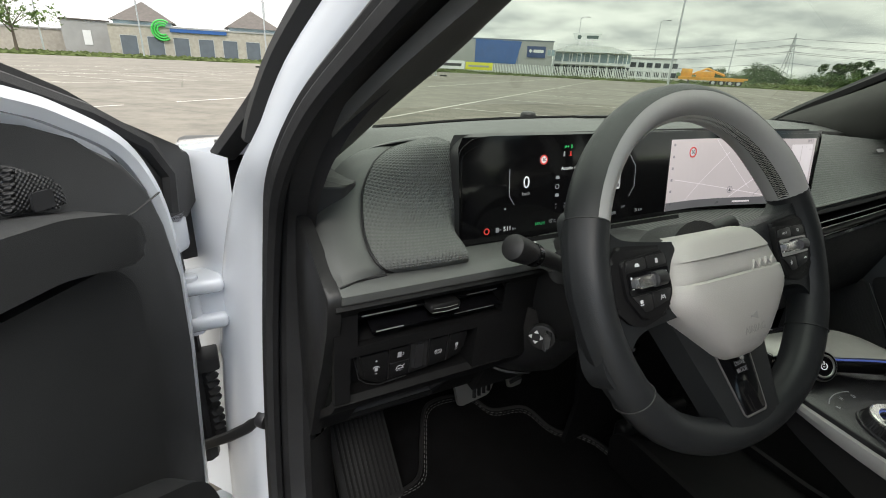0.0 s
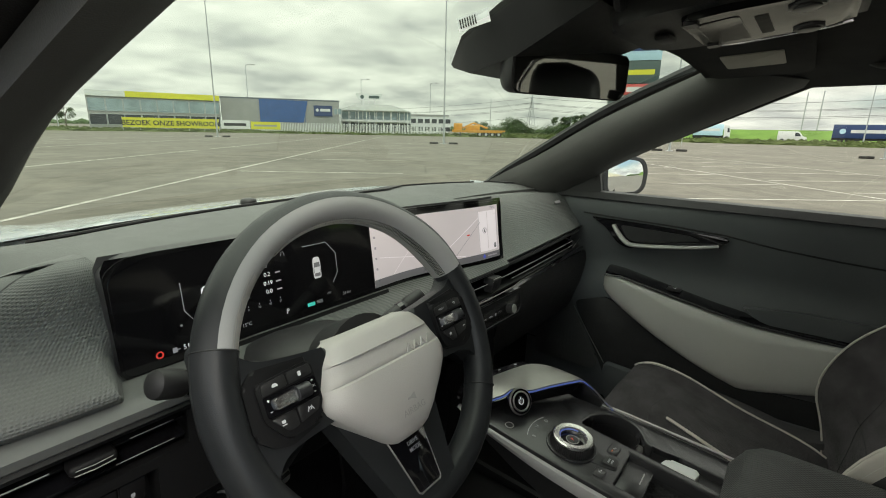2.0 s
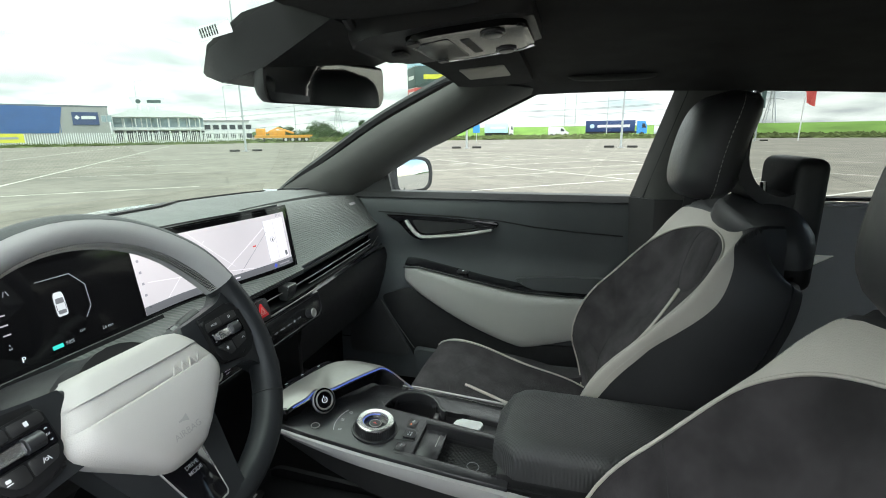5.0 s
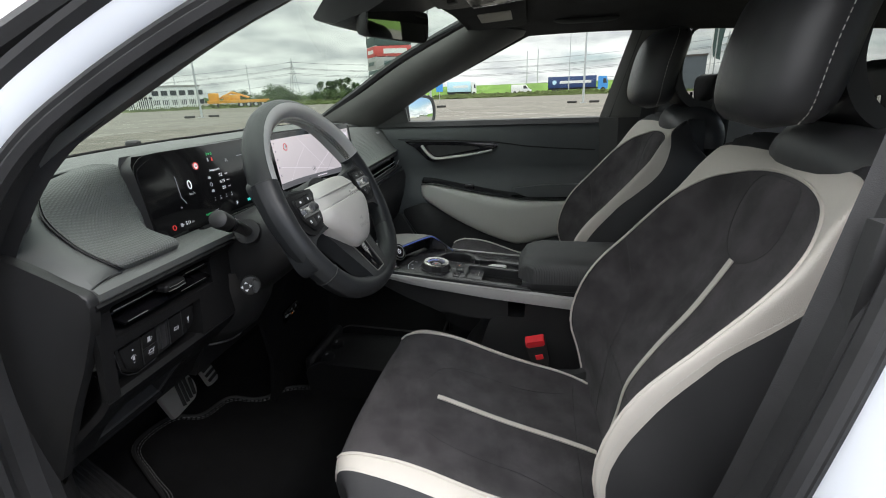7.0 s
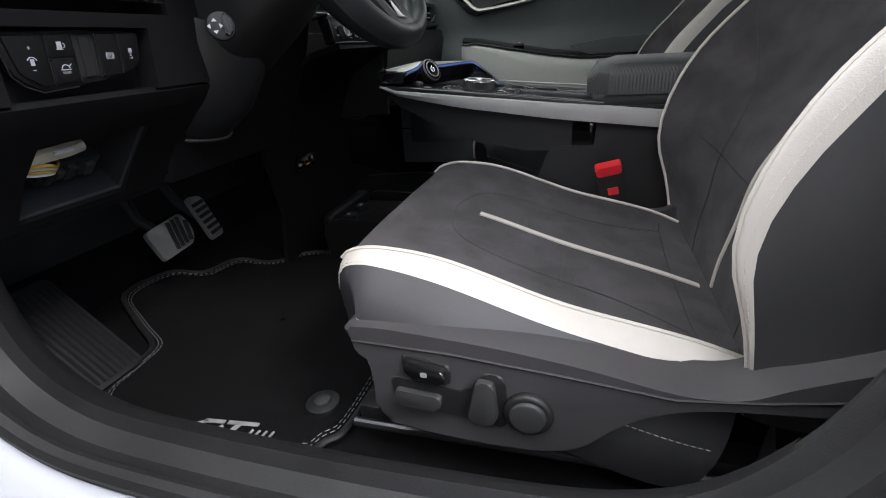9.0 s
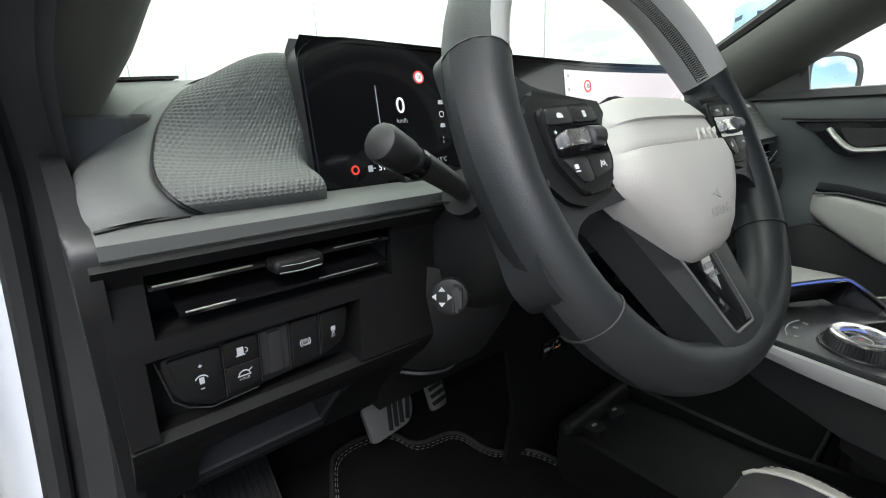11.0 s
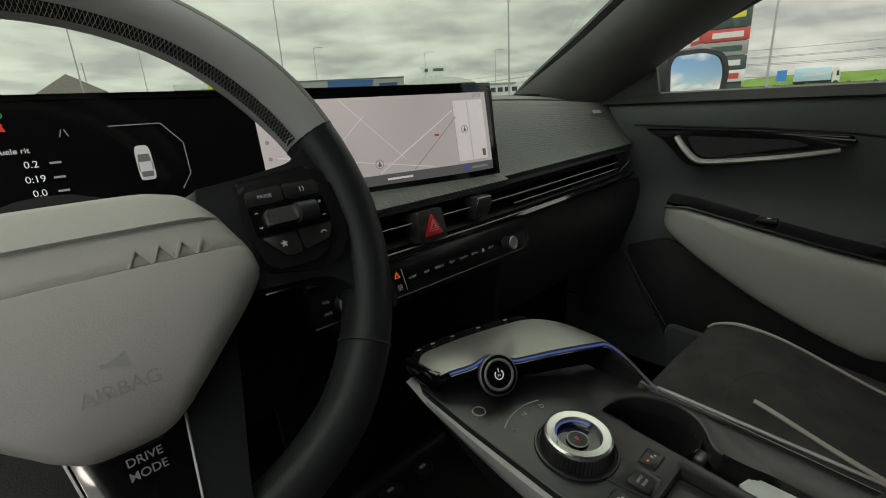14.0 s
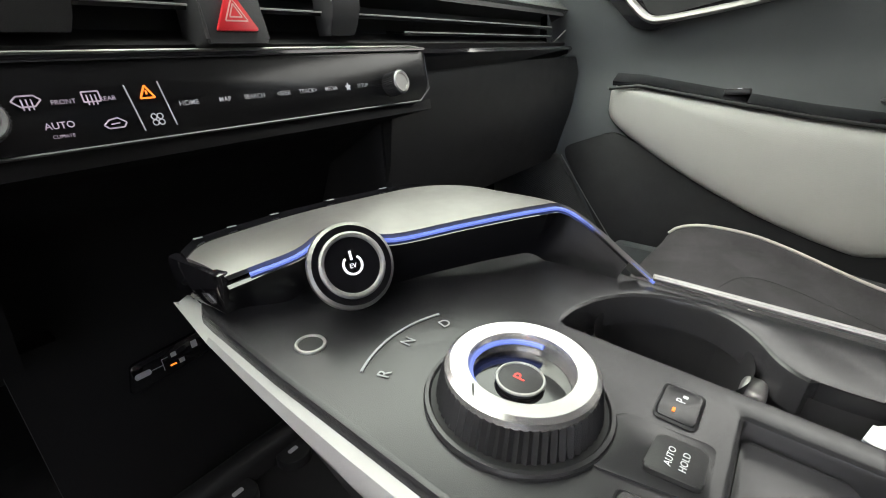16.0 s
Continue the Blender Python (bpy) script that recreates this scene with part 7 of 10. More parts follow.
for x, z in ((0.118, 0.972), (-0.02, 0.938)):
    g = on(x, z, 0.0015)
    part("position_mark", arc(g, 0, 0, 0.0055, 0, 360, 0.0008, 0, 0.0004, 24), MAPGREY, disp, smooth=0)
    part("position_arrow", slab([(-0.0026, -0.003), (0.0026, -0.003), (0, 0.004)], 0.0002, 0.0006, m=g), MAPBAR, disp, smooth=0)
words("lettering", "09:53", 0.0075, on(0.148, 1.0175, 0.0012), MAPGREY, disp)
for k in range(5):
    part("menu_symbol", slab(rect(-0.002, -0.002, 0.002, 0.002, 0.001), 0, 0.0004, m=on(-0.158, 1.014 - 0.018 * k, 0.0012)), MAPGREY, disp, smooth=0)
part("station_mark", slab([(-0.005, 0), (0, -0.005), (0.005, 0), (0, 0.005)], 0, 0.0005, m=on(0.113, 0.9175, 0.0016)), mat("lit_navy", (0.05, 0.07, 0.35), 0.4, emit=0.5), disp, smooth=0)
part("station_bar", slab(rect(-0.014, -0.0014, 0.016, 0.0014), 0, 0.0004, m=on(0.137, 0.9175, 0.0016)), MAPGREY, disp, smooth=0)
part("town_bar", slab(rect(-0.002, -0.0014, 0.036, 0.0014), 0, 0.0004, m=on(-0.010, 0.9175, 0.0016)), MAPROAD, disp, smooth=0)
part("road_mark", slab(rect(-0.0035, -0.0014, 0.0035, 0.0014), 0, 0.0005, m=on(0.07, 0.968, 0.0018)), LITR, disp, smooth=0)
part("info_mark", slab(rect(-0.003, -0.005, 0.003, 0.005, 0.001), 0, 0.0005, m=on(0.150, 0.937, 0.0016)), MAPBAR, disp, smooth=0)


# ---- steering wheel and column ----
WM = fr((-0.369, 0.315, 0.936), (1, 0, 0), (0, 0.451, 0.893))
wheel = thing("steering_wheel", "flat-bottomed steering wheel in black and grey leather with a pale hub", "steering wheel", WM.translation)


def rim_pt(a):
    """The middle line of the rim at the angle a, flattened at the bottom."""
    x, y = 0.170 * math.cos(a), 0.170 * math.sin(a)
    if y < -0.13:
        y = -0.13 + (y + 0.13) * 0.86
    x *= 1.0 + 0.02 * math.sin(a) ** 2
    return Vector((x, y, 0))


def rim_ring(a, t, grip):
    """One point of the rim's skin: a round the wheel, t round the section (0 outwards, 90 towards the driver)."""
    c = rim_pt(a)
    d = (rim_pt(a + 0.01) - rim_pt(a - 0.01)).normalized()
    out = Vector((d.y, -d.x, 0))
    rr = 0.0192 * grip
    return WM @ (c + out * rr * math.cos(t) * 0.95 + Vector((0, 0, 1)) * rr * 1.12 * math.sin(t))


def girth(a):
    """The rim's thickness at the angle a: swollen at the thumb grips, slim at the bottom."""
    d = math.degrees(a)
    if math.sin(a) > 0:
        return 1.0 + 0.10 * math.exp(-((abs(d) % 180 - 35) / 14) ** 2)
    return 0.96 - 0.09 * math.exp(-((d % 360 - 270) / 22) ** 2)


def rim_skin(a0, a1, t0, t1, grow=1.0):
    n = max(6, int(abs(a1 - a0) / 5))
    m_ = max(4, int(abs(t1 - t0) / 22))
    return loft([[rim_ring(a, t, girth(a) * grow) for t in span(radians(t0), radians(t1), m_)] for a in span(radians(a0), radians(a1), n)])


rim = part("rim", rim_skin(-201, 21, 0, 360), WHEELB, wheel, "black leather rim")
part("rim_top_front", rim_skin(21, 159, 72, 250), GLEATHER, wheel, "smooth grey leather on the top of the rim")
part("rim_top_back", rim_skin(21, 159, 250, 432, 1.012), WHEELB, wheel, "black leather back of the rim")
for s0, s1 in ((134, 158.5),):
    part("pale_strip", rim_skin(s0, s1, 112, 215, 1.012), HUBM, wheel, "pale grey inner strip of the rim")
for a in (21, 159, 214, 326):
    part("rim_seam", tube([rim_ring(radians(a), t, 0.985 if math.sin(radians(a)) < 0 else 1.01) for t in span(0, 2 * math.pi, 20)], 0.0009, 5), RUBBER, rim)
part("thread_band", rim_skin(22, 122, 152, 180, 1.008), WHEELB, wheel, "black band under the thread")
for k in (0, 1):
    part("thread", tube([rim_ring(radians(22.5 + 0.9 * i), radians(153 if (i + k) % 2 else 178), 1.03 * girth(radians(22.5 + 0.9 * i))) for i in range(110)], 0.0007, 4), STITCH, wheel, "zigzag of pale thread")

# hub pad: a soft shield with two creases across its upper part
HUB_Y = [(-0.036, 0.004, 0.046), (-0.034, 0.012, 0.052), (-0.030, 0.018, 0.057), (-0.020, 0.0225, 0.064), (-0.0112, 0.0262, 0.070), (-0.0102, 0.0238, 0.0705), (-0.0086, 0.0246, 0.0708), (0.0078, 0.0262, 0.0758), (0.0092, 0.0252, 0.0760), (0.0106, 0.0294, 0.0762), (0.024, 0.0306, 0.0755), (0.036, 0.0306, 0.072), (0.050, 0.0300, 0.059), (0.070, 0.0275, 0.040), (0.084, 0.022, 0.027), (0.090, 0.015, 0.022), (0.094, 0.004, 0.016)]


HUB_WIDE = [(-0.036, 0.0502), (-0.03, 0.0648), (-0.02, 0.0732), (-0.003, 0.081), (0.014, 0.0873), (0.028, 0.0867), (0.042, 0.0752), (0.06, 0.0564), (0.078, 0.0376), (0.088, 0.0272), (0.094, 0.0188)]


def hub_w(q):
    """Half the hub's width at the distance q below its middle."""
    return smooth_keys(HUB_WIDE, q)[0]


HUB_PLAIN = [k for k in HUB_Y if not -0.011 < k[0] < 0.0100]


def hub_z(x, y):
    """The height of the hub's skin over the wheel's plane."""
    zc, zs, w = lerp_keys(HUB_Y, -y)[0], lerp_keys(HUB_PLAIN, -y)[0], hub_w(-y)
    u = x / w
    return zs + (zc - zs) * (1 - abs(u) ** 8) - 0.0025 * u * u - 0.018 * abs(u) ** 9


hub_rows = []
for a, b in zip(HUB_Y[:-1], HUB_Y[1:]):
    n = max(1, int((b[0] - a[0]) / 0.004))
    hub_rows += [a[0] + (b[0] - a[0]) * k / n for k in range(n)]
hub_rows.append(HUB_Y[-1][0])
hub_mesh = []
for q in hub_rows:
    w = hub_w(q)
    us = [-1, -0.985, -0.96, -0.92] + span(-0.86, 0.86, 22) + [0.92, 0.96, 0.985, 1]
    hub_mesh.append([WM @ Vector((-w * 0.99, -q, -0.008))] + [WM @ Vector((w * u, -q, hub_z(w * u, -q))) for u in us] + [WM @ Vector((w * 0.99, -q, -0.008))])
hub_mesh = [[WM @ Vector(((WM.inverted() @ p).x, 0.0355, -0.008)) for p in hub_mesh[0]]] + hub_mesh + [[WM @ Vector(((WM.inverted() @ p).x, -0.0935, -0.008)) for p in hub_mesh[-1]]]
hub = part("hub_pad", loft(hub_mesh), HUBM, wheel, "pale grey airbag cover", smooth=50)
LOGO = mat("pale_emblem", (0.36, 0.35, 0.335), 0.4, metal=0.1)
for k, (x0, x1) in enumerate(((0.020, 0.0255), (0.0255, 0.031), (0.031, 0.0365), (0.0365, 0.042), (0.042, 0.0475), (0.0475, 0.053), (0.053, 0.0585))):
    lo, hi = -0.0095, -0.0002
    part("emblem_stroke", bar(WM, x0, lo if k % 2 == 0 else hi, x1, hi if k % 2 == 0 else lo, 0.0012, 0.0245, 0.0272 - 0.04 * max(0, x1 - 0.044)), HUBM, hub, "small raised slanting stroke", smooth=0)
words("lettering", "AIRBAG", 0.0095, up_from(WM, 0.002, -0.064, 0.0288), LOGO, hub)
part("horn_symbol", slab(rounded([(-0.0035, -0.0505), (0.0005, -0.0505), (0.0075, -0.0475), (0.0075, -0.0555), (0.0005, -0.0525), (-0.0035, -0.0525)], 0.0004), 0.0285, 0.0302, m=WM), LOGO, hub, "embossed horn symbol", smooth=0)

# spokes and switch pads
for s in (-1, 1):
    part("side_spoke", slab(rounded([(s * x, y) for x, y in ((0.052, 0.030), (0.098, 0.035), (0.134, 0.041), (0.150, 0.054), (0.160, 0.078), (0.176, 0.070), (0.178, -0.070), (0.164, -0.088), (0.150, -0.066), (0.138, -0.046), (0.122, -0.040), (0.060, -0.036))][:: s], 0.016, 5), -0.018, 0.010, 0.009, 4, m=WM), WHEELB, wheel, "black leather spoke running into the rim")
    part("spoke_plate", slab(rounded([(s * x, y) for x, y in ((0.0895, 0.031), (0.094, 0.0315), (0.142, 0.0365), (0.154, 0.025), (0.156, -0.018), (0.142, -0.032), (0.126, -0.0365), (0.094, -0.030), (0.0895, -0.026))][:: s], 0.004, 3), 0.004, 0.0135, 0.0035, 3, m=WM), LOWERP, wheel, "raised black plate round the switches")
    F2 = up_from(WM, s * 0.1160, 0.003, 0.0088) @ Matrix.Scale(0.80, 4)
    pad_ = part("switch_pad", slab(rounded([(-0.036, 0.026), (0.034, 0.030), (0.036, -0.018), (0.020 if s < 0 else 0.030, -0.040), (-0.016, -0.042), (-0.036, -0.014)] if s < 0 else [(-0.034, 0.030), (0.036, 0.026), (0.036, -0.014), (0.016, -0.042), (-0.030, -0.040), (-0.036, -0.018)], 0.007), 0.004, 0.010, 0.003, 3, m=F2), LOWERP, wheel, "black switch pad")
    part("pad_top_button", slab(rounded([(-0.032, 0.012), (-0.001, 0.013), (-0.001, 0.026), (-0.030, 0.024)], 0.003), 0.009, 0.0118, 0.001, m=F2), HARD, pad_)
    part("pad_top_button", slab(rounded([(0.001, 0.013), (0.032, 0.014), (0.031, 0.026), (0.001, 0.026)], 0.003), 0.009, 0.0118, 0.001, m=F2), HARD, pad_)
    part("pad_lower_button", slab(rounded([(-0.030, -0.014), (-0.001, -0.014), (-0.001, -0.032), (-0.014, -0.033)], 0.003), 0.009, 0.0118, 0.001, m=F2), HARD, pad_)
    part("pad_lower_button", slab(rounded([(0.001, -0.014), (0.032, -0.013), (0.026, -0.026), (0.001, -0.031)], 0.003), 0.009, 0.0118, 0.001, m=F2), HARD, pad_)
    part("roller_bed", slab(rect(-0.032, -0.012, 0.033, 0.011, 0.003), 0.009, 0.0115, m=F2), PIANO, pad_)
    part("roller_silver", slab(rounded([(-0.022, -0.0065), (0.004, -0.0065), (0.004, 0.0065), (-0.022, 0.0055)], 0.002), 0.011, 0.017, 0.002, m=F2), BRUSHED, pad_, "satin silver toggle")
    part("roller", tube([F2 @ Vector((0.005, 0, 0.013)), F2 @ Vector((0.021, 0, 0.013))], 0.0068, 14), DARKMET, pad_, "ribbed grey roller")
    for k in range(6):
        part("roller_rib", box(0.006 + 0.0025 * k, 0.007 + 0.0025 * k, -0.004, 0.004, 0.018, 0.0204, m=F2), CHROME, pad_)
    TZ0, TZ1 = 0.0116, 0.0122

    def mark(cx_, cy_, kind):
        """A small pale symbol on the pad, about 6 mm across."""
        if kind == "car":
            q = [slab(rounded([(cx_ - 0.0036, cy_ - 0.0016), (cx_ + 0.0036, cy_ - 0.0016), (cx_ + 0.003, cy_ + 0.0004), (cx_ + 0.0014, cy_ + 0.0022), (cx_ - 0.0020, cy_ + 0.0022), (cx_ - 0.0036, cy_ + 0.0004)], 0.0006), TZ0, TZ1, m=F2)]
        elif kind == "page":
            q = [slab(rect(cx_ - 0.0019, cy_ - 0.0026, cx_ + 0.0019, cy_ + 0.0026, 0.0008), TZ0, TZ1, m=F2)]
        elif kind == "seat":
            q = [slab(rect(cx_ - 0.0022, cy_ - 0.0005, cx_ + 0.0022, cy_ + 0.003, 0.001), TZ0, TZ1, m=F2), bar(F2, cx_ - 0.0028, cy_ - 0.0022, cx_ + 0.0028, cy_ - 0.0022, 0.001, TZ0, TZ1)]
        elif kind == "lane":
            q = [bar(F2, cx_ - 0.0038, cy_ - 0.0026, cx_ - 0.0018, cy_ + 0.0026, 0.0007, TZ0, TZ1), bar(F2, cx_ + 0.0038, cy_ - 0.0026, cx_ + 0.0018, cy_ + 0.0026, 0.0007, TZ0, TZ1), arc(F2, cx_, cy_, 0.0014, 0, 360, 0.0007, TZ0, TZ1, 14)]
        elif kind == "star":
            q = [slab([(cx_ + (0.0032 if i % 2 == 0 else 0.0014) * math.sin(i * math.pi / 5), cy_ + (0.0032 if i % 2 == 0 else 0.0014) * math.cos(i * math.pi / 5)) for i in range(10)], TZ0, TZ1, m=F2)]
        elif kind == "phone":
            q = [arc(F2, cx_, cy_ - 0.001, 0.0028, 25, 155, 0.0013, TZ0, TZ1)]
        elif kind == "voice":
            q = [arc(F2, cx_, cy_, 0.0022, -60, 60, 0.0007, TZ0, TZ1), bar(F2, cx_ - 0.001, cy_ - 0.002, cx_ - 0.001, cy_ + 0.002, 0.0008, TZ0, TZ1)]
        elif kind == "plus":
            q = [bar(F2, cx_ - 0.0014, cy_, cx_ + 0.0014, cy_, 0.0006, TZ0, TZ1), bar(F2, cx_, cy_ - 0.0014, cx_, cy_ + 0.0014, 0.0006, TZ0, TZ1)]
        elif kind == "minus":
            q = [bar(F2, cx_ - 0.0014, cy_, cx_ + 0.0014, cy_, 0.0006, TZ0, TZ1)]
        else:
            k = 1 if kind == "up" else -1
            q = [bar(F2, cx_ - 0.0013, cy_ - 0.0006 * k, cx_, cy_ + 0.0006 * k, 0.0005, TZ0, TZ1), bar(F2, cx_, cy_ + 0.0006 * k, cx_ + 0.0013, cy_ - 0.0006 * k, 0.0005, TZ0, TZ1)]
        part("symbol", join(*q), MARK, pad_, smooth=0)

    if s > 0:
        words("lettering", "MODE", 0.0042, up_from(F2, -0.016, 0.0185, 0.0119), MARK, pad_)
        for cx_, cy_, kind in ((0.016, 0.0195, "voice"), (-0.014, -0.022, "star"), (0.022, -0.021, "phone"), (-0.027, 0.006, "up"), (-0.027, -0.006, "down"), (0.028, 0.006, "plus"), (0.028, -0.006, "minus")):
            mark(cx_, cy_, kind)
    else:
        for cx_, cy_, kind in ((-0.015, 0.0185, "car"), (0.016, 0.0195, "page"), (-0.018, -0.022, "seat"), (0.016, -0.021, "lane"), (-0.027, 0.006, "plus"), (-0.027, -0.006, "minus"), (0.028, 0.0065, "up"), (0.028, -0.0065, "down")):
            mark(cx_, cy_, kind)
        words("lettering", "OK", 0.0034, up_from(F2, 0.028, 0, 0.0118), MARK, pad_)
LS = WM @ Matrix.Translation((0, -0.119, 0.002)) @ Matrix.Rotation(radians(-12), 4, "X") @ Matrix.Translation((0, 0.119, 0))
low_sp = part("lower_spoke", slab(rounded([(-0.074, -0.030), (-0.057, -0.090), (-0.042, -0.140), (-0.038, -0.162), (0.038, -0.162), (0.042, -0.140), (0.057, -0.090), (0.074, -0.030)], 0.010), -0.022, 0.006, 0.007, 4, m=LS), WHEELB, wheel, "black lower spoke")
part("spoke_panel", slab(rounded([(-0.028, -0.072), (-0.017, -0.148), (0.017, -0.148), (0.028, -0.072)], 0.003), 0.001, 0.0072, 0.001, m=LS), PIANO, low_sp, "gloss black insert")
part("insert_edge", tube([LS @ Vector((x, y, 0.0066)) for x, y in ((-0.0285, -0.072), (-0.0175, -0.147), (-0.015, -0.1495), (0.015, -0.1495), (0.0175, -0.147), (0.0285, -0.072))], 0.0010, 5), SATIN, low_sp)
words("lettering", "DRIVE", 0.006, up_from(LS, 0.003, -0.101, 0.0076), GREYMARK, low_sp, 0.01)
words("lettering", "MODE", 0.006, up_from(LS, 0.003, -0.108, 0.0076), GREYMARK, low_sp, 0.01)
part("wheel_boss", slab(ring(0, -0.01, 0.058, 28), -0.055, -0.010, m=WM), HARD, wheel, "black boss behind the hub")

col = thing("steering_column", "black steering column shroud with two stalks", "steering column", (-0.369, 0.45, 0.86))
CC = [(0.372, 0.890, 0.060, 0.048), (0.40, 0.880, 0.078, 0.058), (0.44, 0.860, 0.086, 0.068), (0.50, 0.826, 0.088, 0.076), (0.58, 0.79, 0.086, 0.078)]
part("shroud", loft([[Vector((-0.369 + w * math.copysign(abs(math.cos(a)) ** 0.7, math.cos(a)), y + 0.25 * h * math.sin(a), z + h * math.copysign(abs(math.sin(a)) ** 0.8, math.sin(a)))) for a in [2 * math.pi * k / 28 for k in range(28)]] for y, z, w, h in CC], True, True), HARD, col, "black plastic shroud")
part("gap_cover", loft([[Vector((x, 0.44, 0.893)), Vector((x, 0.52, 0.886))] for x in (-0.47, -0.29)]), LOWERP, col)
bowl = [(0.440, 0.815, 0.100), (0.445, 0.785, 0.102), (0.460, 0.745, 0.100), (0.490, 0.700, 0.094), (0.535, 0.668, 0.084), (0.590, 0.650, 0.070), (0.64, 0.645, 0.055)]
part("lower_cowl", thick(loft([[Vector((-0.392 + w * 0.93 * math.sin(a), y + 0.085 * (1 - math.cos(a)) ** 0.8, z + 0.03 * (1 - math.cos(a)))) for a in span(-1.57, 1.57, 22)] for y, z, w in bowl]), 0.008), HARD, col, "smooth black lower column cover")
part("cowl_lip", tube([Vector((-0.392 + 0.080 * math.sin(a), 0.54 + 0.085 * (1 - math.cos(a)) ** 0.8, 0.662 + 0.03 * (1 - math.cos(a)))) for a in span(-1.4, 1.4, 20)], 0.003, 6), HARD, col)
for s in (-1, 1):
    tip = Vector((-0.369 + s * 0.184, 0.408, 0.948 if s < 0 else 0.930))
    foot = Vector((-0.369 + s * 0.086, 0.432, 0.900 if s < 0 else 0.890))
    st = part("stalk", tube(catmull([foot, foot.lerp(tip, 0.4) + Vector((0, 0, 0.002)), tip], 6), lambda k: 0.0085 + 0.004 * k, 12, flat=0.9), PLASTIC, col, "black control stalk")
    d = (tip - foot).normalized()
    part("stalk_knob", tube([tip - d * 0.030, tip - d * 0.026, tip - d * 0.004, tip + d * 0.001, tip + d * 0.004], lambda k: (0.0115, 0.0132, 0.0142, 0.013, 0.008)[min(4, int(k * 4.01))], 18), HARD, st, "round black end knob")
    part("stalk_ring", tube([tip - d * 0.042, tip - d * 0.034], 0.0128, 16), PIANO, st)
    part("stalk_marks", join(*[box(-0.0012, 0.0012, -0.004 + 0.004 * k, -0.002 + 0.004 * k, 0.0122, 0.0132, m=fr(tip - d * (0.038 + 0.012 * (k % 2)), d, (0, -0.8, 0.6))) for k in range(3)]), MARK, st)
    part("stalk_collar", tube([foot - d * 0.012, foot + d * 0.004], 0.021, 16), HARD, col)
GBF = fr((-0.474, 0.432, 0.812), (0.62, -0.75, 0), (0, 0.15, 1))
kn = part("column_adjuster", slab(ring(0, 0, 0.0165, 28), 0, 0.008, 0.003, m=GBF), HARD, col, "round black column adjuster")
part("adjuster_grip", slab(rounded([(0.003, -0.0125), (0.0115, -0.010), (0.0115, 0.010), (0.003, 0.0125)], 0.003), 0.007, 0.017, 0.003, m=GBF), PLASTIC, kn)
part("adjuster_arrows", join(*[slab([(-0.007 + dx - q, dy - 0.0 + (0 if dx else 0)), (-0.007 + dx + q, dy), (-0.007 + dx, dy + k * 0.004)] if not dx else [(-0.007 + dx, -q), (-0.007 + dx, q), (-0.007 + dx + math.copysign(0.004, dx), 0)], 0.0078, 0.0088, m=GBF) for dx, dy, k, q in ((0, 0.005, 1, 0.003), (0, -0.005, -1, 0.003), (-0.005, 0, 0, 0.003), (0.005, 0, 0, 0.003))]), MARK, kn, smooth=0)


# ---- front seats ----


def section(keys, u):
    """The section of a cushion at |u| 0..1: how far across and how far out of the surface."""
    return smooth_keys(keys, abs(u))


BACK_KEYS = [(0, 0, 0), (0.15, 0.30, 0.003), (0.30, 0.58, 0.018), (0.42, 0.84, 0.066), (0.50, 0.970, 0.095), (0.545, 1.0, 0.088), (0.60, 1.005, 0.055), (0.70, 1.02, 0.010), (0.80, 1.03, -0.040), (0.92, 0.98, -0.10), (1.0, 0.86, -0.135)]
BACK_LINE = [(0, -0.178, 0.425, 0.225, 0.16), (0.12, -0.183, 0.485, 0.238, 0.30), (0.22, -0.194, 0.54, 0.240, 0.58), (0.35, -0.208, 0.610, 0.241, 0.92), (0.46, -0.245, 0.680, 0.241, 1.05), (0.60, -0.300, 0.765, 0.240, 0.92), (0.78, -0.358, 0.880, 0.236, 0.60), (0.90, -0.388, 0.966, 0.215, 0.34), (0.97, -0.422, 1.002, 0.185, 0.22), (1.0, -0.458, 1.006, 0.165, 0.15)]
CUSH_KEYS = [(0, 0, 0), (0.15, 0.27, 0.001), (0.30, 0.54, 0.003), (0.42, 0.71, 0.008), (0.50, 0.80, 0.018), (0.55, 0.855, 0.015), (0.60, 0.915, 0.006), (0.66, 0.97, -0.012), (0.74, 1.03, -0.032), (0.82, 1.065, -0.055), (0.92, 1.06, -0.085), (1.0, 1.04, -0.112)]
CUSH_LINE = [(0, -0.190, 0.440, 0.235, 1.0), (0.15, -0.110, 0.466, 0.246, 1.3), (0.40, 0.020, 0.503, 0.250, 1.0), (0.65, 0.145, 0.545, 0.250, 1.0), (0.80, 0.215, 0.559, 0.248, 0.7), (0.88, 0.251, 0.559, 0.244, 0.5), (0.93, 0.272, 0.549, 0.240, 0.42), (0.97, 0.283, 0.522, 0.234, 0.3), (1.0, 0.283, 0.468, 0.228, 0.2)]


def along(line, v):
    return smooth_keys(line, v)


def slope(line, v):
    a, b = along(line, max(0, v - 0.03)), along(line, min(1, v + 0.03))
    d = Vector((0, b[0] - a[0], b[1] - a[1])).normalized()
    return d


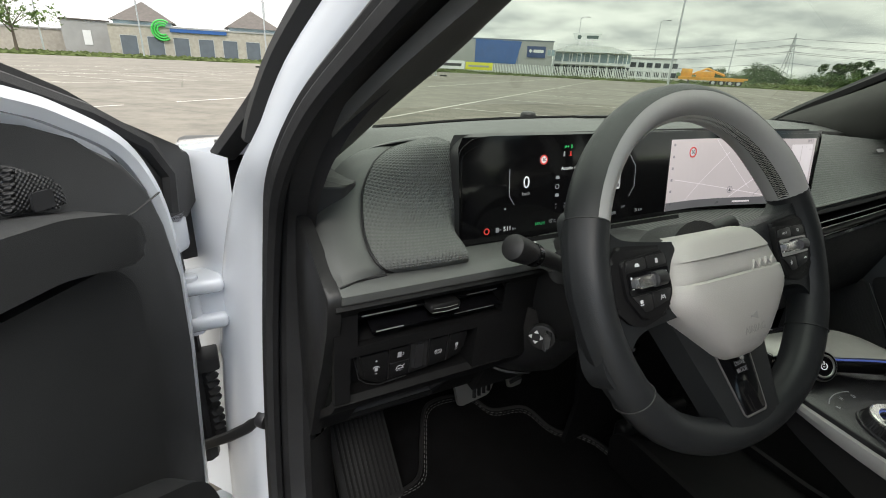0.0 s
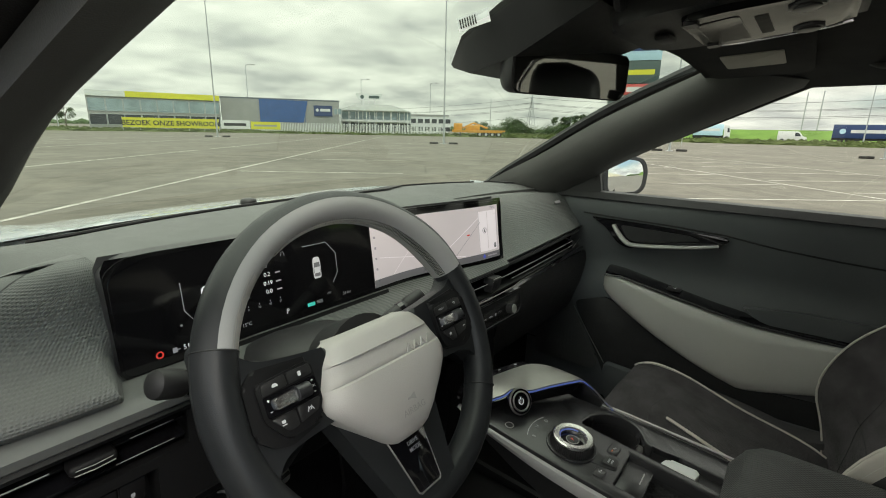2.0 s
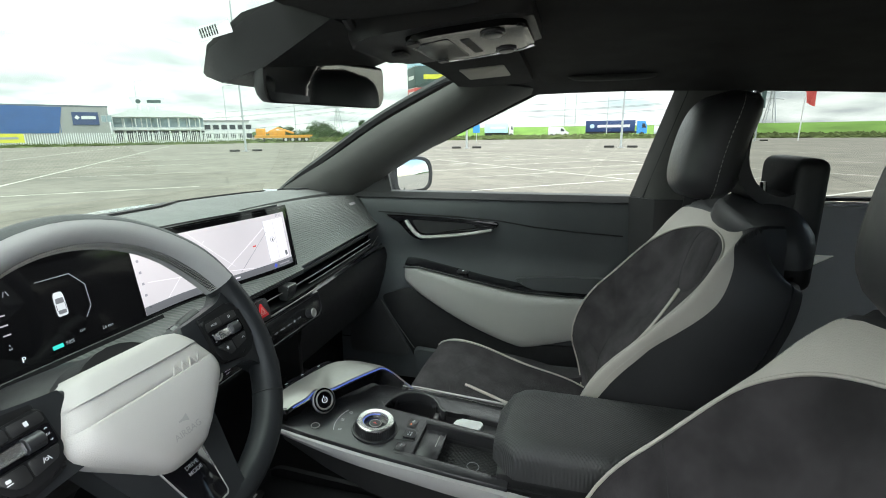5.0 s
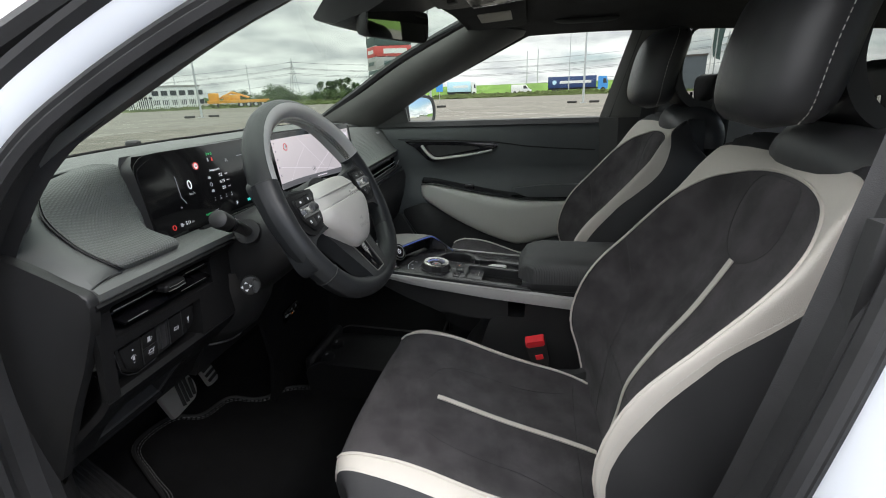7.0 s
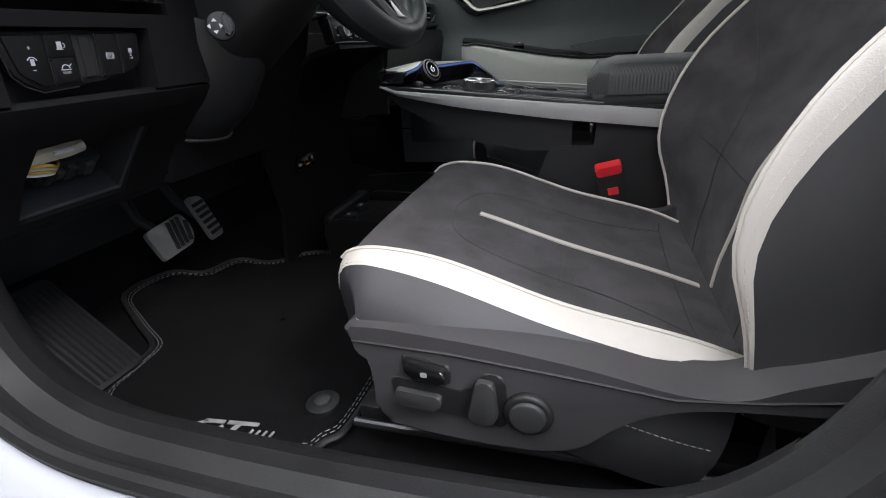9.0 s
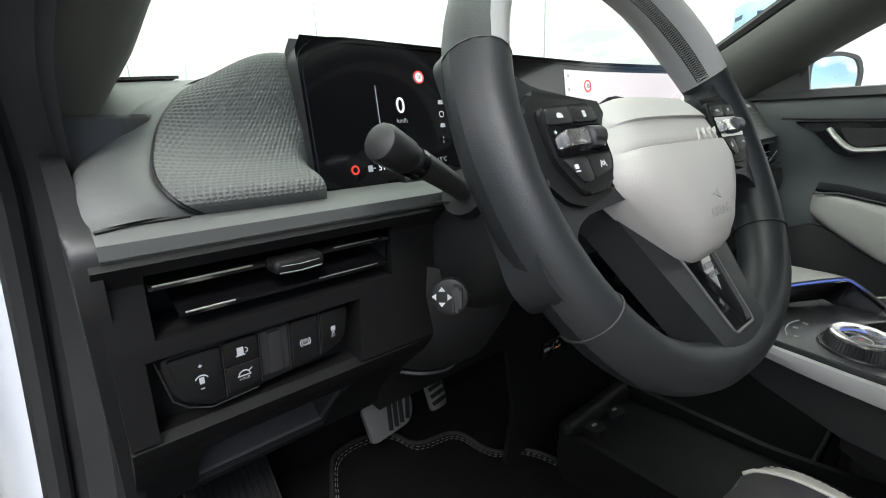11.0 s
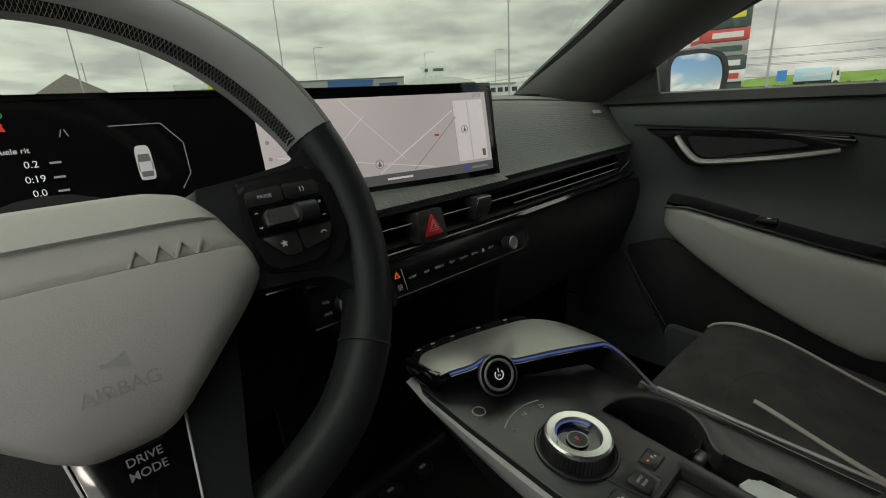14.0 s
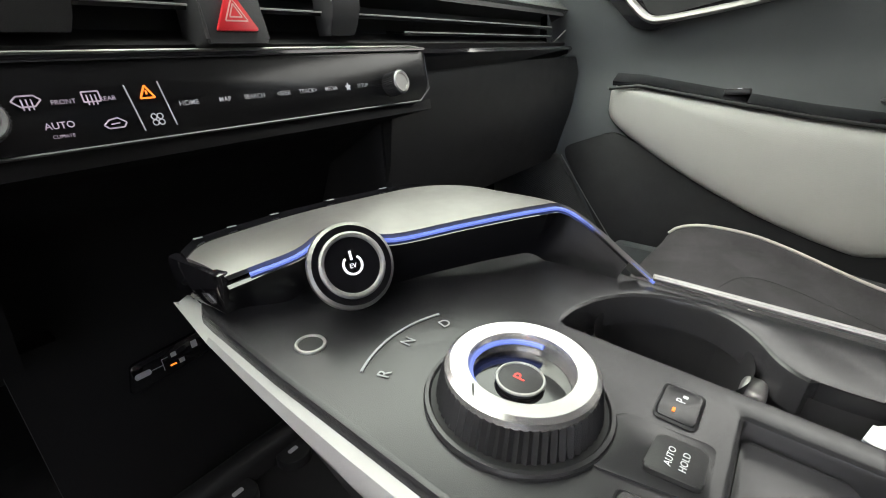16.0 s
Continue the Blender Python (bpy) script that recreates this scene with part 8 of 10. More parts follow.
def seat_fn(cx, line, keys, back):
    def f(u, v, lift=0.0):
        y, z, w, k = along(line, v)
        d = slope(line, v)
        n = Vector((0, d.z, -d.y)) if back else Vector((0, -d.z, d.y))
        if n.dot(Vector((0, 0.8, 0.6))) < 0 and back:
            n = -n
        ax, h = section(keys, u)
        hh = h * k if h > 0 else h * (0.75 + 0.25 * k)
        if not back:  # the front edge bows forward in its middle
            y -= 0.032 * min(1.0, ax) ** 3 * max(0.0, (v - 0.68) / 0.32)
        return Vector((cx + math.copysign(ax * w, u), y, z)) + n * (hh + lift)
    return f


def seat(cx, label, driver):
    t = thing("front_seat", label, "car seat", (cx, 0.0, 0.315), "front seats")
    B = seat_fn(cx, BACK_LINE, BACK_KEYS, True)
    C = seat_fn(cx, CUSH_LINE, CUSH_KEYS, False)

    def bp(v):  # edge of the suede panel on the back
        return 0.50 if v < 0.66 else 0.50 * math.sqrt(max(0.0, 1 - ((v - 0.66) / 0.26) ** 3.6))

    def bb(v):  # outer edge of the cream band on the back
        base = 0.535 + 0.040 * min(1, v / 0.45) + 0.17 * max(0, min(1, (v - 0.60) / 0.28)) ** 1.7
        return base if v < 0.72 else base * math.sqrt(max(0.0, 1 - ((v - 0.72) / 0.248) ** 3.0))

    def cp(v):
        return 0.50

    def cb(v):
        return 0.600

    vs = [0.92 * (1 - (1 - k) ** 2.2) for k in span(0, 1, 46)]
    back = part("backrest", loft([[B(u, v) for u in span(-bp(v), bp(v), 26)] for v in vs]), SUEDE, t, "black suede centre of the backrest")
    for s in (-1, 1):
        part("cream_band", loft([[B(s * (bp(v) + (bb(v) - bp(v)) * k), v) for k in span(0, 1, 14)] for v in vs + [0.93, 0.945, 0.955, 0.962, 0.968]]), CREAM, t, "cream leather band of the backrest")
        part("side_leather", loft([[B(s * (bb(v) + (1.0 - bb(v)) * k), v) for k in span(0, 1, 14)] for v in vs + [0.93, 0.945, 0.955, 0.962, 0.968, 0.98, 0.99, 1.0]]), BLEATHER, t, "black leather side of the backrest")
        part("piping", tube([B(s * bp(v), v, 0.001) for v in vs[1:]], 0.0025, 6), CREAM, t, "cream piping")
        part("outer_piping", tube([B(s * 0.93, v, 0.003) for v in span(0.15, 1.0, 26)], 0.0028, 5), RUBBER, t)
        part("stitching", dashes([B(s * max(0.0, bb(v) - 0.016), v, 0.0006) for v in vs[2:]], 0.0042, 0.0030, 0.0005), STITCH, t, "pale stitching")
    shell = [[B(-1, v), B(-0.999, v) + Vector((0.06, -0.018, 0)), Vector((cx, along(BACK_LINE, v)[0] - 0.155, along(BACK_LINE, v)[1] - 0.07)), B(0.999, v) + Vector((-0.06, -0.018, 0)), B(1, v)] for v in span(0, 1, 16)]
    part("back_shell", loft(shell), HARD, t, "black plastic back shell")
    part("stripe", thick(loft([[B(k, v, 0.0026) for k in span(-0.007 - 0.014 * max(0, v - 0.2), 0.007 + 0.014 * max(0, v - 0.2), 4)] for v in span(0.05, 0.725, 36)]), 0.0022), CREAM, t, "cream stripe down the backrest")
    part("stripe_stitching", dashes([B(0.012 + 0.016 * max(0, v - 0.2), v, 0.0008) for v in span(0.06, 0.715, 50)], 0.004, 0.003, 0.0005), STITCH, t)
    pad_out = catmull([(-0.13, 0.900, 0), (-0.165, 0.85, 0), (-0.150, 0.79, 0), (-0.09, 0.745, 0), (0, 0.722, 0), (0.09, 0.745, 0), (0.150, 0.79, 0), (0.165, 0.85, 0), (0.13, 0.900, 0), (0.0, 0.908, 0)], 5, True)
    pad_mid = Vector((0, 0.83, 0))
    part("upper_insert", loft([[B((pad_mid + (p - pad_mid) * k).x, (pad_mid + (p - pad_mid) * k).y, 0.0075 * (1 - k ** 4) - 0.0006) for p in pad_out] for k in (1.0, 0.97, 0.92, 0.84, 0.7, 0.5, 0.25, 0.01)], True), SUEDE, t, "padded black suede insert under the headrest")
    part("seam", tube([B(p.x, p.y, 0.0002) for p in pad_out], 0.0006, 5, True), RUBBER, t)
    for s in (-1, 1):
        part("seam", tube([B(s * (0.27 + 0.22 * max(0.0, (v - 0.36) / 0.24) ** 2), v, 0.0004) for v in span(0.04, 0.60, 24)], 0.0006, 5), RUBBER, t)
    part("lumbar_seam", tube([B(u, 0.315 + 0.25 * u * u, 0.0003) for u in span(-0.36, 0.36, 24)], 0.0007, 5), RUBBER, t)
    # cushion
    vs = span(0.0, 0.93, 40)
    cu = part("cushion", loft([[C(u, v) for u in span(-cp(v), cp(v), 26)] for v in vs]), SUEDE, t, "black suede centre of the seat cushion")
    for s in (-1, 1):
        part("cream_band", loft([[C(s * (0.50 + (cb(v) - 0.50) * k), v) for k in span(0, 1, 12)] for v in span(0.06, 0.985, 40)]), CREAM, t, "cream leather band of the cushion")
        part("side_leather", loft([[C(s * (cb(v) + (1.0 - cb(v)) * k), v) for k in span(0, 1, 8)] for v in span(0.06, 1.0, 30)]), BLEATHER, t, "black leather side of the cushion")
        part("piping", tube([C(s * cp(v), v, 0.001) for v in span(0.06, 0.93, 44)], 0.0025, 6), CREAM, t, "cream piping")
        part("stitching", dashes([C(s * (cb(v) - 0.012), v, 0.0006) for v in span(0.08, 0.97, 60)], 0.0042, 0.0030, 0.0005), STITCH, t, "pale stitching")
        part("stitching", dashes([C(s * 0.80, v, 0.0008) for v in span(0.08, 0.97, 60)], 0.0042, 0.0030, 0.0005), GREYMARK, t)
        part("seam", tube([C(s * (0.26 + 0.10 * ((0.36 - v) / 0.24) ** 2), v, 0.0004) for v in span(0.12, 0.36, 20)], 0.0006, 5), RUBBER, t)
    part("front_leather", loft([[C(u, v) for u in span(-0.50, 0.50, 16)] for v in span(0.93, 1.0, 8)]), SUEDE, t, "black suede front of the cushion")
    part("cross_seam", tube([C(p.x, p.y, 0.0) for p in catmull([(-0.26, 0.36, 0), (-0.25, 0.55, 0), (-0.20, 0.66, 0), (-0.09, 0.705, 0), (0, 0.715, 0), (0.09, 0.705, 0), (0.20, 0.66, 0), (0.25, 0.55, 0), (0.26, 0.36, 0)], 5)], 0.0005, 5), RUBBER, t)
    part("cross_seam", tube([C(u, 0.40, 0.0) for u in span(-0.26, 0.26, 14)], 0.0005, 5), RUBBER, t)
    part("cross_seam", tube([C(u, 0.115, 0.0) for u in span(-0.44, 0.44, 18)], 0.0010, 5), RUBBER, t)
    part("stripe", thick(loft([[C(k, v, 0.0026) for k in span(-0.011, 0.011, 4)] for v in span(0.05, 0.64, 30)]), 0.0022), CREAM, t, "cream stripe along the cushion")
    part("stripe_stitching", dashes([C(0.018, v, 0.0008) for v in span(0.07, 0.63, 40)], 0.004, 0.003, 0.0005), STITCH, t)
    part("cushion_rear", loft([[C(u, 0.0) for u in span(-1, 1, 12)], [C(u, 0.0) + Vector((0, -0.02, -0.1)) for u in span(-1, 1, 12)]]), BLEATHER, t)
    # headrest
    hz0 = Vector((cx, -0.374, 1.150))
    rows = []
    for v in span(-1, 1, 18):
        zz = 0.107 * v
        wd = 0.110 * (1 - 0.22 * max(0, v) ** 3 - 0.10 * max(0, -v) ** 3)
        dp = 0.054 * (1 - abs(v) ** 5) ** 0.5 + 0.004
        lean = -0.022 * v + 0.012 * (1 - v * v)
        ww = wd * (1 - abs(v) ** 7) ** 0.4 + 0.002
        row = []
        for a in [2 * math.pi * k / 36 for k in range(36)]:
            c, s_ = math.cos(a), math.sin(a)
            row.append(hz0 + Vector((ww * math.copysign(abs(c) ** 0.68, c), dp * math.copysign(abs(s_) ** 0.85, s_) + lean, zz)))
        rows.append(row)
    hr = part("headrest", loft(rows, True, True), BLEATHER, t, "black leather headrest")
    for s in (-1, 1):
        path = [rows[i][0 if s > 0 else 18] + Vector((s * 0.0004, -0.004, 0)) for i in range(1, 18)]
        path = [Vector((cx + s * (abs(p.x - cx) - 0.001), p.y, p.z)) for p in path]
        part("stitching", dashes(path, 0.0052, 0.0036, 0.0009), STITCH, hr, "pale stitching")
    carrier = catmull([(cx, -0.412, 1.240), (cx, -0.414, 1.19), (cx, -0.412, 1.13), (cx, -0.430, 1.085), (cx, -0.462, 1.062), (cx, -0.492, 1.066), (cx, -0.505, 1.09), (cx, -0.508, 1.115)], 5)
    part("headrest_carrier", thick(loft([[p + Vector((x, 0, 0)) for x in span(-0.085, 0.085, 6)] for p in carrier]), 0.022), HARD, hr, "curved black headrest carrier")
    part("carrier_pad", box(cx - 0.092, cx + 0.092, -0.545, -0.490, 0.88, 1.130, 0.02, 4), HARD, t, "black upright coat rail behind the headrest")
    neck = [(0.945, 0.172, 0.062, -0.474), (0.974, 0.172, 0.068, -0.471), (0.999, 0.165, 0.068, -0.467), (1.020, 0.146, 0.061, -0.463), (1.038, 0.118, 0.049, -0.459), (1.050, 0.080, 0.030, -0.456)]
    part("shoulder_block", loft([[Vector((cx + w * math.copysign(abs(math.cos(a)) ** 0.7, math.cos(a)), y + d * math.sin(a), z)) for a in [2 * math.pi * k / 28 for k in range(28)]] for z, w, d, y in neck], True, True), BLEATHER, t, "black leather shoulder")
    for s in (-1, 1):
        part("headrest_post", tube([(cx + s * 0.05, -0.468, 0.96), (cx + s * 0.05, -0.452, 1.085)], 0.006, 10), CHROME, t, "chrome headrest post")
    # frame, rails and side shields
    part("seat_tube", tube([(cx - 0.235 if driver else cx + 0.235, y, 0.345) for y in (-0.20, 0.26)], 0.006, 10), DARKMET, t, "bright steel seat rail tube")
    part("seat_frame", box(cx - 0.20, cx + 0.20, -0.16, 0.22, 0.36, 0.43, 0.01), RUBBER, t, "black seat frame")
    for s in (-1, 1):
        part("seat_rail", box(cx + s * 0.19 - 0.018, cx + s * 0.19 + 0.018, -0.30, 0.27, 0.312, 0.345, 0.006), DARKMET, t, "steel seat rail")
        part("rail_leg", box(cx + s * 0.19 - 0.012, cx + s * 0.19 + 0.012, -0.12, 0.16, 0.345, 0.37, 0.004), DARKMET, t)
    sd = -1 if driver else 1
    SH = fr((cx + sd * 0.262, 0, 0), (0, sd, 0), (0, 0, 1))
    sh_out = [(0.232, 0.512), (0.210, 0.486), (0.204, 0.444), (0.203, 0.403), (0.165, 0.392), (0.10, 0.387), (0.03, 0.388), (-0.012, 0.402), (-0.047, 0.436), (-0.085, 0.459), (-0.135, 0.471), (-0.25, 0.482), (-0.33, 0.495), (-0.34, 0.56), (-0.24, 0.530), (-0.18, 0.504), (-0.14, 0.484), (-0.09, 0.482), (-0.02, 0.496), (0.06, 0.508), (0.14, 0.515), (0.20, 0.518)]
    shl = part("side_shield", slab([(sd * p.x, p.y) for p in catmull([(y, z, 0) for y, z in sh_out], 4, True)][:: sd], -0.045, 0.012, 0.007, 3, m=SH), SHIELD, t, "black plastic seat side shield")
    part("shield_crease", tube([SH @ Vector((sd * y, z, 0.0125)) for y, z in ((0.222, 0.500), (0.12, 0.497), (0.0, 0.486), (-0.09, 0.476), (-0.16, 0.485), (-0.3, 0.513))], 0.0016, 5), RUBBER, shl)
    part("shield_inner", slab(rounded([(-sd * y, z) for y, z in sh_out][:: -sd], 0.014, 4), -0.02, 0.0, m=fr((cx - sd * 0.225, 0, 0), (0, -sd, 0), (0, 0, 1))), PLASTIC, t, "black plastic seat side shield")
    if driver:
        def btn(name, pts, ma, lab="", h=0.010, r=0.006):
            return part(name, slab(rounded([(sd * y, z) for y, z in pts][:: sd], r, 4), 0.011, 0.012 + h, 0.003, 3, m=SH), ma, shl, lab)
        q = btn("lumbar_button", [(0.164, 0.487), (0.162, 0.469), (0.122, 0.463), (0.120, 0.479)], PIANO, "black heated seat button")
        btn("lumbar_frame", [(0.168, 0.491), (0.166, 0.465), (0.118, 0.458), (0.116, 0.483)], HARD, "", 0.003)
        part("symbol", slab(rect(-0.146, 0.472, -0.139, 0.478, 0.002), 0.0215, 0.0225, m=SH), GREYMARK, q, smooth=0)
        btn("seat_slide_switch", [(0.177, 0.450), (0.178, 0.430), (0.130, 0.427), (0.126, 0.446)], PLASTIC, "long grey seat switch", 0.009)
        btn("switch_bed", [(0.184, 0.462), (0.178, 0.428), (0.105, 0.420), (0.075, 0.410), (0.058, 0.418), (0.062, 0.478), (0.085, 0.480), (0.10, 0.452)], HARD, "", 0.002, 0.008)
        btn("recline_switch", [(0.090, 0.474), (0.100, 0.424), (0.082, 0.416), (0.068, 0.428), (0.072, 0.472)], PLASTIC, "upright grey recline switch", 0.009)
        part("round_switch", slab(ring(-0.039, 0.438, 0.0245, 28), 0.011, 0.020, 0.004, 3, m=SH), HARD, shl, "round black four-way switch")
        part("round_switch_face", slab(ring(-0.039, 0.438, 0.0185, 24), 0.019, 0.024, 0.003, 3, m=SH), PLASTIC, shl)
    return t


seat(-0.372, "black suede and cream leather driver's seat with power switches", True)
seat(0.372, "black suede and cream leather passenger seat with headrest", False)

# buckle beside the driver's seat
BK = fr((-0.150, -0.050, 0.540), (0, -1, 0.25), (-0.25, 0.30, 1))
bk = thing("seat_belt_buckle", "black seat belt buckle with a red release button", "seat belt buckle", (-0.15, -0.06, 0.44))
part("buckle_body", slab(rounded([(-0.020, -0.055), (0.018, -0.055), (0.024, 0.024), (-0.024, 0.024)], 0.006), -0.012, 0.010, 0.004, 3, m=BK), HARD, bk)
part("release_button", slab(rounded([(-0.021, 0.010), (0.021, 0.010), (0.022, 0.027), (-0.022, 0.027)], 0.004), -0.010, 0.012, 0.003, m=BK), REDP, bk, "red release button")
part("mark_plate", slab(rect(-0.008, -0.030, 0.010, -0.016, 0.002), 0.010, 0.0115, m=BK), REDP, bk, "small red plate")
part("buckle_strap", tube([BK @ Vector((0, -0.05, 0)), BK @ Vector((0.005, -0.12, -0.01))], 0.012, 8, flat=0.4), BLEATHER, bk)
# belt of the passenger at the middle post
belt = thing("seat_belt", "black seat belt hanging on the middle post", "seat belt", (0.645, -0.40, 0.5))
part("webbing", thick(loft([[Vector((x, y - 0.022, z)), Vector((x, y + 0.022, z))] for x, y, z in ((0.592, -0.425, 1.17), (0.615, -0.41, 1.08), (0.638, -0.40, 0.95), (0.64, -0.39, 0.75), (0.63, -0.37, 0.55))]), 0.002), BLEATHER, belt)
part("belt_guide", box(0.575, 0.602, -0.455, -0.395, 1.165, 1.195, 0.008, 3), HARD, belt)

# rear bench
rb = thing("rear_bench", "black leather rear bench with headrests", "rear seat", (0, -1.0, 0.315))
part("rear_cushion", box(-0.66, 0.66, -1.15, -0.70, 0.36, 0.56, 0.05, 4), BLEATHER, rb)
part("rear_backrest", thick(sheet(lambda x, v: Vector((x, -1.14 - 0.25 * v, 0.5 + 0.52 * v)), span(-0.66, 0.66, 8), span(0, 1, 6)), 0.12), BLEATHER, rb)
part("rear_base", box(-0.66, 0.66, -1.15, -0.78, 0.312, 0.38, 0.01), CARPET, rb)
for x in (-0.42, 0.0, 0.42):
    part("rear_headrest", box(x - 0.12, x + 0.12, -1.50, -1.40, 1.02, 1.13, 0.04, 4), BLEATHER, rb)
part("rear_shelf", box(-0.62, 0.62, -1.95, -1.40, 0.90, 0.93, 0.01), HARD, rb)


# ---- centre console ----
con = thing("centre_console", "black floating centre console with a silver edge and a rotary selector", "centre console", (0, 0.1, 0.32))


def dz(y):
    return 0.668 + 0.10 * y


DK = fr((0, 0, 0.668), (1, 0, 0), (0, 1, 0.10))  # local x across, y along the deck


DECK = mat("satin_black_deck", (0.024, 0.024, 0.025), 0.23, vary=0.08, scale=5, wear=0.06, grain=0.1, grain_scale=2500)
# the deck is one plate round its wells
DECK_EDGE = [(-0.084, 0.394), (-0.095, 0.37), (-0.100, 0.30), (-0.104, 0.20), (-0.104, 0.05), (-0.104, -0.03), (0.098, -0.03), (0.097, 0.12), (0.093, 0.21), (0.093, 0.39)]
CUP_EDGE = rounded([(0.014, 0.218), (0.036, 0.216), (0.056, 0.208), (0.074, 0.194), (0.085, 0.174), (0.087, 0.156), (0.082, 0.138), (0.068, 0.124), (0.054, 0.116), (0.046, 0.106), (0.046, 0.085), (0.050, 0.066), (0.050, -0.015), (0.012, -0.015), (0.013, 0.079), (0.014, 0.148)], 0.010, 3)
TRAY_EDGE = rect(-0.086, -0.015, 0.001, 0.128, 0.004, 3)


def plate(outer, holes, top, low, lip, m):
    """A plate with holes through it; the rims of the holes are rounded down by lip."""
    bm = bmesh.new()
    edges = []
    for loop in [outer] + holes:
        V = [bm.verts.new((x, y, top)) for x, y in loop]
        edges += [bm.edges.new((V[i], V[(i + 1) % len(V)])) for i in range(len(V))]
    bmesh.ops.triangle_fill(bm, use_beauty=True, edges=edges)
    for i, loop in enumerate([outer] + holes):
        cx_, cy_ = sum(p[0] for p in loop) / len(loop), sum(p[1] for p in loop) / len(loop)
        grow = 1.0 if i == 0 else -1.0
        rings_ = []
        for d, h in ((0.0, top), (lip * 0.3, top - lip * 0.08), (lip * 0.75, top - lip * 0.35), (lip, top - lip), (lip, low)):
            row = []
            for k, (x, y) in enumerate(loop):
                t_ = Vector((loop[(k + 1) % len(loop)][0] - loop[k - 1][0], loop[(k + 1) % len(loop)][1] - loop[k - 1][1]))
                nrm = Vector((t_.y, -t_.x)).normalized()
                if nrm.dot(Vector((x - cx_, y - cy_))) < 0:
                    nrm = -nrm
                row.append(bm.verts.new((x + nrm.x * d * grow, y + nrm.y * d * grow, h)))
            rings_.append(row)
        for A, B in zip(rings_, rings_[1:]):
            for k in range(len(A)):
                bm.faces.new((A[k], A[(k + 1) % len(A)], B[(k + 1) % len(A)], B[k]))
    bmesh.ops.remove_doubles(bm, verts=bm.verts, dist=0.00005)
    bm.transform(m)
    return bm


part("deck", plate(DECK_EDGE, [CUP_EDGE, TRAY_EDGE], 0.0, -0.020, 0.003, DK), DECK, con, "satin black console deck")
# charging tray and cup wells, real hollows
part("tray_floor", slab([(-0.090, 0.132), (-0.090, -0.02), (0.005, -0.02), (0.005, 0.132)], -0.034, -0.028, m=DK), PADW, con, "ribbed rubber charging pad")
part("tray_wall", thick(loft([[DK @ Vector((x, y, h)) for x, y in TRAY_EDGE + TRAY_EDGE[:1]] for h in (-0.012, -0.034)]), 0.002), HARD, con)
part("tray_lid_edge", slab(rounded([(-0.083, 0.124), (-0.004, 0.124), (-0.004, 0.086), (-0.083, 0.086)], 0.003), -0.016, -0.008, 0.002, m=DK), DECK, con, "satin sliding lid edge")
part("lid_line", slab(rect(-0.046, 0.096, -0.018, 0.0975), -0.008, -0.0075, m=DK), SATIN, con)
part("charge_mark", arc(DK, -0.045, 0.03, 0.010, 0, 360, 0.0012, -0.028, -0.0276, 24), GREYMARK, con, smooth=0)
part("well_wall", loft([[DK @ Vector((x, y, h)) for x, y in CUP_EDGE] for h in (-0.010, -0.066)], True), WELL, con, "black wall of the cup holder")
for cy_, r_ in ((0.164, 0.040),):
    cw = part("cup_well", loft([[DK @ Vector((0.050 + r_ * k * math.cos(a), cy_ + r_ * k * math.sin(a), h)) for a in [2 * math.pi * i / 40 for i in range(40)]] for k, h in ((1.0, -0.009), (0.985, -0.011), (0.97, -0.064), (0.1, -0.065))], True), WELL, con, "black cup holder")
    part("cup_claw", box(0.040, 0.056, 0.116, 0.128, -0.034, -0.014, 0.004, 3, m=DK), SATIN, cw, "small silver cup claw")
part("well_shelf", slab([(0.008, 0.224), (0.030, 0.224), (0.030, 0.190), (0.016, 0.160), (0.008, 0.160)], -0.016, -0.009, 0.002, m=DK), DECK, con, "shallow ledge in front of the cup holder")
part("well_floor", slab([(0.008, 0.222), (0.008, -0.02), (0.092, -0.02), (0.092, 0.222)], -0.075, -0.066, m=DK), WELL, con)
part("well_rear", slab([(0.010, 0.030), (0.052, 0.030), (0.052, -0.02), (0.010, -0.02)], -0.016, -0.010, m=DK), HARD, con)
CLOTH = mat("white_tissue", (0.70, 0.70, 0.70), 0.9, vary=0.05, scale=30)
solid("paper_packet", slab(rounded([(0.018, 0.035), (0.044, 0.030), (0.046, 0.078), (0.022, 0.086)], 0.006), 0.600, 0.668, 0.004), CLOTH, "small white packet lying in the cup holder", "packet")

# side trim: cream-silver blade from the tip back to the seat
side_rows = []
for k in span(0, 1, 16):
    y = 0.396 - 0.60 * k
    top = dz(y) - 0.006 + (0.004 if k < 0.06 else 0)
    hgt = lerp_keys([(0, 0.003), (0.08, 0.014), (0.30, 0.024), (0.58, 0.030), (0.64, 0.030), (1.0, 0.030)], k)[0]
    x = -0.094 - 0.014 * math.sin(min(1, k * 2.6) * 1.57)
    side_rows.append([Vector((x + 0.004, y, top)), Vector((x - 0.004, y, top - 0.003)), Vector((x - 0.006, y, top - hgt * 0.5)), Vector((x - 0.002, y, top - hgt)), Vector((x + 0.010, y, top - hgt - 0.002))])
part("side_trim", loft(side_rows), SILVERP, con, "pale silver trim along the console")
part("side_trim_far", loft([[Vector((-p.x, p.y, p.z)) for p in r] for r in side_rows]), SILVERP, con, "pale silver trim along the console")
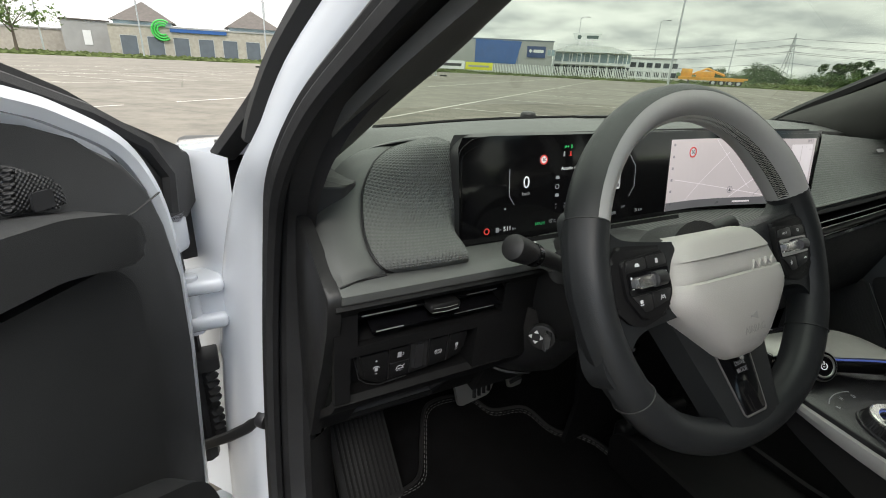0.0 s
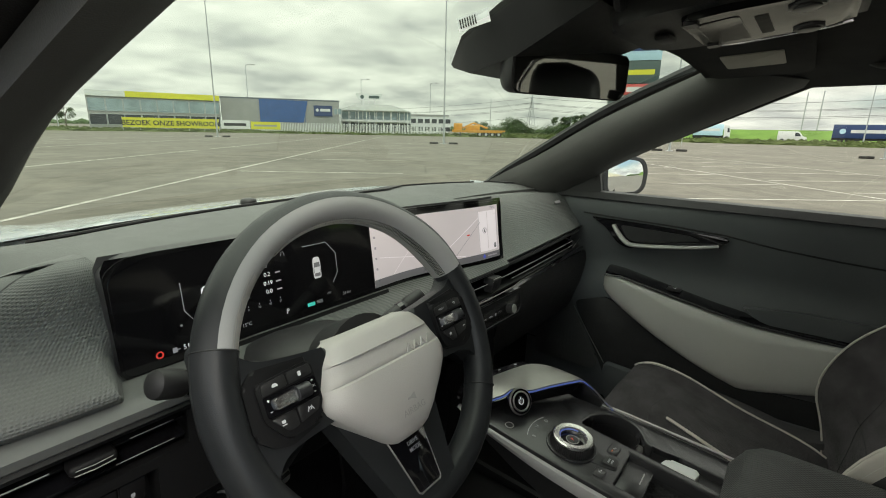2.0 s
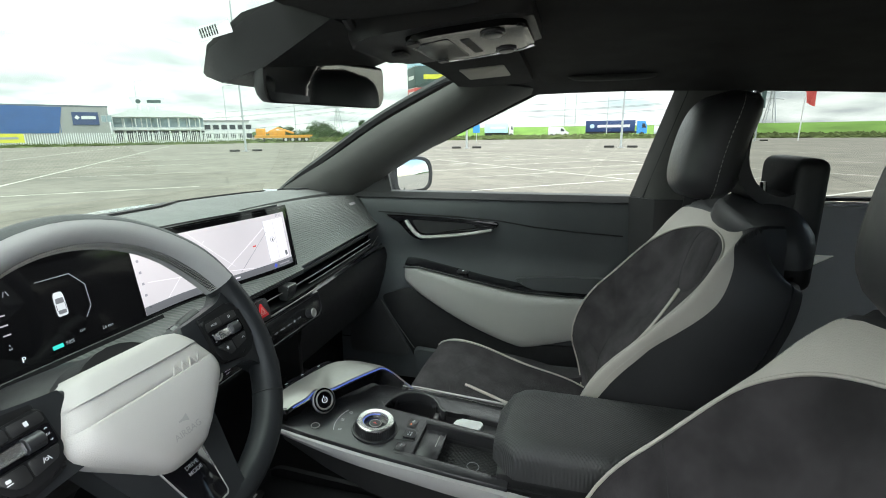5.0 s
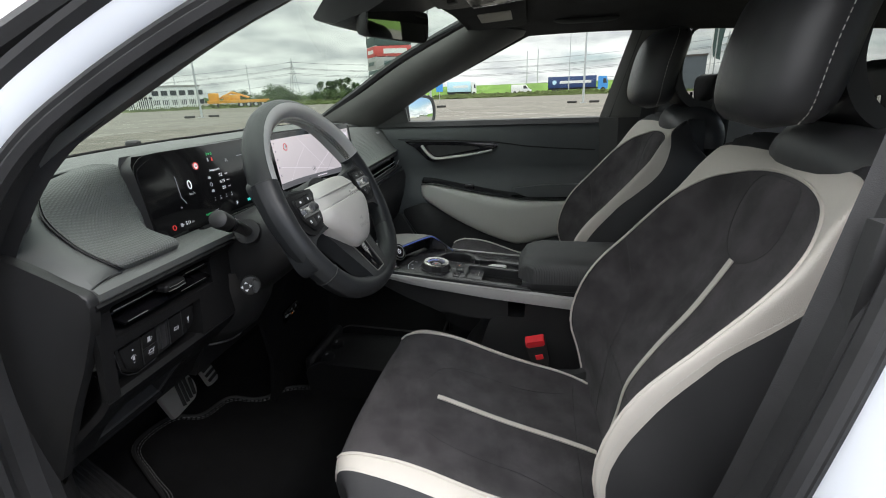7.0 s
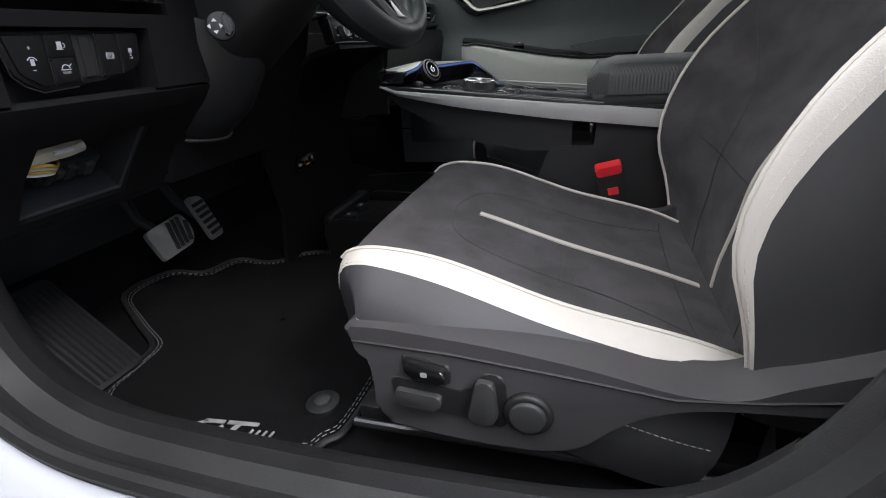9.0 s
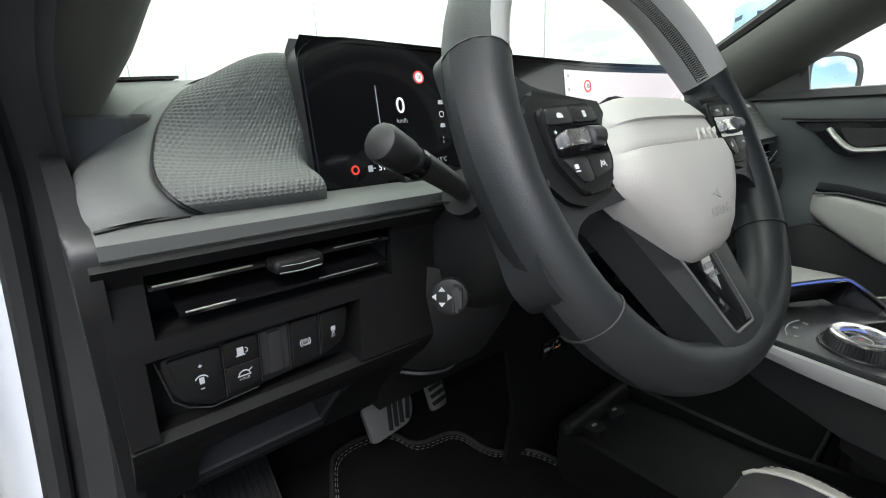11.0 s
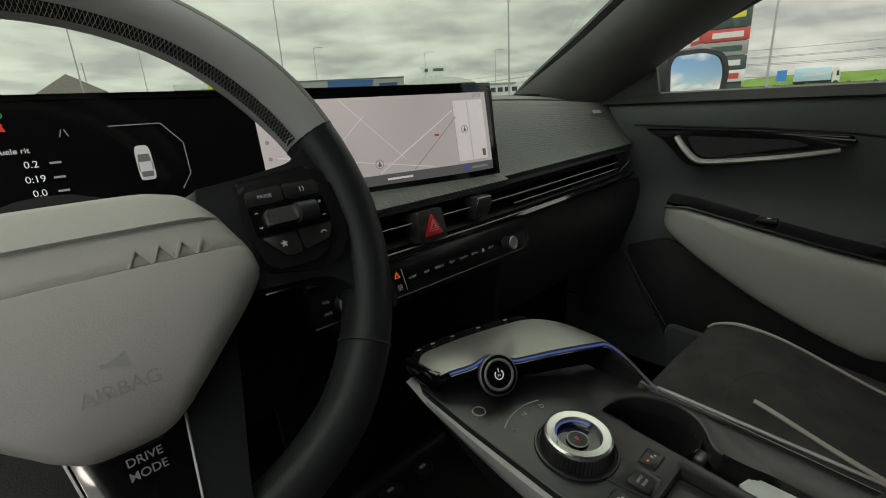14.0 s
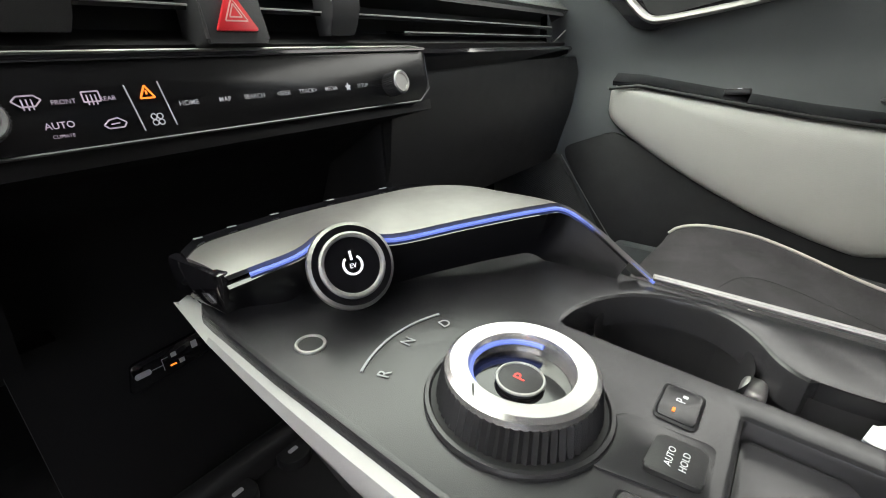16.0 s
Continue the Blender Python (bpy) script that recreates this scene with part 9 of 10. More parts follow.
# under body: bridge beam, solid rear block
part("beam", thick(loft([[Vector((sx * w, y, z)) for sx, z in ((-1, top), (-0.97, low_b), (0.97, low_b), (1, top))] for y, top, low_b, w in ((0.40, 0.700, 0.692, 0.07), (0.36, 0.694, 0.664, 0.088), (0.28, 0.688, 0.625, 0.092), (0.20, 0.680, 0.592, 0.092), (0.10, 0.668, 0.575, 0.092), (0.02, 0.660, 0.575, 0.092))]), 0.003), HARD, con, "black underside of the console")
part("rear_block", slab(rounded([(0.06, 0.585), (0.09, 0.50), (0.15, 0.42), (0.17, 0.318), (-0.42, 0.318), (-0.42, 0.655), (-0.025, 0.655), (-0.02, 0.585)], [0.02, 0.02, 0.02, 0.005, 0.005, 0.005, 0.005, 0.005]), -0.094, 0.094, m=Matrix(((0, 0, 1, 0), (1, 0, 0, 0), (0, 1, 0, 0), (0, 0, 0, 1)))), HARD, con, "black console side")
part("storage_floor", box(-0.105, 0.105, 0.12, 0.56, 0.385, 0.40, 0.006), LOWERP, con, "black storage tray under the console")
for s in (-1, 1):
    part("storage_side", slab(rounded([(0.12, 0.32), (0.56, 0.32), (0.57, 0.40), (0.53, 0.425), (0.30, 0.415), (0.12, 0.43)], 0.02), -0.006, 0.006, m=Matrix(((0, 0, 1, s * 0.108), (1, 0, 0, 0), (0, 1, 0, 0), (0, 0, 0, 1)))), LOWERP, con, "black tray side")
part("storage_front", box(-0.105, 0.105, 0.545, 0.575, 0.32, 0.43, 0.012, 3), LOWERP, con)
for x in (-0.045, 0.025):
    sk = part("power_socket", slab(ring(x, 0.535, 0.020, 22), 0.400, 0.412, 0.003), LOWERP, con, "round black power socket cap")
    part("symbol", slab(rect(x - 0.006, 0.532, x + 0.006, 0.538, 0.002), 0.412, 0.4125), GREYMARK, sk, smooth=0)

# raised touch shelf with the silver plate and light line
edge = catmull([(-0.092, 0.345, 0.729), (-0.078, 0.340, 0.731), (-0.062, 0.326, 0.737), (-0.048, 0.316, 0.746), (-0.034, 0.306, 0.743), (-0.020, 0.297, 0.737), (0.02, 0.276, 0.737), (0.060, 0.250, 0.738), (0.078, 0.240, 0.735), (0.086, 0.222, 0.722), (0.089, 0.200, 0.704), (0.091, 0.185, 0.692)], 5)
back_e = catmull([(-0.094, 0.378, 0.733), (-0.08, 0.386, 0.735), (-0.055, 0.381, 0.737), (-0.02, 0.371, 0.739), (0.03, 0.354, 0.740), (0.058, 0.342, 0.740), (0.074, 0.322, 0.7395), (0.084, 0.30, 0.737), (0.092, 0.27, 0.730), (0.094, 0.24, 0.718), (0.095, 0.215, 0.703), (0.096, 0.195, 0.690)], 5)
part("silver_plate", thick(loft([[a.lerp(b, k) + Vector((0, 0, 0.0012 * math.sin(math.pi * k))) for k in span(0, 1, 6)] for a, b in zip(edge, back_e)]), 0.003), PEWTER, con, "brushed silver top plate")
strip = back_e[:27]
part("touch_strip", thick(loft([[p + Vector((0, -0.001, 0.0005)), p + Vector((0.004, 0.015, -0.001)), p + Vector((0.006, 0.020, -0.006)), p + Vector((0.006, 0.021, -0.016))] for p in strip]), 0.003), PIANO, con, "black touch strip")
for k in range(5):
    part("strip_symbol", slab(rect(-0.0026, -0.0018, 0.0026, 0.0018, 0.001), -0.0002, 0.0002, m=fr(back_e[5 + 4 * k] + Vector((0.001, 0.007, 0.0016)), (1, -0.3, 0), (0.3, 1, -0.15))), GREYMARK, con, smooth=0)
part("light_line", tube([p + Vector((0, -0.001, -0.0035)) for p in edge[4:]], 0.0013, 6), LITB, con, "blue light line under the plate edge")
face = [[p + Vector((0, 0.0, -0.004)), p + Vector((0.0, 0.006, -0.016)), Vector((p.x, p.y + 0.022, max(dz(p.y) + 0.0, p.z - 0.035)))] for p in edge[:-5]]
part("shelf_face", thick(loft(face), 0.004), PIANO, con, "gloss black face under the plate")
part("shelf_end", box(-0.096, -0.088, 0.345, 0.400, 0.708, 0.731, 0.003), PIANO, con)
part("shelf_back", thick(loft([[p + Vector((0.006, 0.021, -0.013)), p + Vector((0.002, 0.0, -0.040))] for p in strip]), 0.003), PIANO, con)
part("silver_rail", tube(catmull([edge[-1], (0.094, 0.165, 0.6895), (0.099, 0.08, 0.681), (0.102, 0.0, 0.674), (0.102, -0.06, 0.668)], 6), 0.0023, 8), SATIN, con, "silver rail along the passenger's edge")
# start button
EB = fr((-0.049, 0.300, 0.7285), (1, -0.42, 0), (0.18, 0.42, 0.9))
eb = part("start_button", slab(ring(0, 0, 0.0205, 40), -0.012, 0.004, 0.003, 3, m=EB), PIANO, con, "round black start button with a silver ring")
part("button_ring", tube([EB @ Vector((x, y, 0.004)) for x, y in ring(0, 0, 0.0158, 40)], 0.0016, 8, True), SATIN, eb, "silver ring")
part("button_bezel", tube([EB @ Vector((x, y, 0.0012)) for x, y in ring(0, 0, 0.0202, 40)], 0.0026, 8, True), PEWTER, eb, "satin grey bezel")
part("power_symbol", join(arc(EB, 0, 0, 0.0048, 130, 410, 0.0011, 0.004, 0.0048, 24), bar(EB, 0, 0.0025, 0, 0.0072, 0.0011, 0.004, 0.0048)), LITW, eb, smooth=0)
words("lettering", "EV", 0.0034, up_from(EB, 0, -0.0006, 0.0046), LITW, eb)
sn = part("key_spot", tube([DK @ Vector((x, y, 0.0005)) for x, y in ring(-0.080, 0.302, 0.0068, 28)], 0.0010, 6, True), SATIN, con, "small silver ring")
part("spot_face", slab(ring(-0.080, 0.302, 0.0064, 24), -0.001, 0.0008, m=DK), HARD, sn)
# rotary selector
RS = up_from(DK, -0.050, 0.2045, 0) @ Matrix.Diagonal((1, 1, 0.88, 1))
dial = part("selector_base", slab(ring(0, 0, 0.040, 48), -0.004, 0.002, 0.002, 3, m=RS), WELL, con, "black ring round the selector")
part("selector_step", tube([RS @ Vector((x, y, 0.0018)) for x, y in ring(0, 0, 0.0385, 48)], 0.0016, 6, True), DECK, dial)
knurl = [[RS @ Vector(((r + (0.0009 if i % 2 else -0.0009) * k) * math.cos(2 * math.pi * i / 120), (r + (0.0009 if i % 2 else -0.0009) * k) * math.sin(2 * math.pi * i / 120), h)) for i in range(120)] for r, h, k in ((0.0345, 0.0015, 0.3), (0.0338, 0.004, 1.0), (0.0318, 0.0165, 1.0), (0.0312, 0.018, 0.2), (0.0222, 0.018, 0.0))]
dk_ = part("selector_dial", loft(knurl, True), HARD, con, "knurled black rotary selector", smooth=20)
part("selector_ring", loft([[RS @ Vector((r * math.cos(a), r * math.sin(a), h)) for a in [2 * math.pi * i / 48 for i in range(48)]] for r, h in ((0.0318, 0.017), (0.0316, 0.0205), (0.0295, 0.022), (0.0222, 0.0212), (0.0214, 0.0185), (0.0212, 0.009))], True), BRUSHED, dk_, "bright silver selector ring")
part("selector_glow", tube([RS @ Vector((x, y, 0.0165)) for x, y in ring(0, 0, 0.0208, 40)][0:23], 0.0011, 6), LITB, dk_, "blue light ring")
part("selector_face", slab(ring(0, 0, 0.0210, 36), 0.008, 0.0105, m=RS), PIANO, dk_)
part("park_button", slab(ring(0, 0, 0.0095, 28), 0.0100, 0.0135, 0.001, m=RS), HARD, dk_, "round park button")
part("park_ring", tube([RS @ Vector((x, y, 0.0130)) for x, y in ring(0, 0, 0.0098, 28)], 0.0007, 6, True), SATIN, dk_)
words("lettering", "P", 0.0075, up_from(RS, 0, 0, 0.0138), LITR, dk_, 0.01)
part("selector_mark", bar(RS, -0.027, 0.006, -0.023, 0.009, 0.0007, 0.0218, 0.0226), HARD, dk_, smooth=0)
words("lettering", "R", 0.0085, DK @ Matrix.Translation((-0.0735, 0.259, 0.0006)) @ Matrix.Rotation(radians(20), 4, "Z"), GREYMARK, con)
words("lettering", "N", 0.0085, DK @ Matrix.Translation((-0.0485, 0.2665, 0.0006)) @ Matrix.Rotation(radians(5), 4, "Z"), GREYMARK, con)
words("lettering", "D", 0.0085, DK @ Matrix.Translation((-0.0245, 0.2615, 0.0006)) @ Matrix.Rotation(radians(-15), 4, "Z"), GREYMARK, con)
part("range_arc", arc(DK, -0.048, 0.205, 0.0705, 66, 116, 0.0012, 0.0002, 0.0008, 24), GREYMARK, con, smooth=0)
# buttons behind the selector
for nm, x, y, w, h in (("camera_button", -0.011, 0.1485, 0.022, 0.0145), ("view_button", -0.077, 0.1485, 0.020, 0.0145)):
    b = part(nm, slab(rect(x - w / 2, y - h / 2, x + w / 2, y + h / 2, 0.003), 0.0, 0.0014, 0.0005, m=DK), DECK, con, "square black button")
    part("button_gap", tube([DK @ Vector((px, py, 0.0004)) for px, py in rect(x - w / 2 - 0.0006, y - h / 2 - 0.0006, x + w / 2 + 0.0006, y + h / 2 + 0.0006, 0.003)], 0.0008, 4, True), RUBBER, b)
    words("lettering", "P", 0.0055, up_from(DK, x + 0.002, y, 0.0016), MARK, b)
    part("button_mark", slab(rect(x + 0.0045, y - 0.002, x + 0.006, y), 0.0012, 0.0018, m=DK), MARK, b, smooth=0)
    if nm == "camera_button":
        part("button_light", slab(rect(x - 0.0065, y + 0.001, x - 0.004, y + 0.0022), 0.0012, 0.0018, m=DK), LITO, b, smooth=0)
part("hold_housing", slab(rounded([(-0.064, 0.170), (-0.030, 0.168), (-0.026, 0.132), (-0.056, 0.130)], 0.005), 0.0, 0.0010, 0.0003, m=DK), DECK, con)
hs = part("hold_switch", slab(rounded([(-0.055, 0.153), (-0.035, 0.152), (-0.034, 0.134), (-0.053, 0.133)], 0.003), 0.0015, 0.0036, 0.001, m=DK), HARD, con, "black switch")
words("lettering", "AUTO", 0.0036, up_from(DK, -0.0445, 0.1455, 0.0038), MARK, hs)
words("lettering", "HOLD", 0.0036, up_from(DK, -0.0445, 0.1405, 0.0038), MARK, hs)
# armrest
arm_rows = []
for k in span(0, 1, 18):
    y = -0.002 - 0.33 * k
    w = 0.096 * (1 - 0.35 * max(0, 0.10 - k) / 0.10)
    top = 0.735 - 0.014 * max(0, 0.16 - k) / 0.16 - 0.004 * k
    if k == 0:
        top = 0.703
    low_ = 0.674
    row = []
    for a in [math.pi * j / 12 for j in range(13)]:
        c, s_ = math.cos(a), math.sin(a)
        row.append(Vector((w * math.copysign(abs(c) ** 0.45, c) * (0.90 if k == 0 else 1.0), y, low_ + (top - low_) * abs(s_) ** 0.45)))
    arm_rows.append(row)
part("armrest", join(loft(arm_rows), loft([arm_rows[0], [p.lerp(Vector((0, p.y - 0.004, 0.69)), 0.9) for p in arm_rows[0]]])), ARMW, con, "padded armrest in woven black leather")
part("armrest_seam", tube([Vector((p[0].x * 1.005, p[0].y, 0.688)) for p in arm_rows[1:]], 0.0012, 4), RUBBER, con)
part("armrest_base", box(-0.09, 0.09, -0.34, -0.012, 0.650, 0.676, 0.004), HARD, con)
part("rear_end", box(-0.095, 0.095, -0.45, -0.33, 0.32, 0.70, 0.03, 3), HARD, con)


# ---- passenger's door ----
pd = thing("passenger_door", "closed passenger's door with dark panel and pale armrest insert", "car door", (0.74, 0.1, 0.35))
PDM = fr((0, 0, 0), (0, -1, 0), (0, 0, 1))  # local x = -y, y = z, z = -x


def door_x(y, z):
    """The inner skin of the door: full at the top, hollow over the armrest, full at the armrest."""
    roll = 0.02 * max(0, (z - 0.955) / 0.045) ** 2
    hollow = 0.028 * math.exp(-((z - 0.80) / 0.07) ** 2)
    low_ = 0.006 * max(0, (0.62 - z) / 0.2)
    return 0.694 + roll + hollow * 0.8 - low_


part("door_skin", sheet(lambda y, z: Vector((door_x(y, z), y, z)), span(0.66, -0.315, 30), span(0.36, 1.003, 30)), DOORLIT, pd, "dark soft door panel, lightened in colour for window light")
part("door_core", box(0.735, 0.79, -0.46, 0.66, 0.33, 0.99, 0.01), PAINT, pd)
part("sill_strip", thick(loft([[Vector((0.690, y, 0.985)), Vector((0.702, y, 1.003)), Vector((0.722, y, 1.006))] for y in (0.66, 0.3, 0.0, -0.262)]), 0.004), PLASTIC, pd, "black window sill strip")
part("panel_crease", tube([Vector((door_x(y, z) - 0.001, y, z)) for y, z in ((0.50, 0.938), (0.40, 0.934), (0.25, 0.930), (0.115, 0.922), (0.0, 0.905), (-0.12, 0.895), (-0.25, 0.888))], 0.0022, 5), RUBBER, pd)
# handle
hr_ = rounded([(-0.475, 0.930), (-0.30, 0.927), (-0.115, 0.918), (-0.105, 0.908), (-0.13, 0.892), (-0.30, 0.866), (-0.355, 0.850), (-0.385, 0.858), (-0.43, 0.905)], 0.01, 4)
hp = part("handle_recess", slab(hr_, -0.699, -0.688, 0.003, m=PDM), PIANO, pd, "gloss black handle recess")
part("recess_cup", slab(rounded([(-0.385, 0.915), (-0.20, 0.910), (-0.17, 0.900), (-0.34, 0.872), (-0.36, 0.876)], 0.01, 4), -0.688, -0.686, m=PDM), RUBBER, hp)
part("door_handle", tube(catmull([(0.684, 0.402, 0.913), (0.676, 0.385, 0.893), (0.670, 0.358, 0.870), (0.668, 0.330, 0.866), (0.668, 0.25, 0.874), (0.672, 0.18, 0.884), (0.682, 0.128, 0.893)], 6), lambda k: 0.0050 + 0.003 * (1 - abs(k - 0.3)), 8, flat=0.8), SATIN, hp, "bright chrome door handle")
part("recess_line", tube([Vector((0.687, y, z)) for y, z in ((0.472, 0.931), (0.30, 0.928), (0.115, 0.919))], 0.0010, 5), DARKMET, hp)
# armrest insert, pale, bulging
ins = [(0.402, 0.768), (0.412, 0.745), (0.400, 0.702), (0.30, 0.634), (0.18, 0.572), (0.06, 0.528), (0.00, 0.524), (-0.14, 0.562), (-0.30, 0.60), (-0.30, 0.702), (-0.10, 0.702), (0.02, 0.704), (0.12, 0.718), (0.25, 0.742), (0.36, 0.764)]
insert = [Vector((0, y, z)) for y, z in ins]
edge_l = catmull(insert, 4, True)
cyz = Vector((0, 0.08, 0.66))


def swell(p, s):
    q = cyz + (p - cyz) * s
    return Vector((0.662 - 0.010 * (1 - s ** 3) + 0.020 * s ** 24, q.y, q.z))


part("armrest_insert", loft([[swell(p, s) for p in edge_l] for s in (1.0, 0.99, 0.975, 0.95, 0.9, 0.75, 0.5, 0.2, 0.001)], True), mat("pale_grey_door_vinyl", (0.43, 0.425, 0.40), 0.55, vary=0.04, grain=0.4, grain_scale=800), pd, "pale grey armrest insert")
part("insert_back", loft([[swell(p, 1.0) for p in edge_l], [swell(p, 1.01) + Vector((0.035, 0, 0)) for p in edge_l]], True), PLASTIC, pd)
part("armrest_top", thick(loft([[Vector((x, y, z + 0.004)) for x, y, z in ((0.664, y, z), (0.690, y, z + 0.012), (0.715, y, z + 0.010))] for y, z in ((0.404, 0.772), (0.36, 0.768), (0.25, 0.746), (0.12, 0.722), (0.02, 0.708), (-0.10, 0.706), (-0.30, 0.706))]), 0.008), PIANO, pd, "gloss black armrest top with window switch")
part("armrest_edge", tube([(0.662, y, z) for y, z in ((0.408, 0.764), (0.36, 0.768), (0.25, 0.747), (0.12, 0.723), (0.02, 0.709), (-0.10, 0.706), (-0.30, 0.706))], 0.003, 6), HARD, pd)
part("window_switch", box(0.672, 0.692, 0.20, 0.235, 0.752, 0.760, 0.002), HARD, pd, "small black window switch")
part("switch_lamp", box(0.676, 0.679, 0.212, 0.218, 0.7605, 0.7615), LITW, pd)
part("pull_cup", slab(rounded([(-0.06, 0.745), (0.06, 0.760), (0.25, 0.765), (0.25, 0.715), (0.0, 0.715)], 0.02, 4), -0.69, -0.672, 0.008, 3, m=PDM), DOORLIT, pd, "dark pull cup")
# pocket and speaker
part("pocket", slab(rounded([(-0.50, 0.655), (-0.40, 0.69), (-0.28, 0.63), (-0.05, 0.525), (0.30, 0.55), (0.30, 0.40), (-0.36, 0.38), (-0.40, 0.47)], 0.02, 4), -0.688, -0.682, 0.002, m=PDM), RUBBER, pd, "dark door pocket")
part("pocket_front", slab(rounded([(-0.38, 0.49), (-0.05, 0.47), (0.30, 0.48), (0.30, 0.36), (-0.36, 0.36)], 0.02, 4), -0.67, -0.645, 0.008, 3, m=PDM), DOORLIT, pd, "black door pocket front")
sg = part("speaker_grille", slab(rounded([(-0.62, 0.648), (-0.505, 0.640), (-0.405, 0.462), (-0.42, 0.44), (-0.62, 0.44)], 0.012, 4), -0.692, -0.680, 0.003, m=PDM), GRILLE, pd, "black speaker grille")
part("grille_edge", tube([(0.668, 0.493, 0.643), (0.668, 0.439, 0.562), (0.668, 0.382, 0.481)], 0.0009, 5), SATIN, sg)
# mirror sail inside the window corner
part("window_corner", slab(rounded([(-0.60, 0.985), (-0.455, 1.004), (-0.465, 1.06), (-0.50, 1.05)], 0.006), -0.712, -0.700, m=PDM), PLASTIC, pd, "black window corner")
part("corner_post", tube([side(0.475, 1.0, -0.002), side(0.475, 1.065, -0.002)], 0.010, 8), PLASTIC, pd)

# ---- door mirror ----
mr = thing("door_mirror", "black door mirror showing sky and the road behind", "door mirror", (0.80, 0.48, 0.99))
MF = fr((0.918, 0.462, 1.036), (0.90, -0.44, 0.0), (0.02, 0.055, 1))
mo = rounded([(-0.088, -0.040), (-0.070, -0.062), (0.06, -0.058), (0.088, -0.040), (0.098, 0.015), (0.080, 0.052), (0.02, 0.062), (-0.075, 0.055), (-0.090, 0.03)], 0.022, 5)
mh = part("housing", loft([[MF @ Vector((x * s, y * s, z)) for x, y in mo] for s, z in ((0.80, 0.003), (0.90, 0.012), (1.06, 0.011), (1.15, -0.005), (1.17, -0.045), (0.9, -0.09), (0.4, -0.115), (0.05, -0.118))], True, True), HARD, mr, "black mirror housing")
# convex glass
part("mirror_glass", loft([[MF @ Vector((x * 0.91 * k, y * 0.91 * k, 0.0125 - ((x * k) ** 2 + (y * k) ** 2) * 0.40)) for x, y in mo] for k in (1.0, 0.85, 0.65, 0.45, 0.25, 0.02)], True), MIRROR, mr, "convex mirror glass")
part("mirror_foot", loft([[Vector((x, y + d, z + e)) for d, e in ((-0.030, -0.020), (0.0, -0.030), (0.05, -0.020), (0.06, 0.012), (0.01, 0.028), (-0.025, 0.015))] for x, y, z in ((0.735, 0.56, 0.985), (0.79, 0.545, 0.990), (0.84, 0.520, 1.000), (0.87, 0.500, 1.010))], True, True), HARD, mr)
part("indicator_strip", box(-0.02, 0.075, 0.050, 0.058, -0.055, -0.010, 0.003, m=MF), GREYMARK, mh)

# ---- overhead ----
SMOKED = mat("smoked_black_plastic", (0.008, 0.008, 0.0085), 0.22, vary=0.05, spec=0.22)
oc = thing("overhead_console", "gloss black overhead console with map lamps", "overhead console", (0, 0.05, 1.33))
OF = fr((0, 0.06, 1.326), (1, 0, 0), (0, -1, 0.10))  # seen from below: x right, y rearwards, z down
part("console_body", slab(rounded([(-0.09, -0.14), (0.09, -0.14), (0.12, -0.09), (0.115, 0.06), (0.095, 0.105), (-0.095, 0.105), (-0.115, 0.06), (-0.12, -0.09)], 0.02, 4), -0.02, 0.018, 0.010, 3, m=OF), PLASTIC, oc, "black console body")
part("console_face", slab(rounded([(-0.085, -0.062), (0.085, -0.062), (0.098, -0.02), (0.090, 0.07), (0.07, 0.095), (-0.07, 0.095), (-0.090, 0.07), (-0.098, -0.02)], 0.016, 4), 0.014, 0.026, 0.005, 3, m=OF), SMOKED, oc, "gloss black face")
for s in (-1, 1):
    lm = part("map_lamp", slab(ring(s * 0.062, 0.052, 0.021, 28, 1.0, 0.75), 0.025, 0.029, 0.002, m=OF), DARKMET, oc, "round map lamp with clear lens")
    part("lamp_lens", slab(ring(s * 0.062, 0.052, 0.016, 24, 1.0, 0.75), 0.029, 0.031, 0.001, m=OF), DARKMET, lm)
    part("lamp_button", slab(rect(s * 0.075 - 0.010, -0.058, s * 0.075 + 0.010, -0.044, 0.003), 0.024, 0.029, m=OF), DARKMET, oc, "small dark button")
part("centre_lens", slab(rounded([(-0.062, -0.050), (0.062, -0.050), (0.070, -0.006), (-0.070, -0.006)], 0.008), 0.0255, 0.0268, 0.0004, m=OF), SMOKED, oc, "smoked lens of the roof lamp")
part("card_slot", slab(rect(-0.052, 0.006, 0.052, 0.019, 0.003), 0.0255, 0.0268, m=OF), WELL, oc, "long black card slot")
part("face_edge", tube([OF @ Vector((x, y, 0.0255)) for x, y in ((0.084, -0.060), (0.097, -0.02), (0.089, 0.070), (0.070, 0.094))], 0.0022, 6), CHROME, oc, "bright curved edge")
part("roof_switch", box(-0.02, 0.02, -0.105, -0.085, 0.018, 0.026, 0.004, m=OF), HARD, oc)


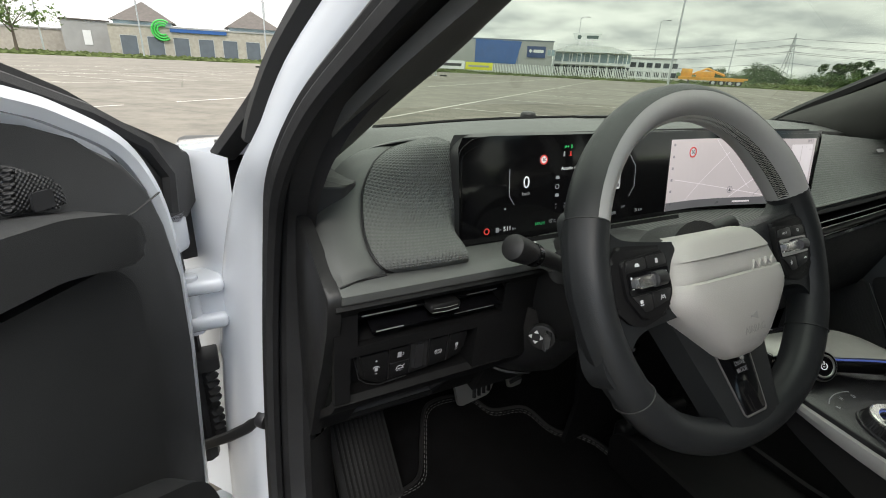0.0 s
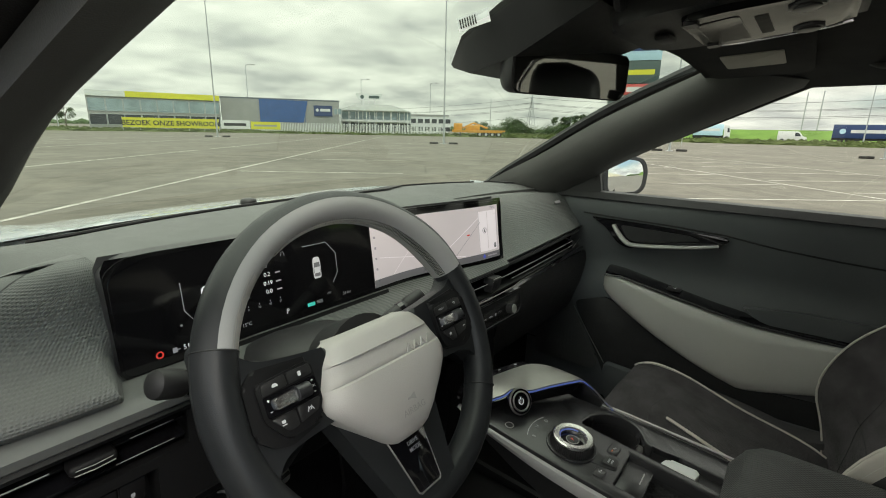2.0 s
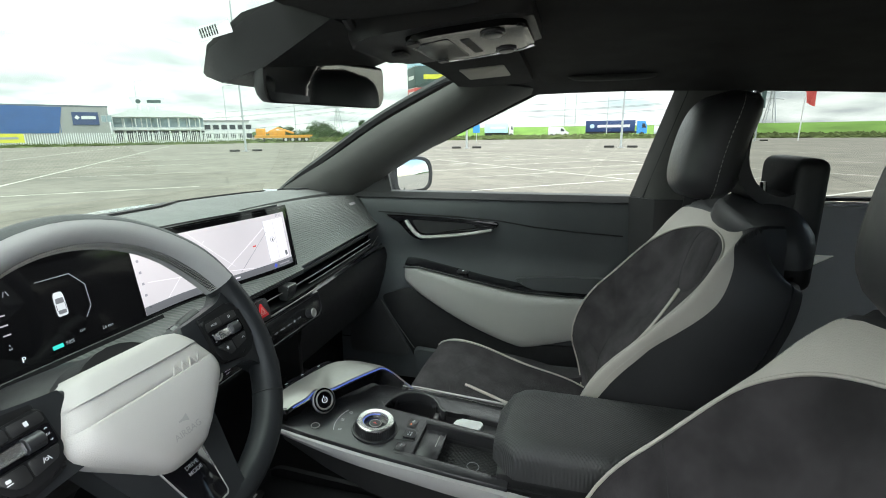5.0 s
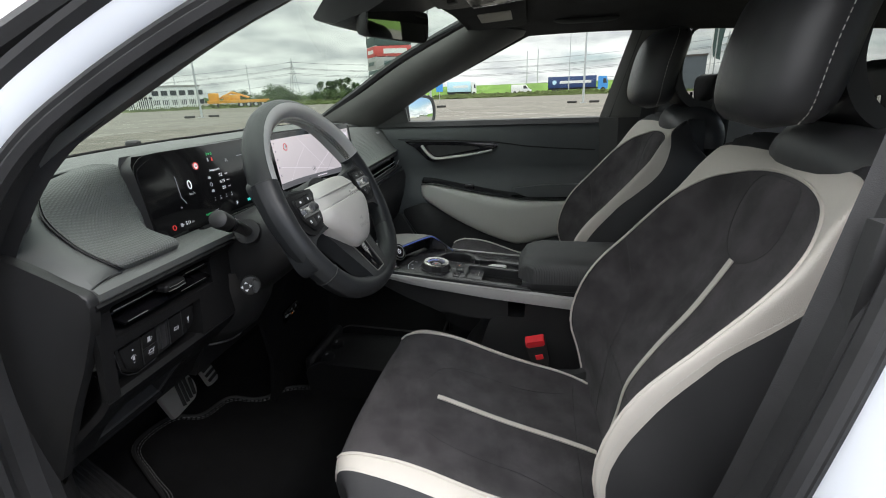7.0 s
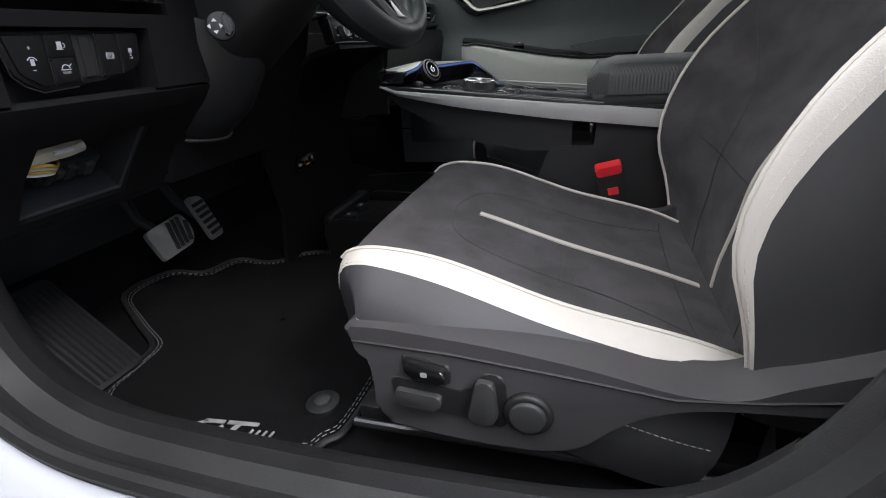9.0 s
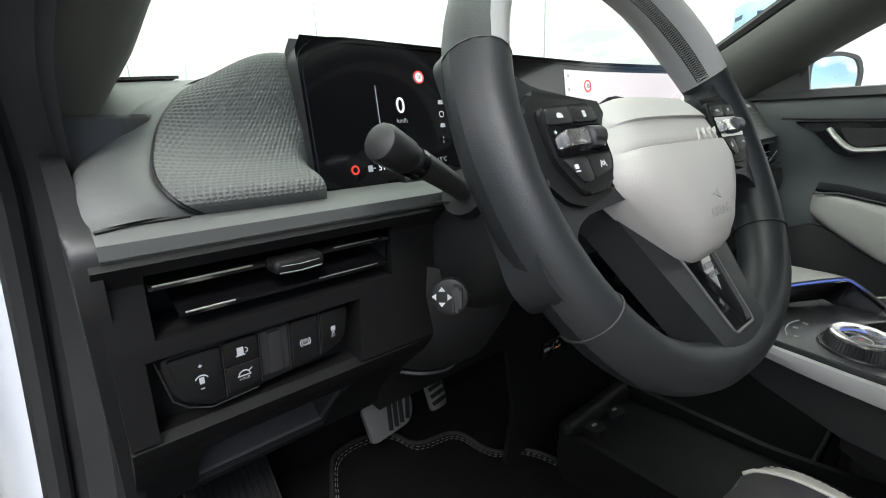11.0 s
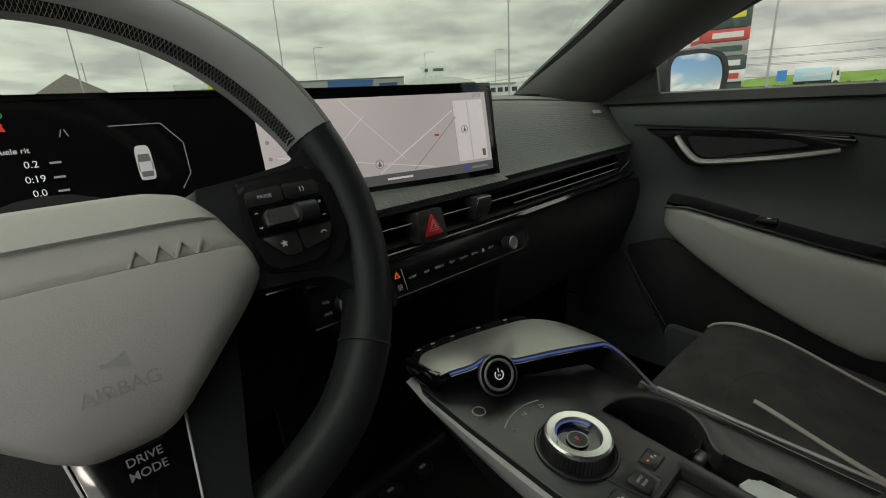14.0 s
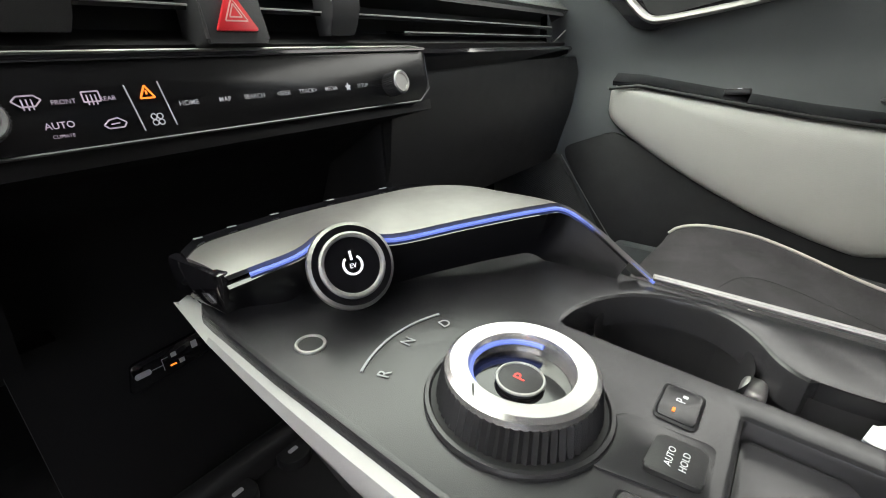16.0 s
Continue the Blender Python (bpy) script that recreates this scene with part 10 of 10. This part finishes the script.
def visor(s):
    t = thing("sun_visor", "black fabric sun visor with a pale vanity mirror cover", "sun visor", (s * 0.32, 0.08, 1.32), "sun visors")
    V = fr((s * 0.325, 0.085, 1.312), (1, 0, s * -0.06), (0, -1, 0.06))
    part("visor_board", slab(rounded([(-0.175, -0.085), (0.165, -0.085), (0.185, 0.07), (0.16, 0.085), (-0.175, 0.085)], 0.02, 5), -0.008, 0.008, 0.006, 3, m=V), LINER, t)
    part("vanity_cover", slab(rect(-0.055, -0.045, 0.055, 0.045, 0.004), 0.007, 0.010, 0.001, m=V), mat("pale_card", (0.42, 0.40, 0.34), 0.6), t, "pale card over the vanity mirror")
    part("visor_arm", tube([V @ Vector((-s * 0.17, -0.08, 0)), V @ Vector((-s * 0.205, -0.09, 0.006))], 0.007, 8), HARD, t)


visor(1)
visor(-1)
gh = thing("grab_handle", "black ceiling grab handle", "grab handle", (0.52, -0.18, 1.33))
part("grip", tube(catmull([(0.524, -0.070, 1.328), (0.506, -0.084, 1.311), (0.498, -0.12, 1.302), (0.498, -0.24, 1.302), (0.506, -0.272, 1.311), (0.524, -0.286, 1.328)], 5), 0.009, 10, flat=0.8), PILLAR, gh)
for y in (-0.072, -0.284):
    part("handle_foot", box(0.510, 0.545, y - 0.015, y + 0.015, 1.314, 1.336, 0.006), PILLAR, gh)

# rear-view mirror and camera housing
rv_ = thing("rear_view_mirror", "frameless black rear-view mirror under the windscreen", "rear-view mirror", (0.01, 0.28, 1.25))
RF = fr((0.014, 0.280, 1.262), (0.951, -0.309, 0), (0, -0.12, 1))
ro = rounded([(-0.128, -0.020), (-0.120, -0.036), (0.118, -0.036), (0.130, -0.020), (0.124, 0.034), (-0.118, 0.036), (-0.130, 0.025)], 0.014, 5)
part("mirror_case", loft([[RF @ Vector((x * s, y * s, z)) for x, y in ro] for s, z in ((0.985, 0.004), (1.0, 0.0), (1.0, -0.012), (0.92, -0.03), (0.5, -0.045))], True, True), HARD, rv_, "black mirror case")
part("mirror_glass", slab([(x * 0.965, y * 0.94) for x, y in ro], 0.0035, 0.006, m=RF), DARKMIRROR, rv_, "dimming mirror glass")
part("mirror_stem", tube([RF @ Vector((-0.03, 0.0, -0.035)), Vector((-0.02, 0.34, 1.285)), Vector((-0.02, 0.37, 1.30))], 0.012, 10), HARD, rv_)
ch = thing("camera_housing", "black camera housing behind the rear-view mirror on the windscreen", "camera housing", (0, 0.38, 1.28))
house = [[(-0.06, 0.455, 1.276), (0.05, 0.455, 1.276), (0.05, 0.45, 1.27), (-0.06, 0.45, 1.27)],
         [(-0.11, 0.40, 1.305), (0.10, 0.40, 1.305), (0.09, 0.39, 1.255), (-0.10, 0.39, 1.255)],
         [(-0.135, 0.32, 1.335), (0.125, 0.32, 1.335), (0.10, 0.31, 1.272), (-0.11, 0.31, 1.272)],
         [(-0.15, 0.20, 1.352), (0.14, 0.20, 1.352), (0.13, 0.19, 1.318), (-0.14, 0.19, 1.318)]]
part("housing", loft([[Vector(p) for p in r] for r in house], True, True), HARD, ch)
sm = fr((-0.139, 0.36, 1.316), (0.30, -0.90, 0.26), (0.0, 0.30, 0.95))
st_ = part("sticker", slab(rect(-0.022, -0.009, 0.022, 0.009), 0.0, 0.001, m=sm), MARK, ch, "white sticker with a bar code")
part("bar_code", join(*[slab(rect(-0.019 + 0.0035 * k, -0.006, -0.0172 + 0.0035 * k, 0.006), 0.001, 0.0015, m=sm) for k in range(7)]), RUBBER, st_, smooth=0)

# ---- driver's footwell ----
THREADG = mat("grey_thread", (0.20, 0.20, 0.20), 0.8, vary=0.15)
fm = thing("floor_mat", "black velour floor mat edged with double stitching", "floor mat", (-0.42, 0.5, 0.313))
mo_ = [(-0.665, 0.60), (-0.658, 0.34), (-0.63, 0.295), (-0.56, 0.275), (-0.18, 0.275), (-0.09, 0.30), (-0.08, 0.56), (-0.10, 0.645), (-0.150, 0.685), (-0.178, 0.768), (-0.264, 0.792), (-0.305, 0.848), (-0.405, 0.855), (-0.455, 0.783), (-0.500, 0.704), (-0.569, 0.686), (-0.628, 0.672)]
mline = catmull([(x, y, 0) for x, y in mo_], 5, True)
mcen = Vector((-0.38, 0.52, 0))


def mat_at(p, k, lift=0.0):
    """A point of the mat, k of the way from its middle to its edge, bent up the toe board."""
    q = mcen.lerp(p, k)
    return Vector((q.x, q.y, 0.3245 + lift + 0.28 * max(0.0, q.y - 0.72)))


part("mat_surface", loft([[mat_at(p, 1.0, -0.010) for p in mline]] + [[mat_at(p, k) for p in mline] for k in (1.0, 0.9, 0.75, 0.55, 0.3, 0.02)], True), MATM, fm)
part("mat_binding", tube([mat_at(p, 1.0) for p in mline], 0.0045, 6, True), WELL, fm, "black bound edge")
for off in (0.010, 0.016):
    part("mat_stitching", dashes([mat_at(p, 1.0 - off / (p - mcen).length, 0.0015) for p in mline + mline[:1]], 0.0065, 0.0045, 0.00065), THREADG, fm, "grey double stitching")
clip = part("mat_clip", slab(ring(-0.570, 0.330, 0.024, 24), 0.3245, 0.332, 0.003), HARD, fm, "round black mat clip")
part("clip_cap", slab(ring(-0.570, 0.330, 0.012, 18), 0.331, 0.336, 0.002), PLASTIC, clip)
TH = mat("grey_embroidery", (0.30, 0.30, 0.30), 0.8, vary=0.2, scale=60, grain=1.0, grain_scale=2000)
EM = fr((-0.640, 0.430, 0.3262), (0.10, -1, 0), (1, 0.10, 0))
part("embroidered_emblem", join(*[bar(EM, *q, w, 0, 0.0014) for q, w in (((-0.062, 0.000, -0.040, 0.012), 0.006), ((-0.045, 0.012, -0.015, 0.012), 0.006), ((-0.040, 0.0, -0.018, 0.0), 0.006), ((-0.018, 0.0, -0.014, 0.006), 0.005), ((-0.010, 0.012, 0.035, 0.012), 0.006), ((0.008, 0.010, 0.002, -0.004), 0.007))] + [bar(EM, 0.030 + 0.010 * k, -0.006, 0.032 + 0.010 * k, 0.003, 0.003, 0, 0.0014) for k in range(4)]), TH, fm, "grey embroidered emblem of slanting bars", smooth=0)
FRM = fr((-0.603, 0.745, 0.402), (1, 0.0, 0), (0.0, 0.72, 0.69))
rest = thing("foot_rest", "ribbed black rubber foot rest", "foot rest", (-0.64, 0.75, 0.315))
part("rest_plate", slab(rect(-0.058, -0.10, 0.058, 0.10, 0.008), -0.02, 0.004, 0.003, m=FRM), WELL, rest)
for k in range(11):
    part("rest_rib", box(-0.046 + 0.0095 * k, -0.041 + 0.0095 * k, -0.092, 0.092, 0.0035, 0.0065, 0.001, 1, m=FRM), LOWERP, rest)
part("rest_wedge", loft([[Vector((x, y, z)) for y, z in ((0.69, 0.315), (0.83, 0.455), (0.95, 0.32))] for x in (-0.66, -0.55)]), RUBBER, rest)


PEDALM = mat("brushed_pedal_metal", (0.52, 0.52, 0.51), 0.36, metal=0.85, vary=0.05)


def pedal(name, label, m, outline, slots, armto):
    t = thing(name, label, "pedal", m.translation)
    part("pedal_plate", slab(rounded(outline, 0.010, 4), -0.006, 0.004, 0.002, m=m), PEDALM, t, "brushed metal pedal plate")
    for q in slots:
        part("rubber_bar", bar(m, *q, 0.0075, 0.003, 0.0075), RUBBER, t, "black rubber grip bar", )
    part("pedal_arm", tube([m @ Vector((0, 0, -0.008)), m @ Vector((0, 0.06, -0.04)), Vector(armto)], 0.010, 8), DARKMET, t)


PB = fr((-0.340, 0.765, 0.463), (1, 0.10, 0.10), (0, 0.45, 0.89))
pedal("brake_pedal", "metal brake pedal with slanting rubber bars", PB, [(-0.052, -0.030), (0.030, -0.034), (0.052, -0.010), (0.050, 0.030), (-0.046, 0.032)], [(-0.012 + 0.013 * k, -0.026, 0.008 + 0.013 * k if k < 3 else 0.046, 0.026 if k < 3 else 0.012) for k in range(4)], (-0.33, 0.92, 0.66))
PA = fr((-0.211, 0.802, 0.454), (1, 0.0, -0.10), (-0.16, 0.52, 0.84))
pedal("accelerator_pedal", "tall metal accelerator pedal with rubber bars", PA, [(-0.020, -0.053), (0.020, -0.048), (0.024, 0.050), (-0.018, 0.054)], [(-0.016, -0.040 + 0.014 * k, 0.018, -0.033 + 0.014 * k) for k in range(6)], (-0.22, 0.95, 0.62))
part("hood_release", box(-0.722, -0.700, 0.66, 0.70, 0.50, 0.53, 0.006), HARD, body)
pm = thing("floor_mat", "black velour floor mat in the passenger's footwell", "floor mat", (0.42, 0.5, 0.313))
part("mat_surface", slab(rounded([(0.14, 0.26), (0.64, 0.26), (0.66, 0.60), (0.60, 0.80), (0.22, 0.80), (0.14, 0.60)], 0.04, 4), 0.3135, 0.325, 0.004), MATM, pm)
part("mat_binding", tube([(x, y, 0.3245) for x, y in rounded([(0.14, 0.26), (0.64, 0.26), (0.66, 0.60), (0.60, 0.80), (0.22, 0.80), (0.14, 0.60)], 0.04, 4)], 0.0045, 6, True), WELL, pm)
